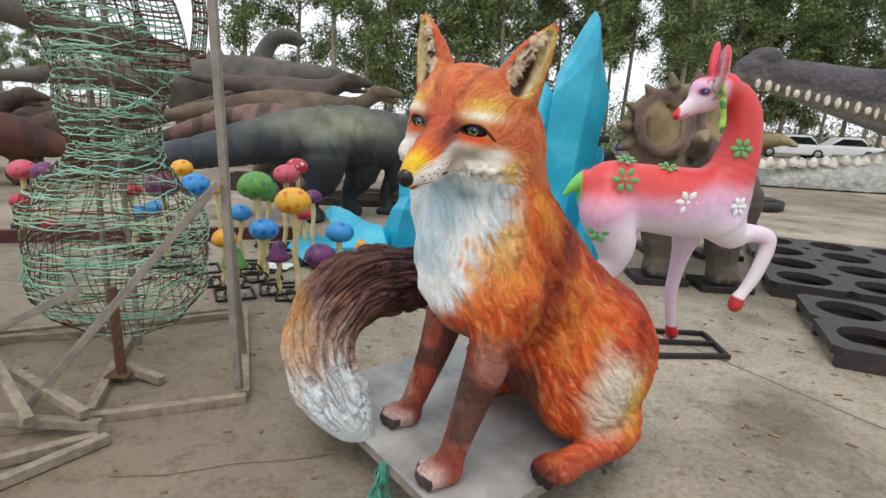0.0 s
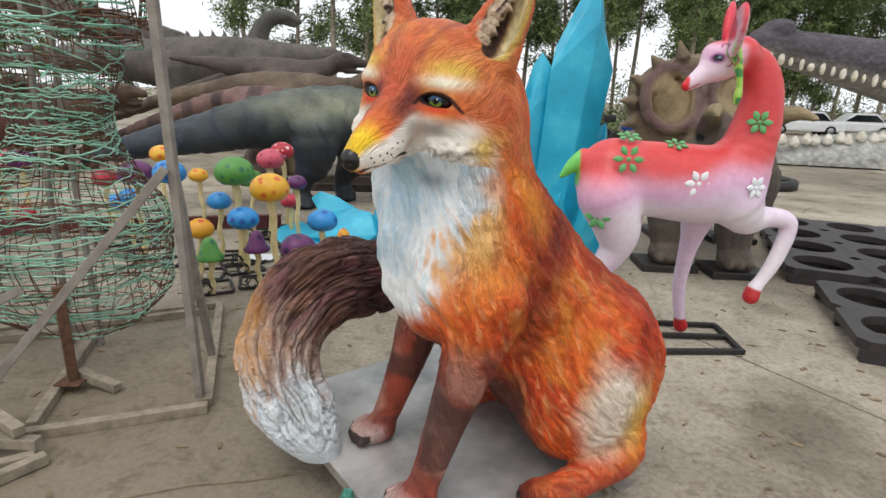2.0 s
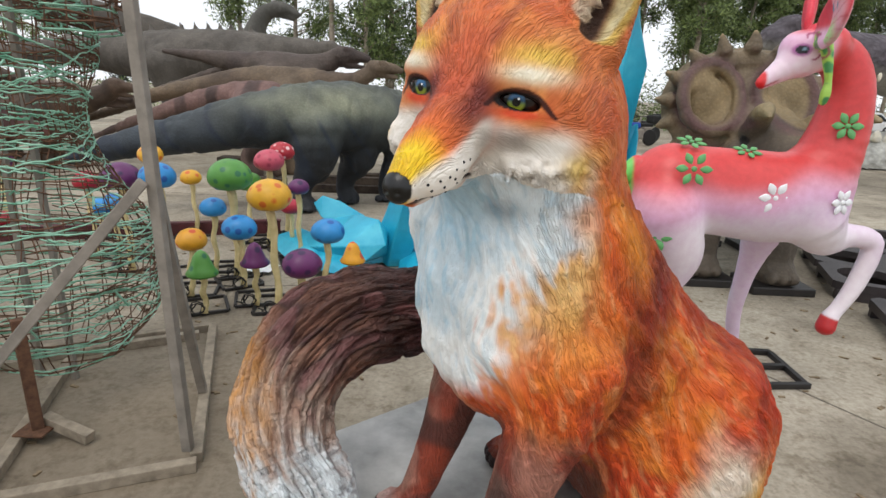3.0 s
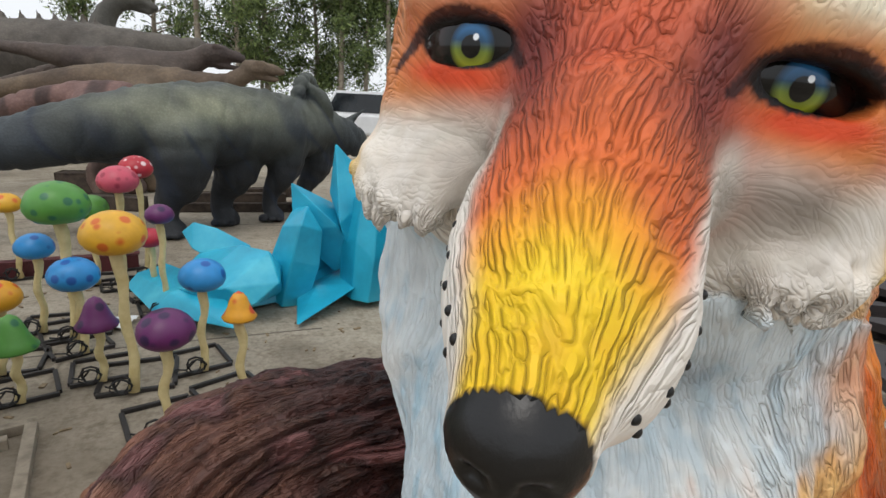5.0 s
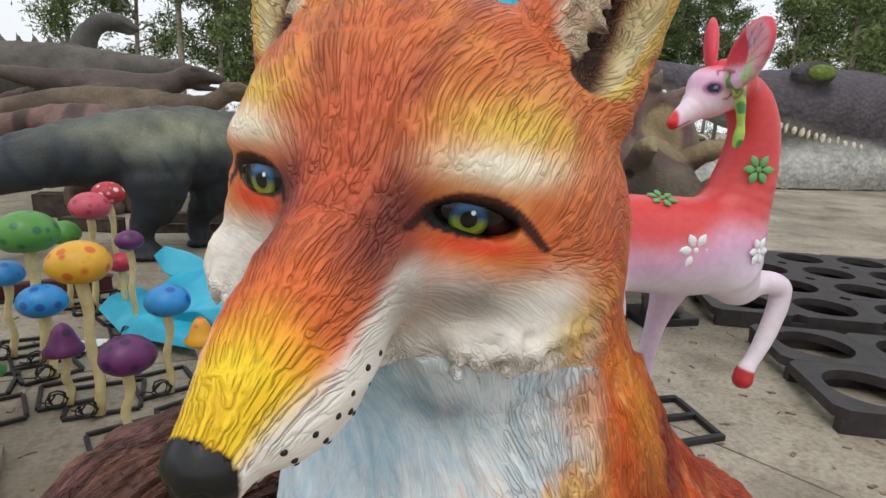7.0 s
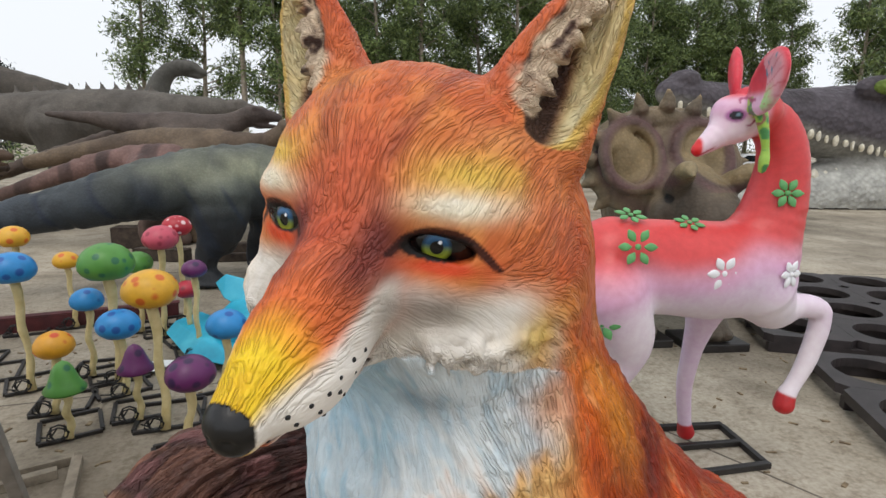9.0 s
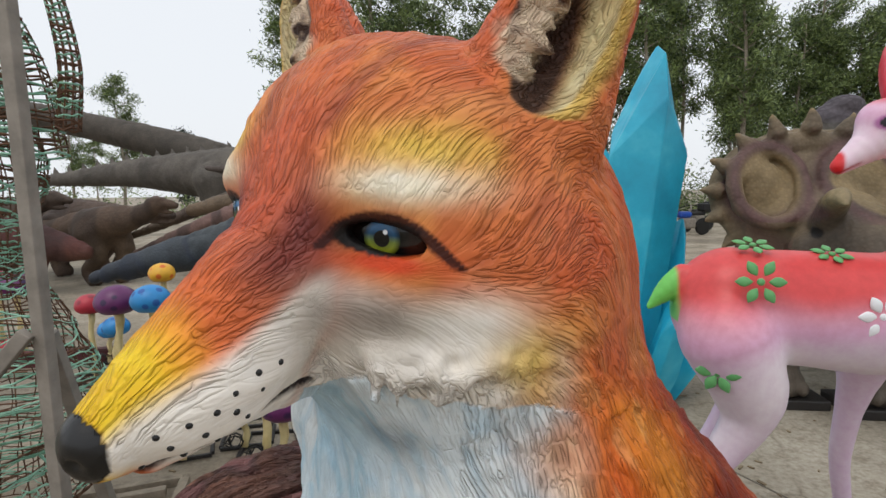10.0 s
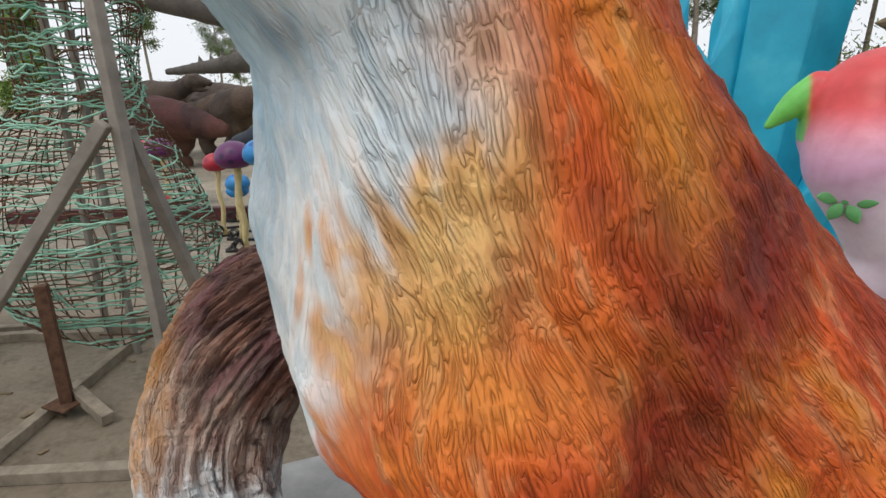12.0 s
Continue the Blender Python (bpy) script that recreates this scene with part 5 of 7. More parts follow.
for row in ((-2.71, 6.78, 0.654, 0.216, "yellow"), (-2.0, 5.62, 0.597, 0.224, "blue"), (-1.752, 5.5, 0.898, 0.360, "green"), (-2.05, 6.6, 0.66, 0.264, "green"),
            (-1.17, 4.775, 0.89, 0.304, "yellow"), (-1.81, 6.48, 0.902, 0.296, "pink"), (-1.72, 6.8, 0.965, 0.264, "red"), (-1.33, 5.91, 0.755, 0.192, "purple"),
            (-1.5, 6.25, 0.5, 0.200, "plain_red"), (-1.62, 5.28, 0.516, 0.272, "blue"), (-0.886, 4.34, 0.54, 0.252, "purple"), (-0.865, 4.99, 0.592, 0.252, "blue"),
            (-1.94, 5.03, 0.468, 0.232, "orange"), (-2.295, 5.4, 0.888, 0.288, "blue"), (-2.72, 5.55, 0.84, 0.320, "purple"), (-3.06, 6.6, 0.9, 0.256, "yellow"),
            (-3.02, 5.86, 0.55, 0.224, "blue"), (-3.3, 5.95, 0.72, 0.240, "plain_red"), (-5.3, 7.0, 0.72, 0.336, "pink"), (-4.75, 6.7, 0.75, 0.320, "purple"),
            (-5.0, 6.5, 0.42, 0.240, "plain_red"), (-4.6, 6.4, 0.2, 0.208, "plain_red"), (-3.6, 6.5, 0.35, 0.240, "blue")):
    mushroom(*row, turn=25 + 13 * math.sin(7 * row[0]), lean=0.03 * math.sin(9 * row[1]))
mushroom(-1.38, 4.91, 0.39, 0.21, "purple", True, 20)
mushroom(-0.58, 4.6, 0.54, 0.17, "orange", True, 35)
mushroom(-1.69, 4.71, 0.366, 0.22, "green", True, 28)


# ---- blue crystals ----
def crystal_material():
    m, n, l, b = material("teal_resin", 0.4, coat=0.15)
    v = coords(n, l)
    l.new(ramp(n, l, noisy(n, l, v, 2.2, 5), (0.3, srgb(18, 140, 172)), (0.55, srgb(32, 168, 200)), (0.75, srgb(78, 194, 216))), b.inputs["Base Color"])
    bump(n, l, b, noisy(n, l, v, 25), 0.15, 0.004)
    return m


teal = crystal_material()


def crystal(foot, tip, r, root, seed, sides=5, flat=1.0, rings_at=((-0.02, 0.6), (0.3, 1.0), (0.68, 0.92), (0.86, 0.6))):
    """A faceted shard from its foot to its tip, broken off slantwise."""
    foot, tip = Vector(foot), Vector(tip)
    d = tip - foot
    m = Matrix.Translation(foot) @ d.to_track_quat("Z", "Y").to_matrix().to_4x4()
    bm = bmesh.new()
    rings = []
    for t, k in rings_at:
        ring = []
        for i in range(sides):
            a = 2 * math.pi * (i + 0.25 * math.sin(seed + i * 2)) / sides + seed
            rr = r * k * (0.85 + 0.3 * math.sin(3.1 * i + seed))
            tt = t + (0.09 * math.sin(2.3 * i + seed * 2) if t > 0.1 else 0)
            ring.append(bm.verts.new(m @ Vector((rr * math.cos(a), rr * flat * math.sin(a), d.length * tt))))
        rings.append(ring)
    for a, b in zip(rings[:-1], rings[1:]):
        for i in range(sides):
            bm.faces.new((a[i], a[(i + 1) % sides], b[(i + 1) % sides], b[i]))
    top = bm.verts.new(tip)
    for i in range(sides):
        bm.faces.new((rings[-1][i], rings[-1][(i + 1) % sides], top))
    bm.faces.new(rings[0][::-1])
    bmesh.ops.bevel(bm, geom=bm.edges[:], offset=0.008, segments=1, affect="EDGES")
    part("shard", bm, teal, root)


def crystals():
    root = empty("crystal_cluster", (1.25, 6.1, 0))
    root.matrix_world = Matrix()
    for i, (a, b, r) in enumerate((((1.2, 6.05, 0.0), (1.45, 6.0, 2.74), 0.34), ((0.98, 6.0, 0.0), (1.02, 6.0, 2.08), 0.17), ((0.58, 6.35, 0), (0.66, 6.4, 2.36), 0.25),
                                   ((0.85, 5.9, 0), (0.8, 5.85, 1.6), 0.16), ((1.5, 6.1, 0), (1.72, 6.15, 1.45), 0.17), ((1.4, 5.85, 0), (1.62, 5.7, 0.95), 0.15),
                                   ((1.15, 5.8, 0), (1.22, 5.55, 0.85), 0.15), ((0.7, 5.9, 0), (0.45, 5.75, 0.9), 0.15), ((1.6, 6.1, 0), (1.95, 6.05, 0.7), 0.14))):
        crystal(a, b, r, root, i * 1.7 + 0.4, 6 if i == 0 else 5, 1.0, ((-0.02, 0.75), (0.35, 0.88), (0.76, 1.0), (0.88, 0.55)) if i < 2 else ((-0.02, 0.8), (0.4, 1.0), (0.72, 0.8)) if i == 2 else ((-0.02, 0.7), (0.35, 1.0), (0.7, 0.85), (0.86, 0.5)))
    tagged(root, "tall cluster of faceted turquoise resin crystals on the ground", "sculpture")
    root = empty("crystal_cluster")
    for i, (a, b, r, flat, n) in enumerate((((-1.6, 6.45, 0.12), (-0.72, 5.36, 0.1), 0.26, 0.7, 4), ((-1.2, 6.3, 0.12), (-0.5, 5.75, 0.3), 0.4, 0.75, 5), ((0.12, 6.75, 0.14), (-0.38, 5.55, 0.04), 0.34, 0.4, 4),
                                            ((-1.05, 5.95, 0.1), (0.02, 6.6, 0.2), 0.26, 0.5, 4), ((-0.5, 6.2, 0.02), (-0.32, 6.15, 0.8), 0.33, 0.7, 5), ((-0.85, 6.45, 0.28), (-1.35, 6.5, 0.5), 0.26, 0.6, 4),
                                            ((0.02, 6.4, 0.3), (-0.46, 6.3, 0.96), 0.36, 0.6, 4), ((0.12, 6.45, 0.3), (-0.11, 6.35, 1.28), 0.34, 0.7, 5), ((0.1, 6.1, 0.05), (0.2, 6.2, 1.0), 0.3, 0.7, 5),
                                            ((-0.3, 6.55, 0.1), (-0.15, 6.6, 0.55), 0.24, 0.8, 4), ((0.3, 6.5, 0.2), (0.75, 6.4, 1.1), 0.26, 0.7, 5))):
        crystal(a, b, r, root, i * 2.3 + 0.6, n, flat, ((0.0, 0.75), (0.5, 1.0)) if i in (0, 2, 3, 6, 7) else ((0.0, 0.85), (0.45, 1.0), (0.8, 0.8)))
    tagged(root, "low cluster of faceted turquoise resin crystals on the ground", "sculpture")


crystals()


# ---- tube frames and wire figure ----
def rack(name, bars, mat, label, w=0.05):
    root = empty(name)
    for a, b in bars:
        part("bar", bar(bmesh.new(), a, b, w), mat, root)
    return tagged(root, label, "frame")


rack("ground_frame", [((-0.98, 3.06, 0.026), (-2.6, 2.4, 0.026)), ((-1.0, 3.1, 0.026), (-1.52, 4.45, 0.026)), ((-1.54, 4.46, 0.026), (-3.1, 3.66, 0.026)),
                      ((-1.74, 2.82, 0.026), (-2.13, 3.9, 0.026)), ((-1.56, 4.33, 0.026), (-3.05, 3.55, 0.026)), ((-2.35, 3.85, 0.026), (-2.72, 3.7, 0.026)), ((-1.8, 3.26, 0.08), (-1.545, 3.195, 0.03))], wood, "weathered grey timber base frame on the concrete", 0.052)
rack("pole_brace", [((-1.045, 3.12, 0.053), (-1.1, 3.12, 2.75)), ((-1.09, 3.085, 1.27), (-2.02, 2.73, 0.07)), ((-1.09, 3.16, 1.25), (-1.2, 3.6, 0.06))], steel, "grey steel upright with a sloping brace", 0.042)
rack("timber_stack", [((-1.55, 2.63, 0.08), (-2.4, 2.62, 0.08)), ((-1.5, 2.6, 0.03), (-1.8, 2.16, 0.03)), ((-1.55, 2.6, 0.03), (-2.1, 2.2, 0.03)), ((-1.85, 2.55, 0.13), (-2.55, 3.05, 0.45)), ((-1.62, 2.62, 0.14), (-2.2, 2.9, 0.2))], wood, "loose weathered timber battens lying on the concrete", 0.05)
rack("grey_rail", [((-1.92, 3.1, 0.62), (-2.75, 3.1, 0.18)), ((-2.75, 3.1, 0.0), (-2.75, 3.1, 0.2))], steel, "grey steel rail leaning beside the wire figure", 0.045)

rust = simple("rusty_wire", srgb(74, 50, 38), srgb(116, 84, 62), 30, 0.8, 0.3, 0.4)
strap = simple("green_strapping", srgb(74, 134, 106), srgb(164, 206, 184), 12, 0.55, 0, 0.2)


def wire_figure(x, y, profile, top, root_label, seed, squash=0.85, horns=()):
    """A cage of rusty wire, bound with green strapping, round a steel post. Profile: rows of height, radius and shift."""
    rnd = random.Random(seed)
    root = empty("wire_figure", (x, y, 0))
    rows = spline(profile, 80)

    def at(h, a, k=1.0):
        i = np.interp(h, rows[:, 0], np.arange(len(rows)))
        r, sx = np.interp(i, np.arange(len(rows)), rows[:, 1]), np.interp(i, np.arange(len(rows)), rows[:, 2])
        w = 1 + 0.06 * math.sin(3 * a + 5 * h + seed) + 0.05 * math.sin(2 * a - 9 * h + 1.3 * seed) + 0.03 * math.sin(7 * a + 13 * h)
        return (sx + r * k * w * math.cos(a), squash * r * k * w * math.sin(a), h)
    cage, winding = bmesh.new(), bmesh.new()
    for i in range(38):
        a = 2 * math.pi * i / 38 + rnd.uniform(-0.05, 0.05)
        tube(cage, [at(h, a + 0.05 * math.sin(h * 9 + i)) for h in np.linspace(rows[0, 0], rows[-1, 0], 44)], 0.0035, 3)
    h = rows[0, 0] + 0.02
    while h < top:
        a0, sweep, tilt = rnd.uniform(0, 6.28), rnd.uniform(0.7, 3.4), rnd.uniform(-0.16, 0.16)
        green = rnd.random() < 0.66
        pts = []
        for k in range(22):
            a = a0 + sweep * k / 21
            q = at(min(max(h + tilt * math.sin(a) + rnd.uniform(-0.008, 0.008), rows[0, 0]), top), a, 1.012)
            pts.append(q)
        tube(winding if green else cage, pts, rnd.uniform(0.003, 0.0055) if green else 0.0035, 4)
        h += rnd.uniform(0.003, 0.0105)
    for i in range(60):
        hh, a = rnd.uniform(rows[0, 0] + 0.1, top - 0.1), rnd.uniform(0, 6.28)
        p = Vector(at(hh, a, 1.03))
        tube(winding, [p, p + Vector((rnd.uniform(-0.05, 0.05), rnd.uniform(-0.05, 0.05), rnd.uniform(-0.09, -0.02)))], 0.006, 4)
    # curved horns of the same wire at the top
    for k, rows_ in enumerate(horns):
        line = spline(rows_, 26)
        for i in range(10):
            a = 2 * math.pi * i / 10
            tube(cage, [(q[0] - x + q[3] * math.cos(a), q[1] - y + q[3] * math.sin(a), q[2]) for q in line], 0.004, 4)
        for q in line:
            ring = [(q[0] - x + q[3] * 1.02 * math.cos(a), q[1] - y + q[3] * 1.02 * math.sin(a), q[2] + rnd.uniform(-0.012, 0.012)) for a in np.linspace(0, 6.3, 11)]
            tube(winding if rnd.random() < 0.6 else cage, ring, 0.005, 4)
    part("wire_cage", cage, rust, root, "rusty wire mesh")
    part("winding", winding, strap, root, "green plastic strapping")
    for dx in (-0.1, 0.1):
        bm = bmesh.new()
        bar(bm, (dx, 0, 0.0), (dx * 0.6, 0, top - 0.1), 0.03)
        part("post", bm, steel, root)
    return tagged(root, root_label, "sculpture frame")


wire_figure(-2.1, 3.75, [(0.16, 0.3, 0), (0.3, 0.48, 0), (0.68, 0.58, 0), (1.0, 0.5, 0), (1.22, 0.36, 0.04), (1.36, 0.29, 0.08), (1.55, 0.3, 0.06), (1.9, 0.33, 0.06), (2.15, 0.33, -0.05), (2.5, 0.28, -0.15), (2.75, 0.24, -0.2)], 2.7,
            "unfinished wire armature bound with green strapping inside a timber frame", 3, 0.85,
            ([(-1.7, 3.75, 1.85, 0.17), (-1.7, 3.75, 2.15, 0.13), (-1.78, 3.75, 2.4, 0.11), (-1.9, 3.75, 2.62, 0.07)], [(-1.47, 3.75, 1.95, 0.045), (-1.44, 3.75, 2.2, 0.04), (-1.48, 3.75, 2.45, 0.035), (-1.54, 3.75, 2.65, 0.03)]))
wire_figure(-3.05, 3.3, [(0.12, 0.2, 0), (0.4, 0.3, 0), (0.8, 0.33, 0), (1.0, 0.2, 0)], 0.98, "smaller wire armature bound with green strapping", 8)


# ---- perforated platforms ----
plank = simple("black_stained_timber", srgb(30, 26, 27), srgb(58, 51, 52), 6, 0.5, 0, 0.4)


def perforated(o, u, cols, rows, cell, hole, label, h=0.16):
    """A dark raised deck with round holes, on short blocks."""
    u = Vector(u).normalized()
    ang = math.degrees(math.atan2(u.y, u.x))
    root = empty("perforated_deck", (*o, 0), ang)
    n = 32
    for i in range(cols):
        for j in range(rows):
            bm = bmesh.new()
            ring = []
            for z in (h - 0.07, h):
                sq, ci = [], []
                for k in range(n):
                    a = 2 * math.pi * (k + 0.5) / n
                    c, s = math.cos(a), math.sin(a)
                    q = cell / 2 / max(abs(c), abs(s)) * 0.997
                    sq.append(bm.verts.new((cell * (i + 0.5) + q * c, cell * (j + 0.5) + q * s, z)))
                    ci.append(bm.verts.new((cell * (i + 0.5) + hole * c, cell * (j + 0.5) + hole * s, z)))
                ring.append((sq, ci))
            for k in range(n):
                e = (k + 1) % n
                bm.faces.new((ring[1][0][k], ring[1][0][e], ring[1][1][e], ring[1][1][k]))
                bm.faces.new((ring[0][0][e], ring[0][0][k], ring[0][1][k], ring[0][1][e]))
                bm.faces.new((ring[0][0][k], ring[0][0][e], ring[1][0][e], ring[1][0][k]))
                bm.faces.new((ring[0][1][e], ring[0][1][k], ring[1][1][k], ring[1][1][e]))
            part("panel", bm, plank, root)
    for j in range(rows + 1):
        y = min(max(cell * j, 0.04), cell * rows - 0.04)
        part("bearer", box(bmesh.new(), (0.03, y - 0.035, 0.0), (cell * cols - 0.03, y + 0.035, h - 0.071), 0.004), plank, root)
    return tagged(root, label, "platform")


perforated((3.02, 4.02), (1.3, -0.5), 5, 2, 0.72, 0.26, "black stained timber deck with round holes on the concrete")
perforated((3.5, 5.72), (1.3, -0.5), 5, 4, 0.72, 0.26, "larger black timber deck with round holes behind it")


# ---- odds and ends on the ground ----
maroon = simple("dark_red_steel", srgb(60, 22, 26), srgb(92, 40, 42), 8, 0.6, 0.1, 0.3)
root = empty("steel_channel")
part("web", bar(bmesh.new(), (-6.2, 5.75, 0.07), (-1.9, 7.1, 0.07), 0.02, 0.13), maroon, root)
part("flange", bar(bmesh.new(), (-6.2, 5.79, 0.143), (-1.9, 7.14, 0.143), 0.1, 0.012), maroon, root)
part("flange", bar(bmesh.new(), (-6.2, 5.79, 0.006), (-1.9, 7.14, 0.006), 0.1, 0.01), maroon, root)
tagged(root, "dark red steel channel lying behind the mushrooms", "steel beam")
paper = simple("white_sheet", srgb(220, 222, 222), srgb(236, 238, 238), 5, 0.7)
bm = bmesh.new()
bmesh.ops.create_grid(bm, x_segments=12, y_segments=9, size=0.5)
for v in bm.verts:
    v.co = Vector((-1.66 + 0.3 * v.co.x + 0.05 * v.co.y, 5.72 + 0.22 * v.co.y, 0.03 + 0.03 * abs(noise.noise(v.co * 5))))
tagged(part("paper_sheet", bm, paper), "crumpled white sheet lying on the concrete", "paper")
dark_wood = simple("dark_old_timber", srgb(46, 38, 33), srgb(84, 72, 62), 9, 0.9, 0.0, 0.6)
for a, b, h in (((-2.45, 9.75), (-0.75, 9.9), 0.12), ((-2.6, 10.4), (-0.9, 10.5), 0.16), ((-1.9, 10.95), (-0.6, 11.2), 0.14), ((-4.25, 11.0), (-3.7, 11.05), 0.34), ((-3.5, 10.0), (-2.7, 9.8), 0.18)):
    beam = bar(bmesh.new(), (*a, h / 2 + 0.002), (*b, h / 2 + 0.002), h)
    bmesh.ops.bevel(beam, geom=beam.edges[:], offset=0.012, segments=1, affect="EDGES")
    tagged(part("timber", beam, dark_wood), "dark weathered timber beam lying on the concrete", "timber", group="dark timbers behind the statues")
root = empty("steel_post")
part("upright", bar(bmesh.new(), (-1.8, 3.21, 0.053), (-1.82, 3.23, 0.6), 0.05), rust, root)
part("foot_plate", box(bmesh.new(), (-1.87, 3.14, 0.053), (-1.73, 3.28, 0.062), 0.002), rust, root)
tagged(root, "rusty steel post standing on the timber frame", "post")
root = empty("turntable", (6.7, 12.3, 0))
part("base_disc", turned([(0.05, 0), (0.62, 0.0), (0.66, 0.03), (0.66, 0.16), (0.62, 0.2), (0.05, 0.2)], 40), black_steel, root)
part("top_disc", turned([(0.05, 0.202), (0.5, 0.202), (0.5, 0.23), (0.05, 0.23)], 40), black_steel, root)
tagged(root, "round black base standing empty on the concrete", "base")
twig_mat = simple("dry_debris", srgb(92, 76, 58), srgb(150, 132, 104), 20, 0.9)
rnd = random.Random(12)
bm = bmesh.new()
for i in range(420):
    x, y = rnd.uniform(-3.2, 4.5), rnd.uniform(1.2, 6.5)
    s = rnd.uniform(0.008, 0.03)
    m = pose(x, y, 0.004, rnd.uniform(-8, 8), rnd.uniform(-8, 8), rnd.uniform(0, 360))
    box(bm, (-s, -s * rnd.uniform(0.15, 0.6), -0.003), (s, s * 0.3, 0.004), 0, m)
tagged(part("debris", bm, twig_mat), "small dry leaves and chips scattered on the concrete", "debris", kind="stuff")
bm = bmesh.new()
tube(bm, [(-1.35, 2.35, 0.006), (-1.1, 2.38, 0.006), (-0.8, 2.5, 0.006), (-0.55, 2.55, 0.006), (-0.35, 2.62, 0.006)], 0.003, 5)
tagged(part("wire", bm, twig_mat), "thin wire lying across the concrete", "wire")
# sawn joints between the slabs
joint = simple("joint_filler", srgb(84, 77, 68), srgb(112, 104, 93), 9, 0.95)
for a, b in (((0.9, 0.6), (6.5, 5.2)), ((4.2, 1.0), (1.2, 5.6)), ((-4.5, 9.2), (7.5, 8.4)), ((2.2, 8.9), (9.5, 12.6)), ((-5.0, 4.7), (-0.2, 5.6))):
    tagged(part("slab_joint", bar(bmesh.new(), (*a, 0.0), (*b, 0.0), 0.012, 0.004, 0), joint), "narrow joint between concrete slabs", "joint", kind="structure")


def motorbike(at, turn, tank):
    root = empty("motorbike", at, turn)
    for x in (-0.62, 0.62):
        m = Matrix.Translation((x, 0, 0.3)) @ Matrix.Rotation(radians(90), 4, "X")
        bm = turned([(0.22, -0.05), (0.28, -0.05), (0.3, 0), (0.28, 0.05), (0.22, 0.05)], 22)
        bm.transform(m)
        w = part("wheel", bm, rubber, root)
        bm = turned([(0.02, -0.04), (0.215, -0.02), (0.215, 0.02), (0.02, 0.04)], 12)
        bm.transform(m)
        part("rim", bm, steel, w)
    bm = bmesh.new()
    tube(bm, [(0.62, 0, 0.3), (0.45, 0, 0.75), (0.38, 0, 1.0)], 0.035, 7)
    part("fork", bm, steel, root)
    part("tank", box(bmesh.new(), (-0.1, -0.14, 0.62), (0.38, 0.14, 0.85), 0.08), tank, root)
    part("engine", box(bmesh.new(), (-0.25, -0.15, 0.25), (0.3, 0.15, 0.62), 0.06), steel, root)
    part("seat", box(bmesh.new(), (-0.65, -0.13, 0.7), (-0.08, 0.13, 0.82), 0.05), rubber, root)
    part("top_box", box(bmesh.new(), (-0.95, -0.2, 0.84), (-0.5, 0.2, 1.12), 0.06), rubber, root)
    bm = bmesh.new()
    tube(bm, [(0.3, -0.36, 1.06), (0.38, -0.15, 1.0), (0.38, 0.15, 1.0), (0.3, 0.36, 1.06)], 0.018, 6)
    part("handlebar", bm, rubber, root)
    tagged(root, "dark parked motorbike with a top box", "motorbike", "motorbikes in the yard")


blue_paint = simple("blue_tank", srgb(20, 60, 150), srgb(30, 80, 170), 5, 0.3)
motorbike((6.6, 21.6, 0), 200, blue_paint)
motorbike((5.4, 23.0, 0), 170, maroon)
motorbike((7.6, 23.6, 0), 215, black_steel)


# ---- dinosaur statues ----
def hide_material(name, rough=0.75, cell=22.0, relief=0.5, dist=0.012):
    """Scaly painted hide over a painted base."""
    m, n, l, b = material(name, rough)
    a = n.new("ShaderNodeAttribute")
    a.attribute_name = "paint"
    v = coords(n, l)
    vo = n.new("ShaderNodeTexVoronoi")
    vo.inputs["Scale"].default_value = cell
    l.new(v, vo.inputs["Vector"])
    mott = ramp(n, l, noisy(n, l, v, 3.0, 8, 0.65), (0.3, (0.25, 0.25, 0.25)), (0.7, (0.72, 0.72, 0.72)))
    c = blend(n, l, 0.7, a.outputs["Color"], mott, "OVERLAY")
    c = blend(n, l, 0.35, c, ramp(n, l, vo.outputs["Distance"], (0.0, (0.62, 0.62, 0.62)), (0.6, (0.3, 0.3, 0.3))), "OVERLAY")
    l.new(c, b.inputs["Base Color"])
    bump(n, l, b, vo.outputs["Distance"], relief, dist)
    return m


hide = hide_material("dinosaur_hide")
fine_hide = hide_material("fine_hide", 0.7, 40.0, 0.5, 0.008)


def cast(name, clay, paint, mat, label, wrinkle=0.02, scale=5.0, finer=0, category="statue", ob_at=None):
    """Turn clay into a painted statue."""
    p, f, n = clay.surface(finer)
    w = noise3(p * np.array((scale * 1.8, scale * 1.8, scale * 0.6)), 51)
    p = p + n * (wrinkle * (np.abs(2 * w - 1) - 0.4))[:, None]
    ob = skin(name, p, f, paint(p, n), None, mat)
    return tagged(ob, label, category)


def tones(p, top, low, mid, spread, dark=None, stripes=0.0, axis=0):
    """Back colour over belly colour, mottled, with optional dark bands across the body."""
    n1, n2 = noise3(p * 1.7, 61), noise3(p * 5, 62)
    col = np.zeros((len(p), 3)) + np.array(top)
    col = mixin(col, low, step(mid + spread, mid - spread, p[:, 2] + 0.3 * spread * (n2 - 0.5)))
    if dark is not None:
        band = np.sin(p[:, axis] * stripes + 3 * n1) if stripes else 2 * n1 - 1
        col = mixin(col, dark, step(0.2, 0.75, band) * 0.8 * (0.5 + 0.5 * n2))
    return col


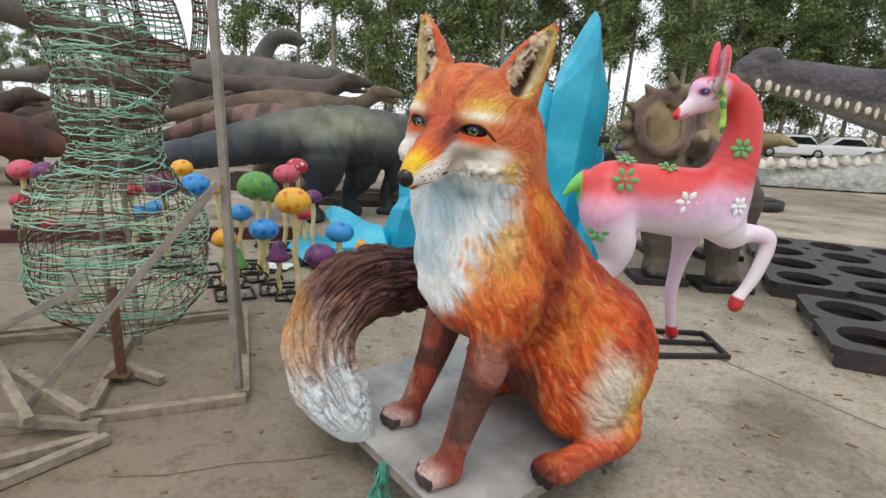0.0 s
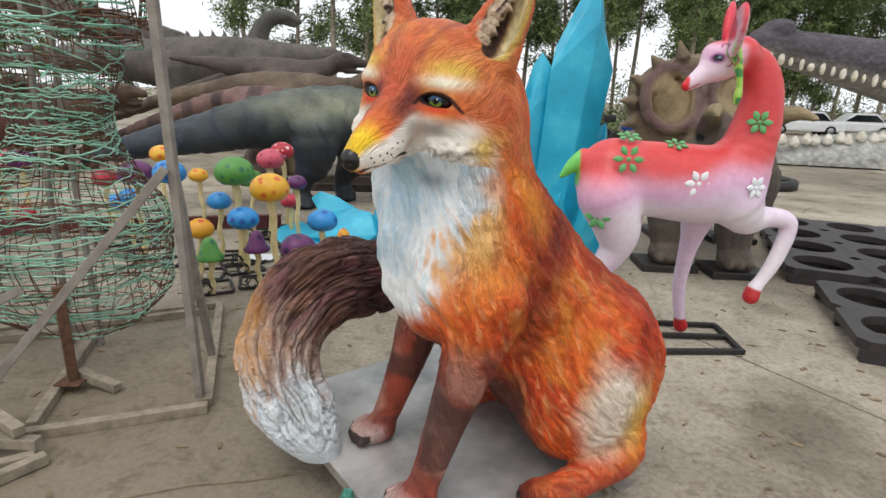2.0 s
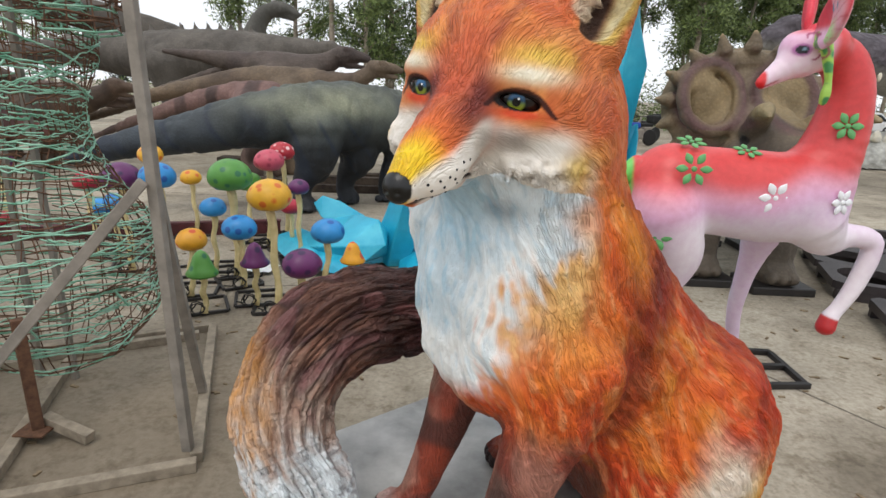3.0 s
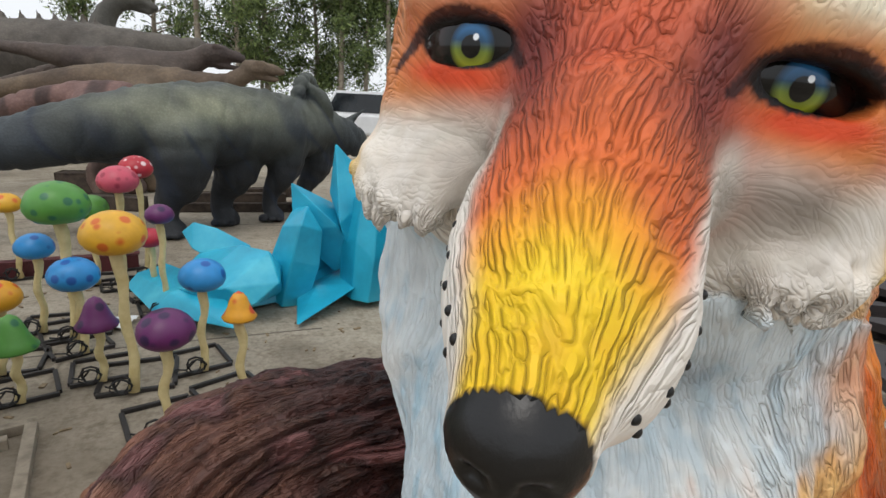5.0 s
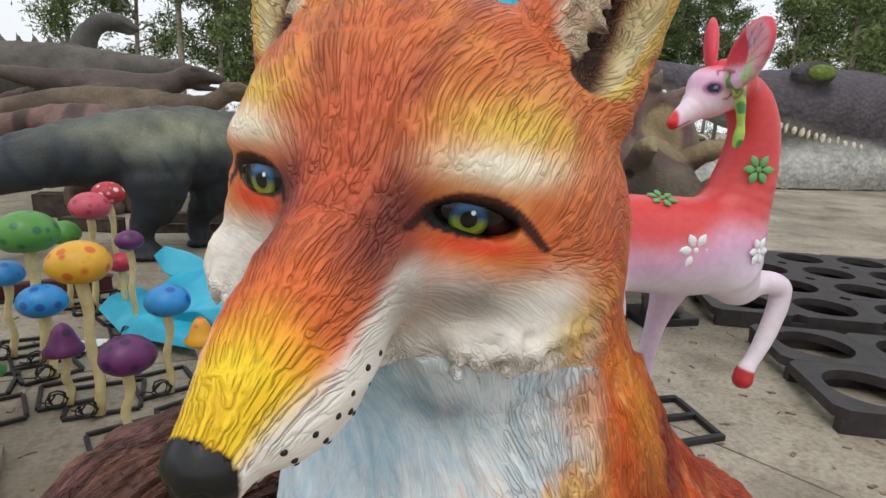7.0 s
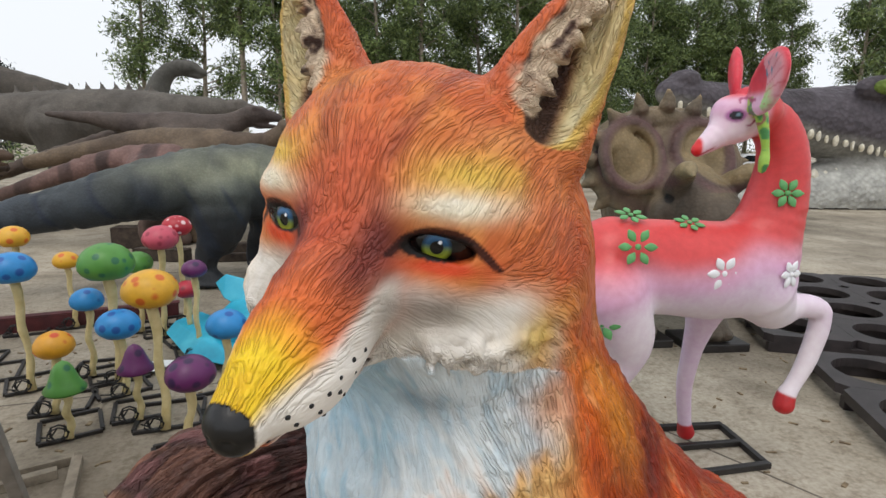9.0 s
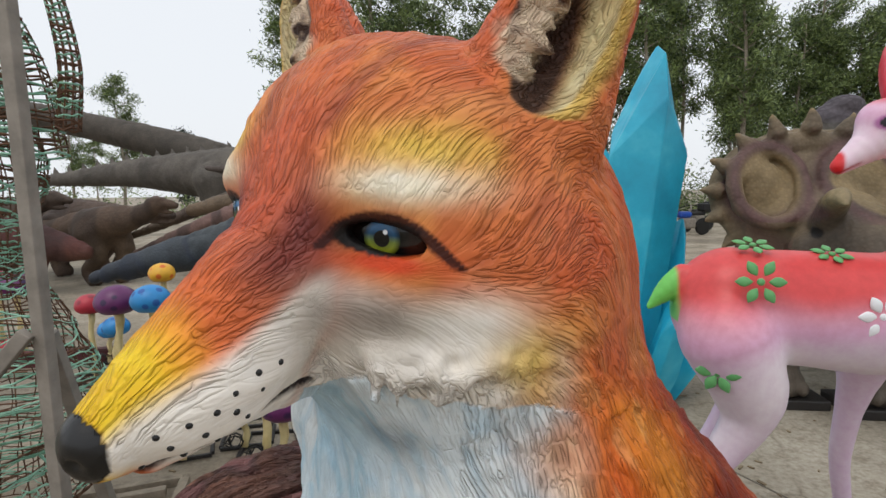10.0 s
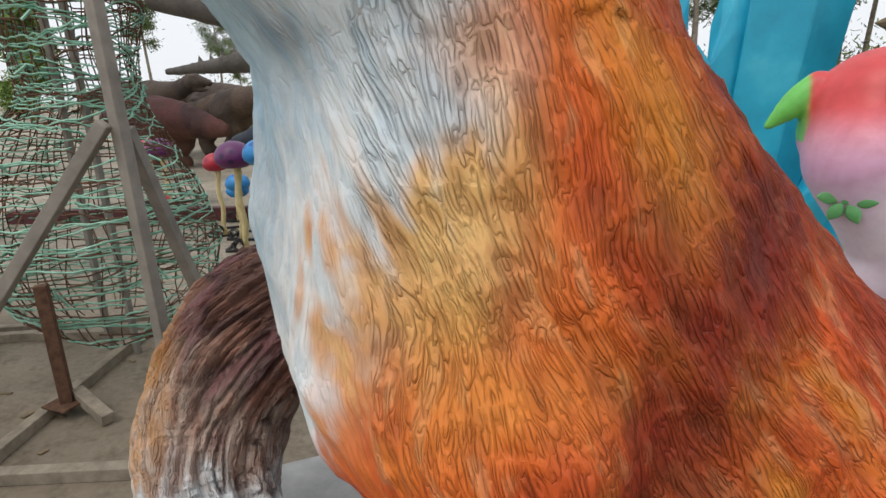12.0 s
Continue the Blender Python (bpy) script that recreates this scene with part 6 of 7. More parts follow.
def grey_dino():
    c = Clay((-5.2, 6.8, 0.0), (0.9, 11.2, 2.2), 0.035)
    c.chain([(-4.75, 7.75, 0.66, 0.06), (-4.1, 7.85, 0.84, 0.18), (-3.3, 8.05, 1.02, 0.26), (-2.6, 8.25, 1.18, 0.35), (-1.85, 8.65, 1.24, 0.47), (-1.2, 9.1, 1.22, 0.48), (-0.65, 9.6, 1.2, 0.4), (-0.35, 9.85, 1.2, 0.28)], 0.05, 34)
    c.chain([(-0.35, 9.8, 1.2, 0.28), (0.0, 10.0, 1.08, 0.25), (0.22, 10.15, 0.95, 0.17), (0.4, 10.25, 0.8, 0.08)], 0.08, 10)
    c.ball((-0.45, 9.8, 1.5), (0.1, 0.42, 0.34), 0.05, (0, -24, 40))
    for i in range(7):
        a = radians(20 + 22 * i)
        c.ball((-0.52 + 0.1 * math.cos(a), 9.8 + 0.36 * math.cos(a), 1.5 + 0.36 * math.sin(a)), (0.09, 0.09, 0.09), 0.03)
    for x, y, k in ((-1.95, 8.32, 1), (-1.5, 9.0, 1), (-0.95, 9.3, 0.8), (-0.55, 9.85, 0.8)):
        c.chain([(x + 0.15, y + 0.08, 1.05, 0.4 * k), (x + 0.16, y, 0.7, 0.27 * k), (x + 0.0, y, 0.42, 0.16 * k), (x - 0.04, y, 0.2, 0.13 * k), (x + 0.02, y - 0.03, 0.07, 0.15 * k)], 0.06, 12)
        for q in (-1, 0, 1):
            c.ball((x + 0.1 * q, y - 0.14, 0.05), (0.06, 0.08, 0.05), 0.02)
    c.chain([(0.05, 10.1, 1.3, 0.07), (0.3, 10.1, 1.5, 0.015)], 0.03, 4)

    def paint(p, n):
        # low tones and creases carry painted shade, darkest on underside and legs
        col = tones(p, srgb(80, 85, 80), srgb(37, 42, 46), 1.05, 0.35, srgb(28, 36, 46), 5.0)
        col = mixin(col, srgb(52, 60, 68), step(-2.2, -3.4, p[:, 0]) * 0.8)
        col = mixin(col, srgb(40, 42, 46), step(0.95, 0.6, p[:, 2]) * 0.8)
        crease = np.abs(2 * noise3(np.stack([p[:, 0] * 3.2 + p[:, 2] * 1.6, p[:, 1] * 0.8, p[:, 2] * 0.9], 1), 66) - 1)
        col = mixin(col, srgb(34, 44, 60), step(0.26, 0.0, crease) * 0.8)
        return mixin(col, srgb(136, 138, 116), np.exp(-((p[:, 0] + 1.6) / 0.9) ** 2 - ((p[:, 2] - 1.45) / 0.2) ** 2) * 0.9 * (0.5 + noise3(p * 4, 65)))
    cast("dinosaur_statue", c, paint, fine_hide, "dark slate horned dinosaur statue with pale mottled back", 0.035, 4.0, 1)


def ceratops():
    c = Clay((1.6, 5.1, 0.0), (4.3, 8.4, 2.6), 0.024)
    c.chain([(2.9, 6.5, 1.2, 0.45), (3.1, 7.0, 1.15, 0.6), (3.3, 7.6, 1.05, 0.5), (3.4, 8.0, 0.9, 0.25)], 0.1, 10)
    # frill as a leaning dish with a thick rim
    c.ball((2.55, 6.0, 1.62), (0.68, 0.13, 0.52), 0.06, (-20, 0, -8))
    for a in range(0, 360, 10):
        b = radians(a)
        c.ball((2.55 + 0.5 * math.cos(b) - 0.02, 5.9 + 0.15 * math.sin(b), 1.66 + 0.34 * math.sin(b)), (0.085, 0.07, 0.085), 0.03) if 15 < a < 170 else None
    for s in (-1, 1):
        c.ball((2.53 + 0.3 * s, 5.82, 1.7), (0.17, 0.08, 0.2), 0.03, cut=True)
        c.ball((2.5 + 0.3 * s, 5.95, 1.68), (0.15, 0.06, 0.18), 0.04)
    for s in (-1, 1):
        ring = [(2.53 + 0.31 * s + 0.24 * math.cos(radians(a)), 5.88 + 0.1 * math.sin(radians(a)), 1.68 + 0.27 * math.sin(radians(a)), 0.055) for a in range(0, 361, 20)]
        c.chain(ring, 0.02, 36)
    for i in range(13):
        b = radians(-40 + 260 * i / 12)
        x, z = 2.55 + 0.64 * math.cos(b), 1.62 + 0.49 * math.sin(b)
        c.chain([(x, 6.0, z, 0.07), (x + 0.13 * math.cos(b), 5.98, z + 0.13 * math.sin(b), 0.012)], 0.03, 3)
    # face, beak and horns
    c.chain([(2.68, 5.85, 1.36, 0.3), (2.75, 5.6, 1.22, 0.27), (2.85, 5.4, 1.05, 0.2), (2.9, 5.3, 0.85, 0.1)], 0.08, 9)
    for s in (-1, 1):
        c.chain([(2.7 + 0.2 * s, 5.66, 1.42, 0.1), (2.72 + 0.26 * s, 5.5, 1.55, 0.085), (2.75 + 0.34 * s, 5.35, 1.6, 0.06), (2.78 + 0.4 * s, 5.22, 1.56, 0.02)], 0.03, 9)
        c.ball((2.7 + 0.28 * s, 5.72, 1.22), (0.12, 0.12, 0.14), 0.05)
    c.chain([(2.86, 5.38, 1.2, 0.07), (2.9, 5.28, 1.36, 0.02)], 0.03, 4)
    for x, y in ((2.45, 6.1), (3.08, 5.95), (3.0, 7.6), (3.7, 7.4)):
        c.chain([(x + 0.12, y + 0.2, 0.9, 0.28), (x, y + 0.05, 0.55, 0.2), (x, y, 0.25, 0.15), (x, y - 0.03, 0.17, 0.17)], 0.1, 9)
        for k in (-1, 0, 1):
            c.ball((x + 0.1 * k, y - 0.16, 0.14), (0.05, 0.07, 0.06), 0.02)

    def paint(p, n):
        col = tones(p, srgb(122, 106, 82), srgb(92, 82, 70), 1.0, 0.35, srgb(84, 74, 64))
        face = step(5.85, 5.6, p[:, 1]) * step(0.7, 0.9, p[:, 2])
        col = mixin(col, srgb(66, 58, 52), face * 0.75)
        r = np.sqrt(((p[:, 0] - 2.55) / 0.72) ** 2 + ((p[:, 2] - 1.62) / 0.57) ** 2)
        col = mixin(col, srgb(176, 150, 104), step(1.0, 1.15, r) * (p[:, 2] > 1.2) * (p[:, 1] < 6.2))
        col = mixin(col, srgb(96, 70, 62), np.exp(-((r - 0.72) / 0.1) ** 2) * (p[:, 1] < 5.95) * (p[:, 1] > 5.7) * 0.7)
        for s in (-1, 1):
            e = np.sqrt(((p[:, 0] - 2.52 - 0.3 * s) / 0.21) ** 2 + ((p[:, 2] - 1.7) / 0.24) ** 2)
            front = (p[:, 1] < 6.05) & (p[:, 2] > 1.42)
            col = mixin(col, srgb(134, 116, 84), step(1.05, 0.9, e) * front * 0.95)
            col = mixin(col, srgb(92, 66, 64), np.exp(-((e - 1.2) / 0.2) ** 2) * front * 0.95)
            col = mixin(col, srgb(24, 20, 18), step(0.05, 0.035, np.linalg.norm(p - np.array((2.7 + 0.27 * s, 5.62, 1.36)), axis=1)))
        return mixin(col, srgb(150, 134, 100), step(5.5, 5.3, p[:, 1]) * step(1.35, 1.5, p[:, 2]))
    cast("dinosaur_statue", c, paint, fine_hide, "tan horned dinosaur statue with a spiked frill", 0.014, 9.0, 1)
    for x, y in ((2.45, 6.08), (3.08, 5.93), (3.0, 7.58), (3.7, 7.38)):
        tagged(part("foot_block", box(bmesh.new(), (x - 0.28, y - 0.22, 0), (x + 0.28, y + 0.22, 0.075), 0.01), black_steel), "low black block under a dinosaur foot", "block", "blocks under the horned dinosaur")


def skull(at, length, r):
    """Rows for a reptile's head that looks along x: skull, snout, brow ridges and a lower jaw hanging open."""
    x, y, z = at
    return [[(x - 0.2 * length, y, z - 0.1 * r, r), (x + 0.2 * length, y, z, r * 0.9)],
            [(x + 0.1 * length, y, z - 0.05 * r, r * 0.8), (x + 0.55 * length, y, z - 0.1 * r, r * 0.6), (x + 0.85 * length, y, z - 0.3 * r, r * 0.42)],
            [(x - 0.1 * length, y, z - 0.75 * r, r * 0.55), (x + 0.4 * length, y, z - 1.1 * r, r * 0.34), (x + 0.72 * length, y, z - 1.15 * r, r * 0.2)],
            [(x + 0.05 * length, y - 0.75 * r, z + 0.6 * r, r * 0.22), (x + 0.3 * length, y - 0.6 * r, z + 0.5 * r, r * 0.2)],
            [(x + 0.05 * length, y + 0.75 * r, z + 0.6 * r, r * 0.22), (x + 0.3 * length, y + 0.6 * r, z + 0.5 * r, r * 0.2)]]


def long_dino(name, rows, legs, top, low, dark, stripes, label, h=0.07, spikes=False, head=None):
    """A long-bodied dinosaur statue from a spine of x, y, z, radius, and legs of x, y, width."""
    r = np.array(rows)
    lo, hi = r[:, :3].min(0) - r[:, 3].max() - 0.4, r[:, :3].max(0) + r[:, 3].max() + 0.4
    lo[2] = 0
    c = Clay(lo, hi, h)
    c.chain(rows, 0.05, 6 * len(rows), (1, 1, 1.1))
    for x, y, w in legs:
        z = np.interp(x, *(r[np.argsort(r[:, 0])][:, [0, 2]].T))
        c.chain([(x, y, z - 0.2, w * 1.5), (x + 0.15, y, z * 0.5, w), (x - 0.05, y, z * 0.25, w * 0.75), (x + 0.05, y, 0.1, w * 0.8)], 0.15, 8)
    for rows_ in head or ():
        c.chain(rows_, 0.03, 8)
    if spikes:
        s = spline(rows, 60)
        for a in s[6:44:2]:
            c.chain([(a[0], a[1], a[2] + a[3] * 1.05, 0.07), (a[0] - 0.05, a[1], a[2] + a[3] * 1.1 + 0.2, 0.02)], 0.02, 2)
    cast(name, c, lambda p, n: tones(p, top, low, float(r[:, 2].mean()) - 0.2, 0.4, dark, stripes), hide, label, 0.03, 3.4, 1)


grey_dino()
ceratops()
long_dino("dinosaur_statue", [(-12.9, 15.0, 2.04, 0.09), (-11.1, 15.0, 2.14, 0.19), (-9.3, 15.0, 2.25, 0.34), (-7.5, 15.0, 2.2, 0.54), (-6.0, 15.0, 2.22, 0.6), (-4.9, 15.0, 2.3, 0.5), (-4.0, 15.0, 2.41, 0.33), (-3.55, 15.0, 2.47, 0.26)],
          [(-7.0, 14.7, 0.33), (-6.7, 15.4, 0.33), (-5.0, 14.7, 0.3), (-4.7, 15.3, 0.3)], srgb(92, 86, 79), srgb(80, 74, 66), srgb(74, 68, 62), 0.0,
          "long grey dinosaur statue with a row of spikes along its back", 0.06, True, skull((-3.2, 15.1, 2.53), 0.55, 0.22))
long_dino("dinosaur_statue", [(-6.24, 18.0, 1.9, 0.5), (-6.12, 18.0, 2.7, 0.36), (-5.96, 18.0, 3.22, 0.28), (-5.7, 18.0, 3.6, 0.22), (-5.36, 18.0, 3.78, 0.18)], [(-6.25, 17.6, 0.3), (-6.2, 18.4, 0.3)],
          srgb(84, 82, 76), srgb(76, 73, 67), srgb(68, 65, 60), 0.0, "tall necked grey dinosaur statue behind the others", 0.06,
          head=[[(-5.45, 18.0, 3.76, 0.2), (-5.15, 18.0, 3.76, 0.2), (-4.95, 18.0, 3.72, 0.15), (-4.72, 18.0, 3.62, 0.09)], [(-5.3, 18.0, 3.62, 0.1), (-4.82, 18.0, 3.52, 0.06)]])
long_dino("dinosaur_statue", [(-14.5, 16.5, 4.3, 0.3), (-12.0, 16.4, 3.75, 0.34), (-9.5, 16.3, 3.15, 0.4), (-7.8, 16.2, 2.6, 0.5), (-6.5, 16.2, 2.0, 0.6)], [(-6.6, 15.9, 0.3)], srgb(75, 68, 60), srgb(65, 59, 50), srgb(60, 54, 47), 0.0,
          "dark grey dinosaur statue with a long raised tail", 0.08)
long_dino("dinosaur_statue", [(-5.74, 12.2, 2.2, 0.05), (-4.93, 12.2, 2.13, 0.12), (-4.2, 12.2, 2.02, 0.21), (-3.55, 12.2, 1.94, 0.31), (-2.94, 12.2, 1.93, 0.29), (-2.58, 12.2, 2.06, 0.2), (-2.36, 12.2, 2.2, 0.16)], [(-3.5, 12.0, 0.22), (-3.2, 12.5, 0.22), (-2.8, 12.0, 0.12)],
          srgb(82, 71, 65), srgb(94, 82, 70), srgb(60, 48, 45), 3.0, "brown meat-eating dinosaur statue with a stiff tail", 0.035, head=skull((-2.16, 12.2, 2.25), 0.5, 0.18))
long_dino("dinosaur_statue", [(-5.77, 11.6, 1.36, 0.1), (-4.82, 11.6, 1.55, 0.17), (-3.77, 11.6, 1.68, 0.26), (-2.85, 11.6, 1.65, 0.3), (-2.27, 11.6, 1.67, 0.23), (-1.86, 11.6, 1.76, 0.16), (-1.56, 11.6, 1.93, 0.13)], [(-3.1, 11.4, 0.2), (-2.8, 11.9, 0.2)],
          srgb(104, 88, 71), srgb(110, 92, 72), srgb(76, 61, 50), 3.0, "tan duck-billed dinosaur statue leaning forward", 0.035, head=skull((-1.42, 11.6, 2.03), 0.48, 0.145))
long_dino("dinosaur_statue", [(-6.6, 11.0, 0.6, 0.04), (-5.42, 11.0, 1.04, 0.11), (-4.57, 11.0, 1.32, 0.16), (-3.79, 11.0, 1.47, 0.2), (-3.24, 11.0, 1.43, 0.26)], [(-3.6, 10.8, 0.2), (-3.3, 11.2, 0.2)],
          srgb(116, 89, 83), srgb(96, 77, 69), srgb(46, 34, 32), 9.0, "pinkish dinosaur statue with dark bands across its tail", 0.035)
long_dino("dinosaur_statue", [(-8.6, 12.6, 0.6, 0.05), (-7.62, 12.6, 0.85, 0.08), (-6.33, 12.6, 1.31, 0.13), (-5.25, 12.6, 1.64, 0.17), (-4.27, 12.6, 1.92, 0.21), (-3.48, 12.6, 1.95, 0.26)], [(-3.9, 12.4, 0.2), (-3.5, 12.9, 0.2)],
          srgb(92, 78, 68), srgb(104, 88, 74), srgb(66, 52, 46), 4.0, "brown dinosaur statue with its tail along the ground", 0.04)
long_dino("dinosaur_statue", [(-10.5, 12.4, 1.2, 0.25), (-9.0, 12.3, 1.25, 0.34), (-7.9, 12.2, 1.2, 0.28), (-7.0, 12.0, 1.25, 0.15)], [(-9.0, 12.0, 0.22), (-8.5, 12.5, 0.22)],
          srgb(84, 68, 58), srgb(96, 78, 64), srgb(56, 44, 38), 5.0, "brown dinosaur statue lying among the others", 0.05, head=skull((-6.85, 12.0, 1.3), 0.5, 0.16))
long_dino("dinosaur_statue", [(-9.6, 10.0, 0.95, 0.12), (-8.8, 10.0, 1.05, 0.28), (-7.9, 10.0, 0.95, 0.33), (-7.2, 10.05, 0.8, 0.22), (-6.8, 10.1, 0.72, 0.12)], [(-8.4, 9.8, 0.18), (-8.0, 10.2, 0.18)],
          srgb(77, 34, 29), srgb(91, 60, 45), srgb(44, 21, 19), 6.0, "dark red dinosaur statue resting low", 0.045)
long_dino("dinosaur_statue", [(-9.4, 11.2, 0.9, 0.08), (-8.2, 11.1, 1.05, 0.2), (-7.2, 11.0, 1.15, 0.3), (-6.4, 10.95, 1.3, 0.18), (-6.0, 10.9, 1.5, 0.15)], [(-7.4, 10.9, 0.17), (-7.1, 11.25, 0.17)],
          srgb(80, 62, 48), srgb(94, 76, 58), srgb(50, 38, 30), 6.0, "small brown dinosaur statue with its head up", 0.04, head=skull((-6.0, 10.9, 1.52), 0.42, 0.14))
long_dino("dinosaur_statue", [(-12.2, 11.6, 1.3, 0.12), (-11.0, 11.5, 1.35, 0.3), (-9.9, 11.4, 1.3, 0.36), (-9.0, 11.3, 1.45, 0.2), (-8.5, 11.3, 1.62, 0.16)], [(-10.2, 11.2, 0.2), (-9.8, 11.6, 0.2)],
          srgb(72, 58, 48), srgb(86, 70, 56), srgb(44, 34, 28), 5.0, "dark brown dinosaur statue standing in the crowd", 0.05, head=skull((-8.5, 11.3, 1.64), 0.5, 0.16))


def giant_head():
    """A huge reptile head with open jaws standing on the ground."""
    c = Clay((7.9, 15.2, 0.0), (20.5, 20.0, 4.6), 0.1)
    c.chain([(8.6, 17.2, 3.35, 0.42), (10.2, 17.2, 3.1, 0.6), (12.3, 17.3, 2.75, 0.85), (14.6, 17.5, 2.55, 1.25), (17.2, 17.7, 2.45, 1.5), (20.0, 18, 2.3, 1.5)], 0.2, 20, (1, 1, 0.95))
    c.ball((14.6, 16.4, 3.55), (0.75, 0.35, 0.35), 0.2)
    c.ball((9.0, 17.2, 3.75), (0.4, 0.5, 0.25), 0.2)
    c.chain([(9.2, 17.6, 0.1, 0.5), (11, 17.4, 0.15, 0.72), (13, 17.3, 0.25, 0.9), (15.5, 17.3, 0.6, 1.2), (18.5, 17.6, 0.8, 1.4)], 0.2, 14)

    def paint(p, n):
        n1 = noise3(p * 1.2, 71)
        edge = 3.05 - 0.19 * (p[:, 0] - 9)
        col = np.zeros((len(p), 3)) + srgb(84, 78, 84)
        col = mixin(col, srgb(60, 54, 58), step(0.4, 0.7, n1))
        col = mixin(col, srgb(142, 140, 134), step(0.15, -0.2, p[:, 2] - edge + 0.3 * (n1 - 0.5)))
        return mixin(col, srgb(176, 176, 170), step(1.5, 1.0, p[:, 2]))
    p, f, nn = c.surface(1)
    col = paint(p, nn)
    bp, bf = round_quads(4)
    sets = [(p, f, col)]
    for i in range(30):
        x = 8.75 + 0.28 * i
        q = p[np.argmin(np.abs(p[:, 0] - x) + np.abs(p[:, 2] - (3.0 - 0.2 * (x - 9))) + 2.0 * np.clip(p[:, 1] - 16.9, 0, 9) + (np.abs(p[:, 2]) < 1.4) * 9)]
        s = 0.075 + 0.02 * math.sin(i * 1.9)
        sets.append((bp * np.array((s * 0.85, s * 0.85, 0.15 + 0.04 * math.sin(i * 2.7))) * (1 + 0.5 * bp[:, 2:]) + q + np.array((0, 0.0, -0.14)), bf, bp * 0 + np.array(srgb(222, 216, 200))))
    for i in range(30):
        x = 9.0 + 0.3 * i
        sets.append((bp * np.array((0.13, 0.12, 0.17)) * np.stack([1 - 0.4 * bp[:, 2], 1 - 0.4 * bp[:, 2], 1 + 0 * bp[:, 2]], 1) + np.array((0.05 * math.sin(i * 2.1), 0, 0.04 * math.sin(i * 3.7))) + np.array((x, 16.95 - 0.05 * (x - 9), 0.66 + 0.08 * (x - 9))), bf, bp * 0 + np.array(srgb(214, 210, 198))))
    for s in (1, 0.7):
        sets.append((bp * np.array((0.5, 0.16, 0.23)) * s + np.array((14.6, 16.1 - 0.06 * (1 - s), 3.55)), bf, bp * 0 + np.array(srgb(104, 124, 50) if s == 1 else srgb(84, 110, 30))))
    start, lists = 0, [[], [], []]
    for vp, vf, vc in sets:
        for lst, item in zip(lists, (vp, vf + start, vc)):
            lst.append(item)
        start += len(vp)
    p, f, col = (np.concatenate(q) for q in lists)
    tagged(skin("giant_head_statue", p, f, col, None, scales), "giant grey reptile head statue with open toothed jaws on the ground", "statue")


scales = hide_material("pebbled_hide", 0.8, 7.0, 0.9, 0.05)
giant_head()


# ---- trees ----
bark = simple("pale_bark", srgb(116, 104, 90), srgb(168, 158, 142), 6, 0.9, 0, 0.5)


def leaf_material(name, a, b_):
    m, n, l, b = material(name, 0.55)
    g = n.new("ShaderNodeNewGeometry")
    l.new(ramp(n, l, g.outputs["Random Per Island"], (0.0, a), (1.0, b_)), b.inputs["Base Color"])
    b.inputs["Subsurface Weight"].default_value = 0.0
    return m


leaf_dark = leaf_material("eucalyptus_leaves", srgb(46, 64, 36), srgb(134, 152, 88))
leaf_light = leaf_material("bamboo_leaves", srgb(74, 104, 36), srgb(136, 158, 70))


def leaves(name, centres, rnd, per, size, parent, mat, spread):
    """A crown of small drooping leaves round clump centres."""
    k = len(centres) * per
    g = np.random.default_rng(rnd)
    c = np.repeat(np.array(centres), per, 0)
    c = c + g.normal(0, 1, (k, 3)) * spread
    d = g.normal(0, 1, (k, 3)) * np.array((1, 1, 0.5)) + np.array((0, 0, -0.7))
    d /= np.linalg.norm(d, axis=1, keepdims=True)
    s = np.cross(d, g.normal(0, 1, (k, 3)))
    s /= np.linalg.norm(s, axis=1, keepdims=True)
    ln = size * g.uniform(0.6, 1.3, (k, 1))
    w = ln * 0.24
    p = np.stack([c - d * ln, c + s * w, c + d * ln, c - s * w], 1).reshape(-1, 3)
    f = np.arange(4 * k).reshape(-1, 4)
    ob = skin(name, p, f, None, None, mat)
    ob.parent = parent
    return ob


def tree(seed, height, crown_from, width, mat, per=120, size=0.155, name="eucalyptus_tree"):
    rnd = random.Random(seed)
    root = empty(name)
    bm = bmesh.new()
    trunk = [Vector((0.25 * math.sin(i * 0.5 + seed) * i / 10, 0.2 * math.sin(i * 0.4 + seed * 2) * i / 10, height * i / 12)) for i in range(13)]
    tube(bm, trunk, [0.16 * (1 - i / 13) + 0.02 for i in range(13)], 8)
    centres = []
    for i in range(30):
        t = crown_from + (1 - crown_from) * (i + rnd.random()) / 30
        base = trunk[min(int(t * 12), 11)].lerp(trunk[min(int(t * 12) + 1, 12)], t * 12 % 1)
        a = rnd.uniform(0, 6.28)
        out = width * (0.35 + 0.65 * math.sin(math.pi * min(1, (t - crown_from) / (1 - crown_from) * 0.8 + 0.15))) * rnd.uniform(0.45, 1.0)
        tip = base + Vector((out * math.cos(a), out * math.sin(a), rnd.uniform(0.3, 1.2)))
        tube(bm, [base, base.lerp(tip, 0.5) + Vector((0, 0, 0.15)), tip], [0.045, 0.03, 0.012], 5)
        centres += [tuple(base.lerp(tip, q) + Vector((rnd.uniform(-0.3, 0.3), rnd.uniform(-0.3, 0.3), rnd.uniform(-0.4, 0.2)))) for q in (0.55, 0.8, 1.0)]
    part("trunk", bm, bark, root)
    leaves("crown", centres, seed, per, size, root, mat, np.array((0.33, 0.33, 0.27)))
    return root


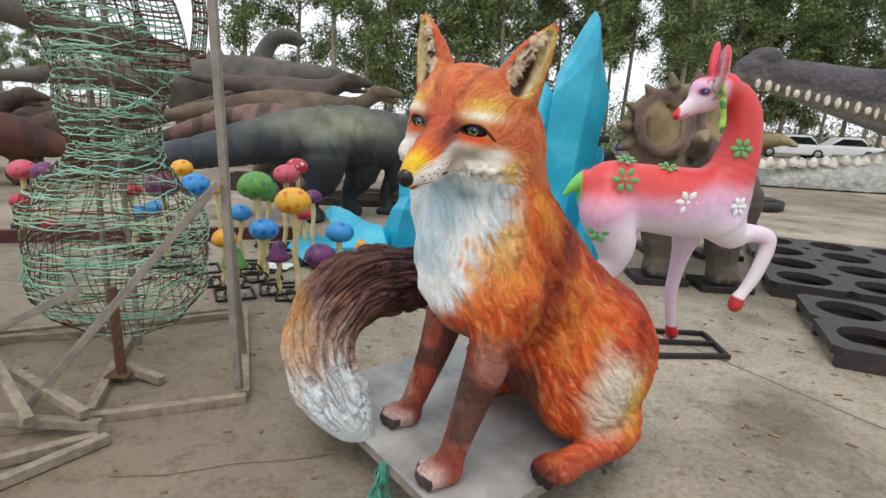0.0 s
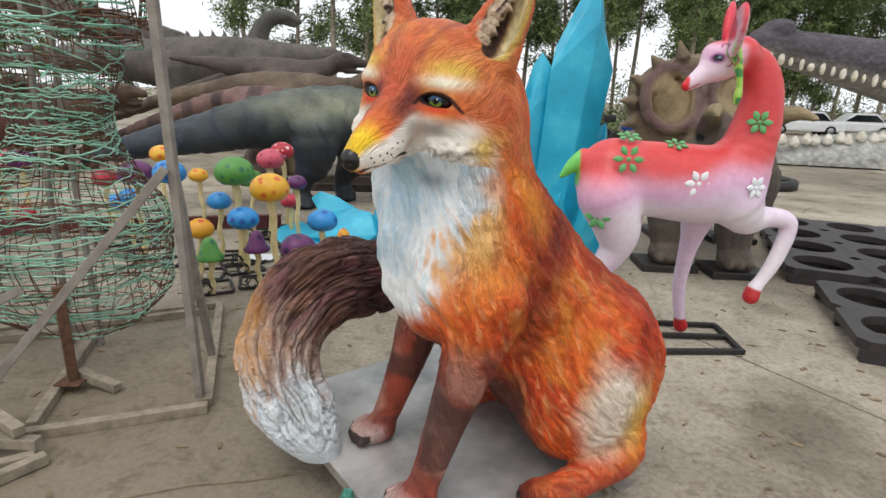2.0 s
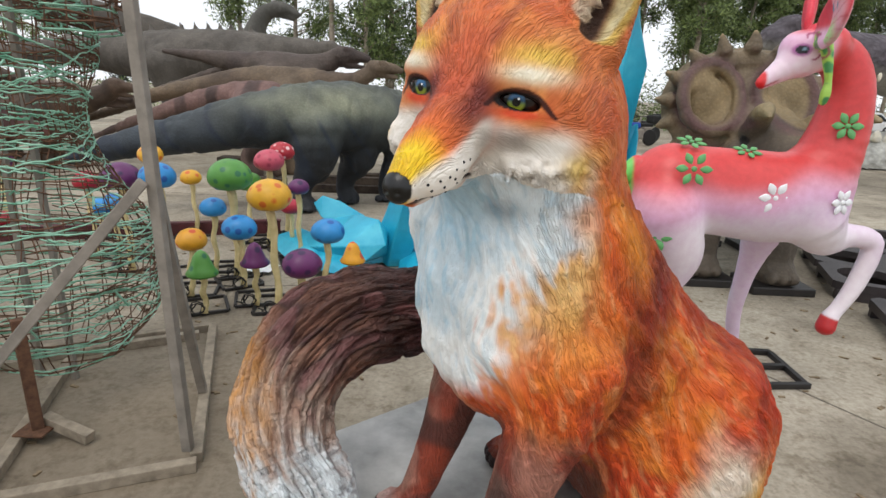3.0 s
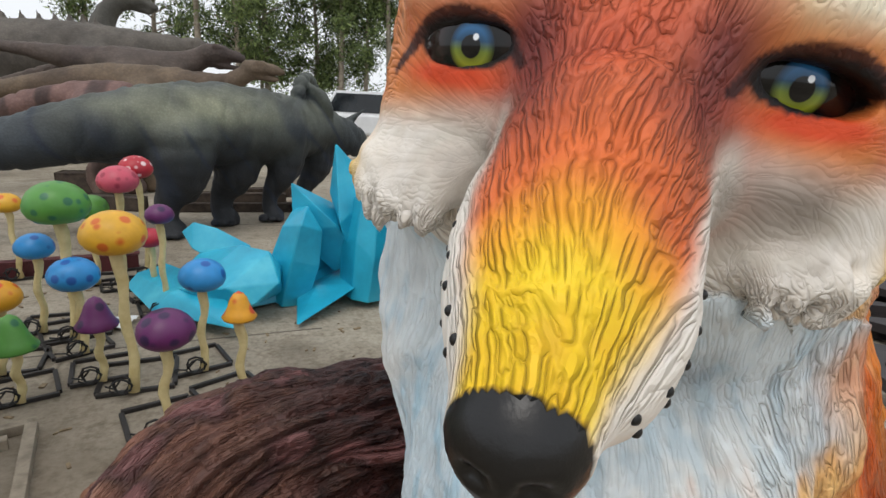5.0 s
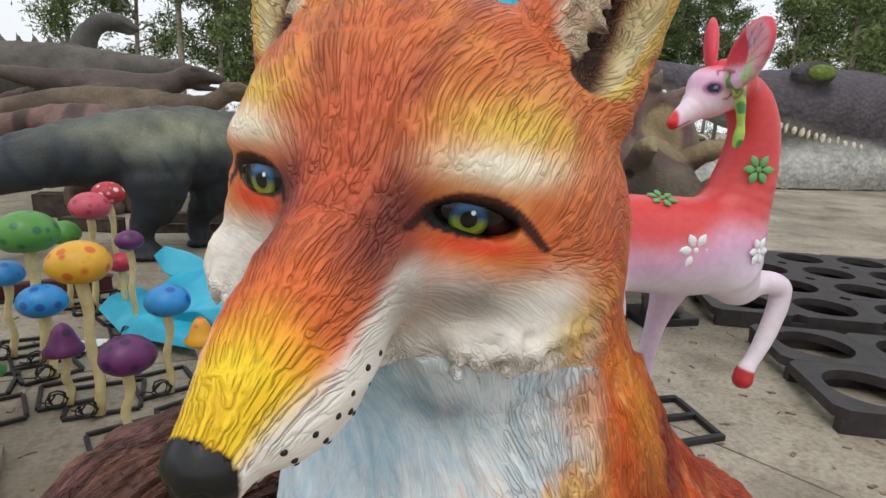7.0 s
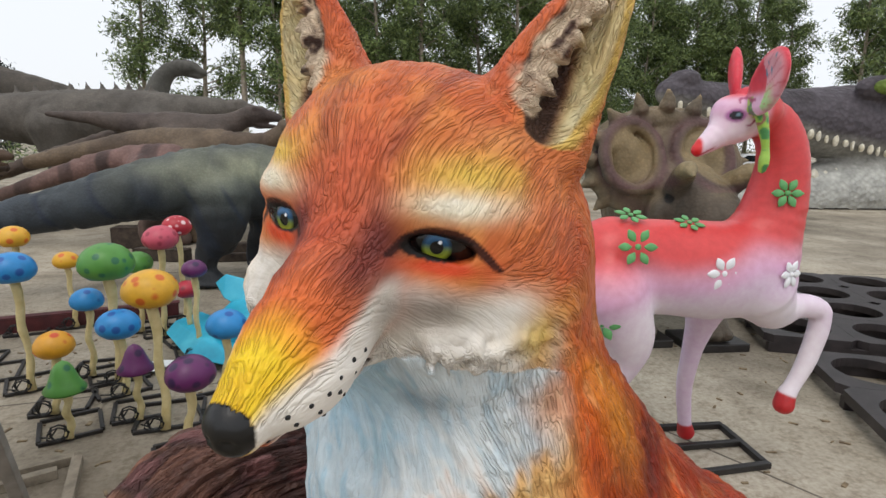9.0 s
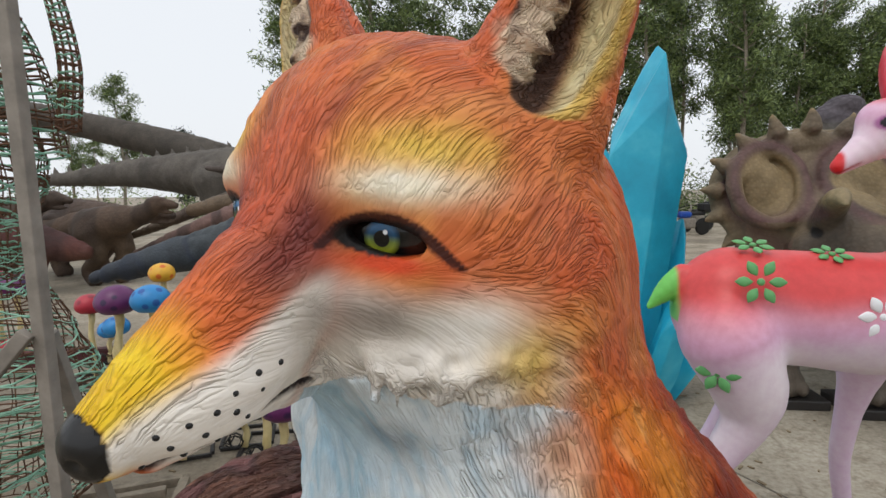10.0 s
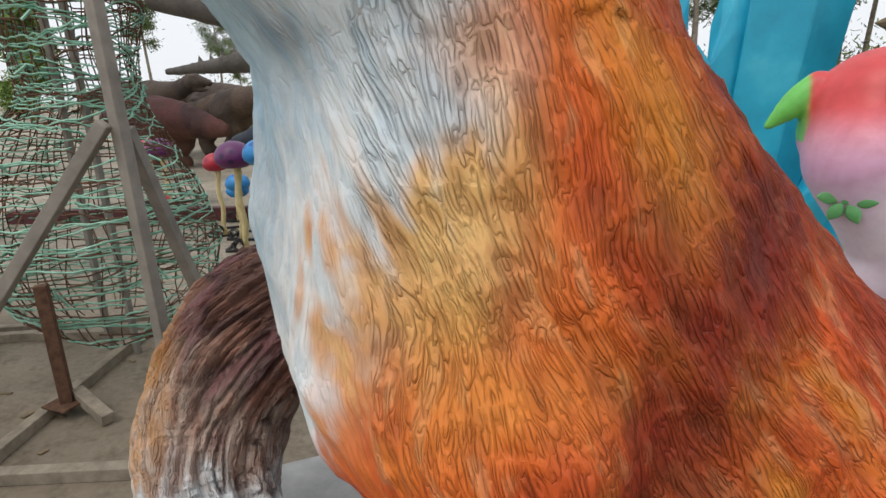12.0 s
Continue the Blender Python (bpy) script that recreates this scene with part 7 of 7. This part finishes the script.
def wood_belt():
    kinds = [tree(3, 13.0, 0.22, 2.3, leaf_dark), tree(5, 15.0, 0.34, 2.0, leaf_dark), tree(9, 11.5, 0.15, 2.5, leaf_dark), tree(12, 16.5, 0.4, 1.9, leaf_dark)]
    rnd = random.Random(4)
    places = []
    for i in range(36):
        x = -6.5 + 1.55 * i + rnd.uniform(-0.5, 0.5)
        places.append((x, 33 + rnd.uniform(-2, 4) + 0.06 * x + (8 if 14 < x < 32 else 0)))
    for i in range(10):
        places.append((-4.5 + 5.2 * i + rnd.uniform(-1, 1), 41 + rnd.uniform(-2, 3)))
    places += [(-12.2, 33), (-9.6, 34.5), (-31, 38), (-28.5, 40), (-36, 36), (-23, 30.5), (-41, 30), (24, 24), (27, 21), (29, 17), (31, 13)]
    used = set()
    for i, (x, y) in enumerate(places):
        k = rnd.randrange(4)
        s = rnd.uniform(0.8, 1.12) * (0.3 if -26 < x < -20 else 0.8 if x < -15 else 1.0)
        if k not in used:
            ob = kinds[k]
            used.add(k)
        else:
            ob = copy_thing(kinds[k], Matrix())
        ob.matrix_world = pose(x, y, -0.05, 0, 0, rnd.uniform(0, 360)) @ Matrix.Scale(s, 4)
        tagged(ob, "tall slender eucalyptus tree with thin drooping foliage", "tree", "trees behind the yard")
    # undergrowth under the trees
    g = np.random.default_rng(2)
    cs = [(x, 31 + g.uniform(-1.5, 3) + 0.06 * x + (11 if 12 < x < 30 else 0), abs(g.normal(0.6, 0.7))) for x in np.arange(-8, 46, 0.32)] + [(x, (44 if 12 < x < 34 else 36) + g.uniform(-2, 3), abs(g.normal(0.8, 0.9))) for x in np.arange(-45, 46, 0.4)]
    ob = leaves("undergrowth", cs, 8, 80, 0.15, None, leaf_dark, np.array((0.6, 0.6, 0.5)))
    tagged(ob, "dark green scrub growing under the trees", "shrubs", kind="stuff")
    a = tree(21, 6.5, 0.1, 1.9, leaf_light, 110, 0.22, "bamboo_clump")
    tagged(a, "light green feathery bamboo clump", "tree")
    a.matrix_world = pose(-34, 25, -0.1)
    b = copy_thing(a, Matrix())
    b.matrix_world = pose(-42, 24, -0.1, 0, 0, 70)
    # a lone dark cypress
    root = empty("cypress_tree")
    part("trunk", tube(bmesh.new(), [(0, 0, 0), (0, 0, 3.5)], [0.15, 0.05], 7), bark, root)
    leaves("crown", [(0, 0, z) for z in np.linspace(1.0, 6.0, 40)], 3, 60, 0.16, root, leaf_cyp, np.array((0.32, 0.32, 0.2)))
    root.matrix_world = pose(-26.6, 45, -0.05) @ Matrix.Scale(1.15, 4)
    tagged(root, "narrow dark cypress tree far off", "tree")


leaf_cyp = leaf_material("cypress_leaves", srgb(22, 34, 28), srgb(44, 60, 46))
wood_belt()


# ---- vehicles far off ----
car_paint = simple("white_car_paint", srgb(214, 216, 218), srgb(228, 230, 232), 3, 0.25, 0, 0.02, coat=0.5)
dark_glass = simple("tinted_glass", srgb(18, 22, 26), srgb(30, 36, 40), 3, 0.1, 0, 0.02)
tyre_mat = simple("tyre_rubber", srgb(20, 20, 20), srgb(34, 33, 32), 20, 0.8)
rim_mat = simple("alloy_rim", srgb(140, 142, 144), srgb(170, 172, 174), 10, 0.35, 0.7, 0.05)


def vehicle(name, at, turn, length, low, high, cabin, label, paint):
    """A car from side-profile sections; cabin: start, end, and how far the glass leans in at each end."""
    root = empty(name, at, turn)
    w = 0.88
    bm = box(bmesh.new(), (-length / 2, -w, 0.25), (length / 2, w, low), 0.12)
    part("body", bm, paint, root)
    a, b, fa, fb = cabin
    bm = bmesh.new()
    made = bmesh.ops.create_cube(bm, size=1.0)
    for v in made["verts"]:
        top = v.co.z > 0
        x = (a + (fa if top else 0)) if v.co.x < 0 else (b - (fb if top else 0))
        v.co = Vector((x, math.copysign(w - (0.16 if top else 0.04), v.co.y), high if top else low - 0.1))
    bmesh.ops.bevel(bm, geom=bm.edges[:], offset=0.05, segments=2, affect="EDGES")
    body = part("cabin", bm, paint, root)
    for s in (-1, 1):
        bm = bmesh.new()
        h0, h1 = low + 0.03, high - 0.1
        y0, y1 = (w - 0.05) * s, (w - 0.145) * s
        q = [(a + 0.16, y0 + 0.012 * s, h0), (b - 0.16, y0 + 0.012 * s, h0), (b - fb - 0.08, y1 + 0.02 * s, h1), (a + fa + 0.08, y1 + 0.02 * s, h1)]
        vs = [bm.verts.new(v) for v in q]
        vs2 = [bm.verts.new((v[0], v[1] - 0.02 * s, v[2])) for v in q]
        bm.faces.new(vs)
        bm.faces.new(vs2[::-1])
        for i in range(4):
            bm.faces.new((vs[i], vs2[i], vs2[(i + 1) % 4], vs[(i + 1) % 4]))
        part("window", bm, dark_glass, body)
        for x in (-length * 0.31, length * 0.31):
            m = Matrix.Translation((x, (w - 0.08) * s, 0.32)) @ Matrix.Rotation(radians(90), 4, "X")
            bm = turned([(0.2, -0.1), (0.3, -0.1), (0.32, -0.06), (0.32, 0.06), (0.3, 0.1), (0.2, 0.1)], 24)
            bm.transform(m)
            wh = part("wheel", bm, tyre_mat, root)
            bm = turned([(0.03, -0.105), (0.19, -0.1), (0.2, 0.1), (0.03, 0.105)], 16)
            bm.transform(m)
            part("rim", bm, rim_mat, wh)
    tagged(root, label, "car")


vehicle("parked_car", (21.4, 36.2, 0), 172, 4.5, 0.88, 1.45, (-1.5, 1.0, 0.55, 0.7), "white saloon car parked under the trees", car_paint)
vehicle("parked_car", (25.6, 37.6, 0), 168, 4.4, 0.88, 1.42, (-1.5, 1.0, 0.55, 0.7), "second pale saloon car parked further along", car_paint)
vehicle("parked_van", (1.3, 25.0, 0), 160, 4.6, 1.1, 1.95, (-2.1, 1.9, 0.1, 0.5), "white van parked beyond the dinosaurs", car_paint)
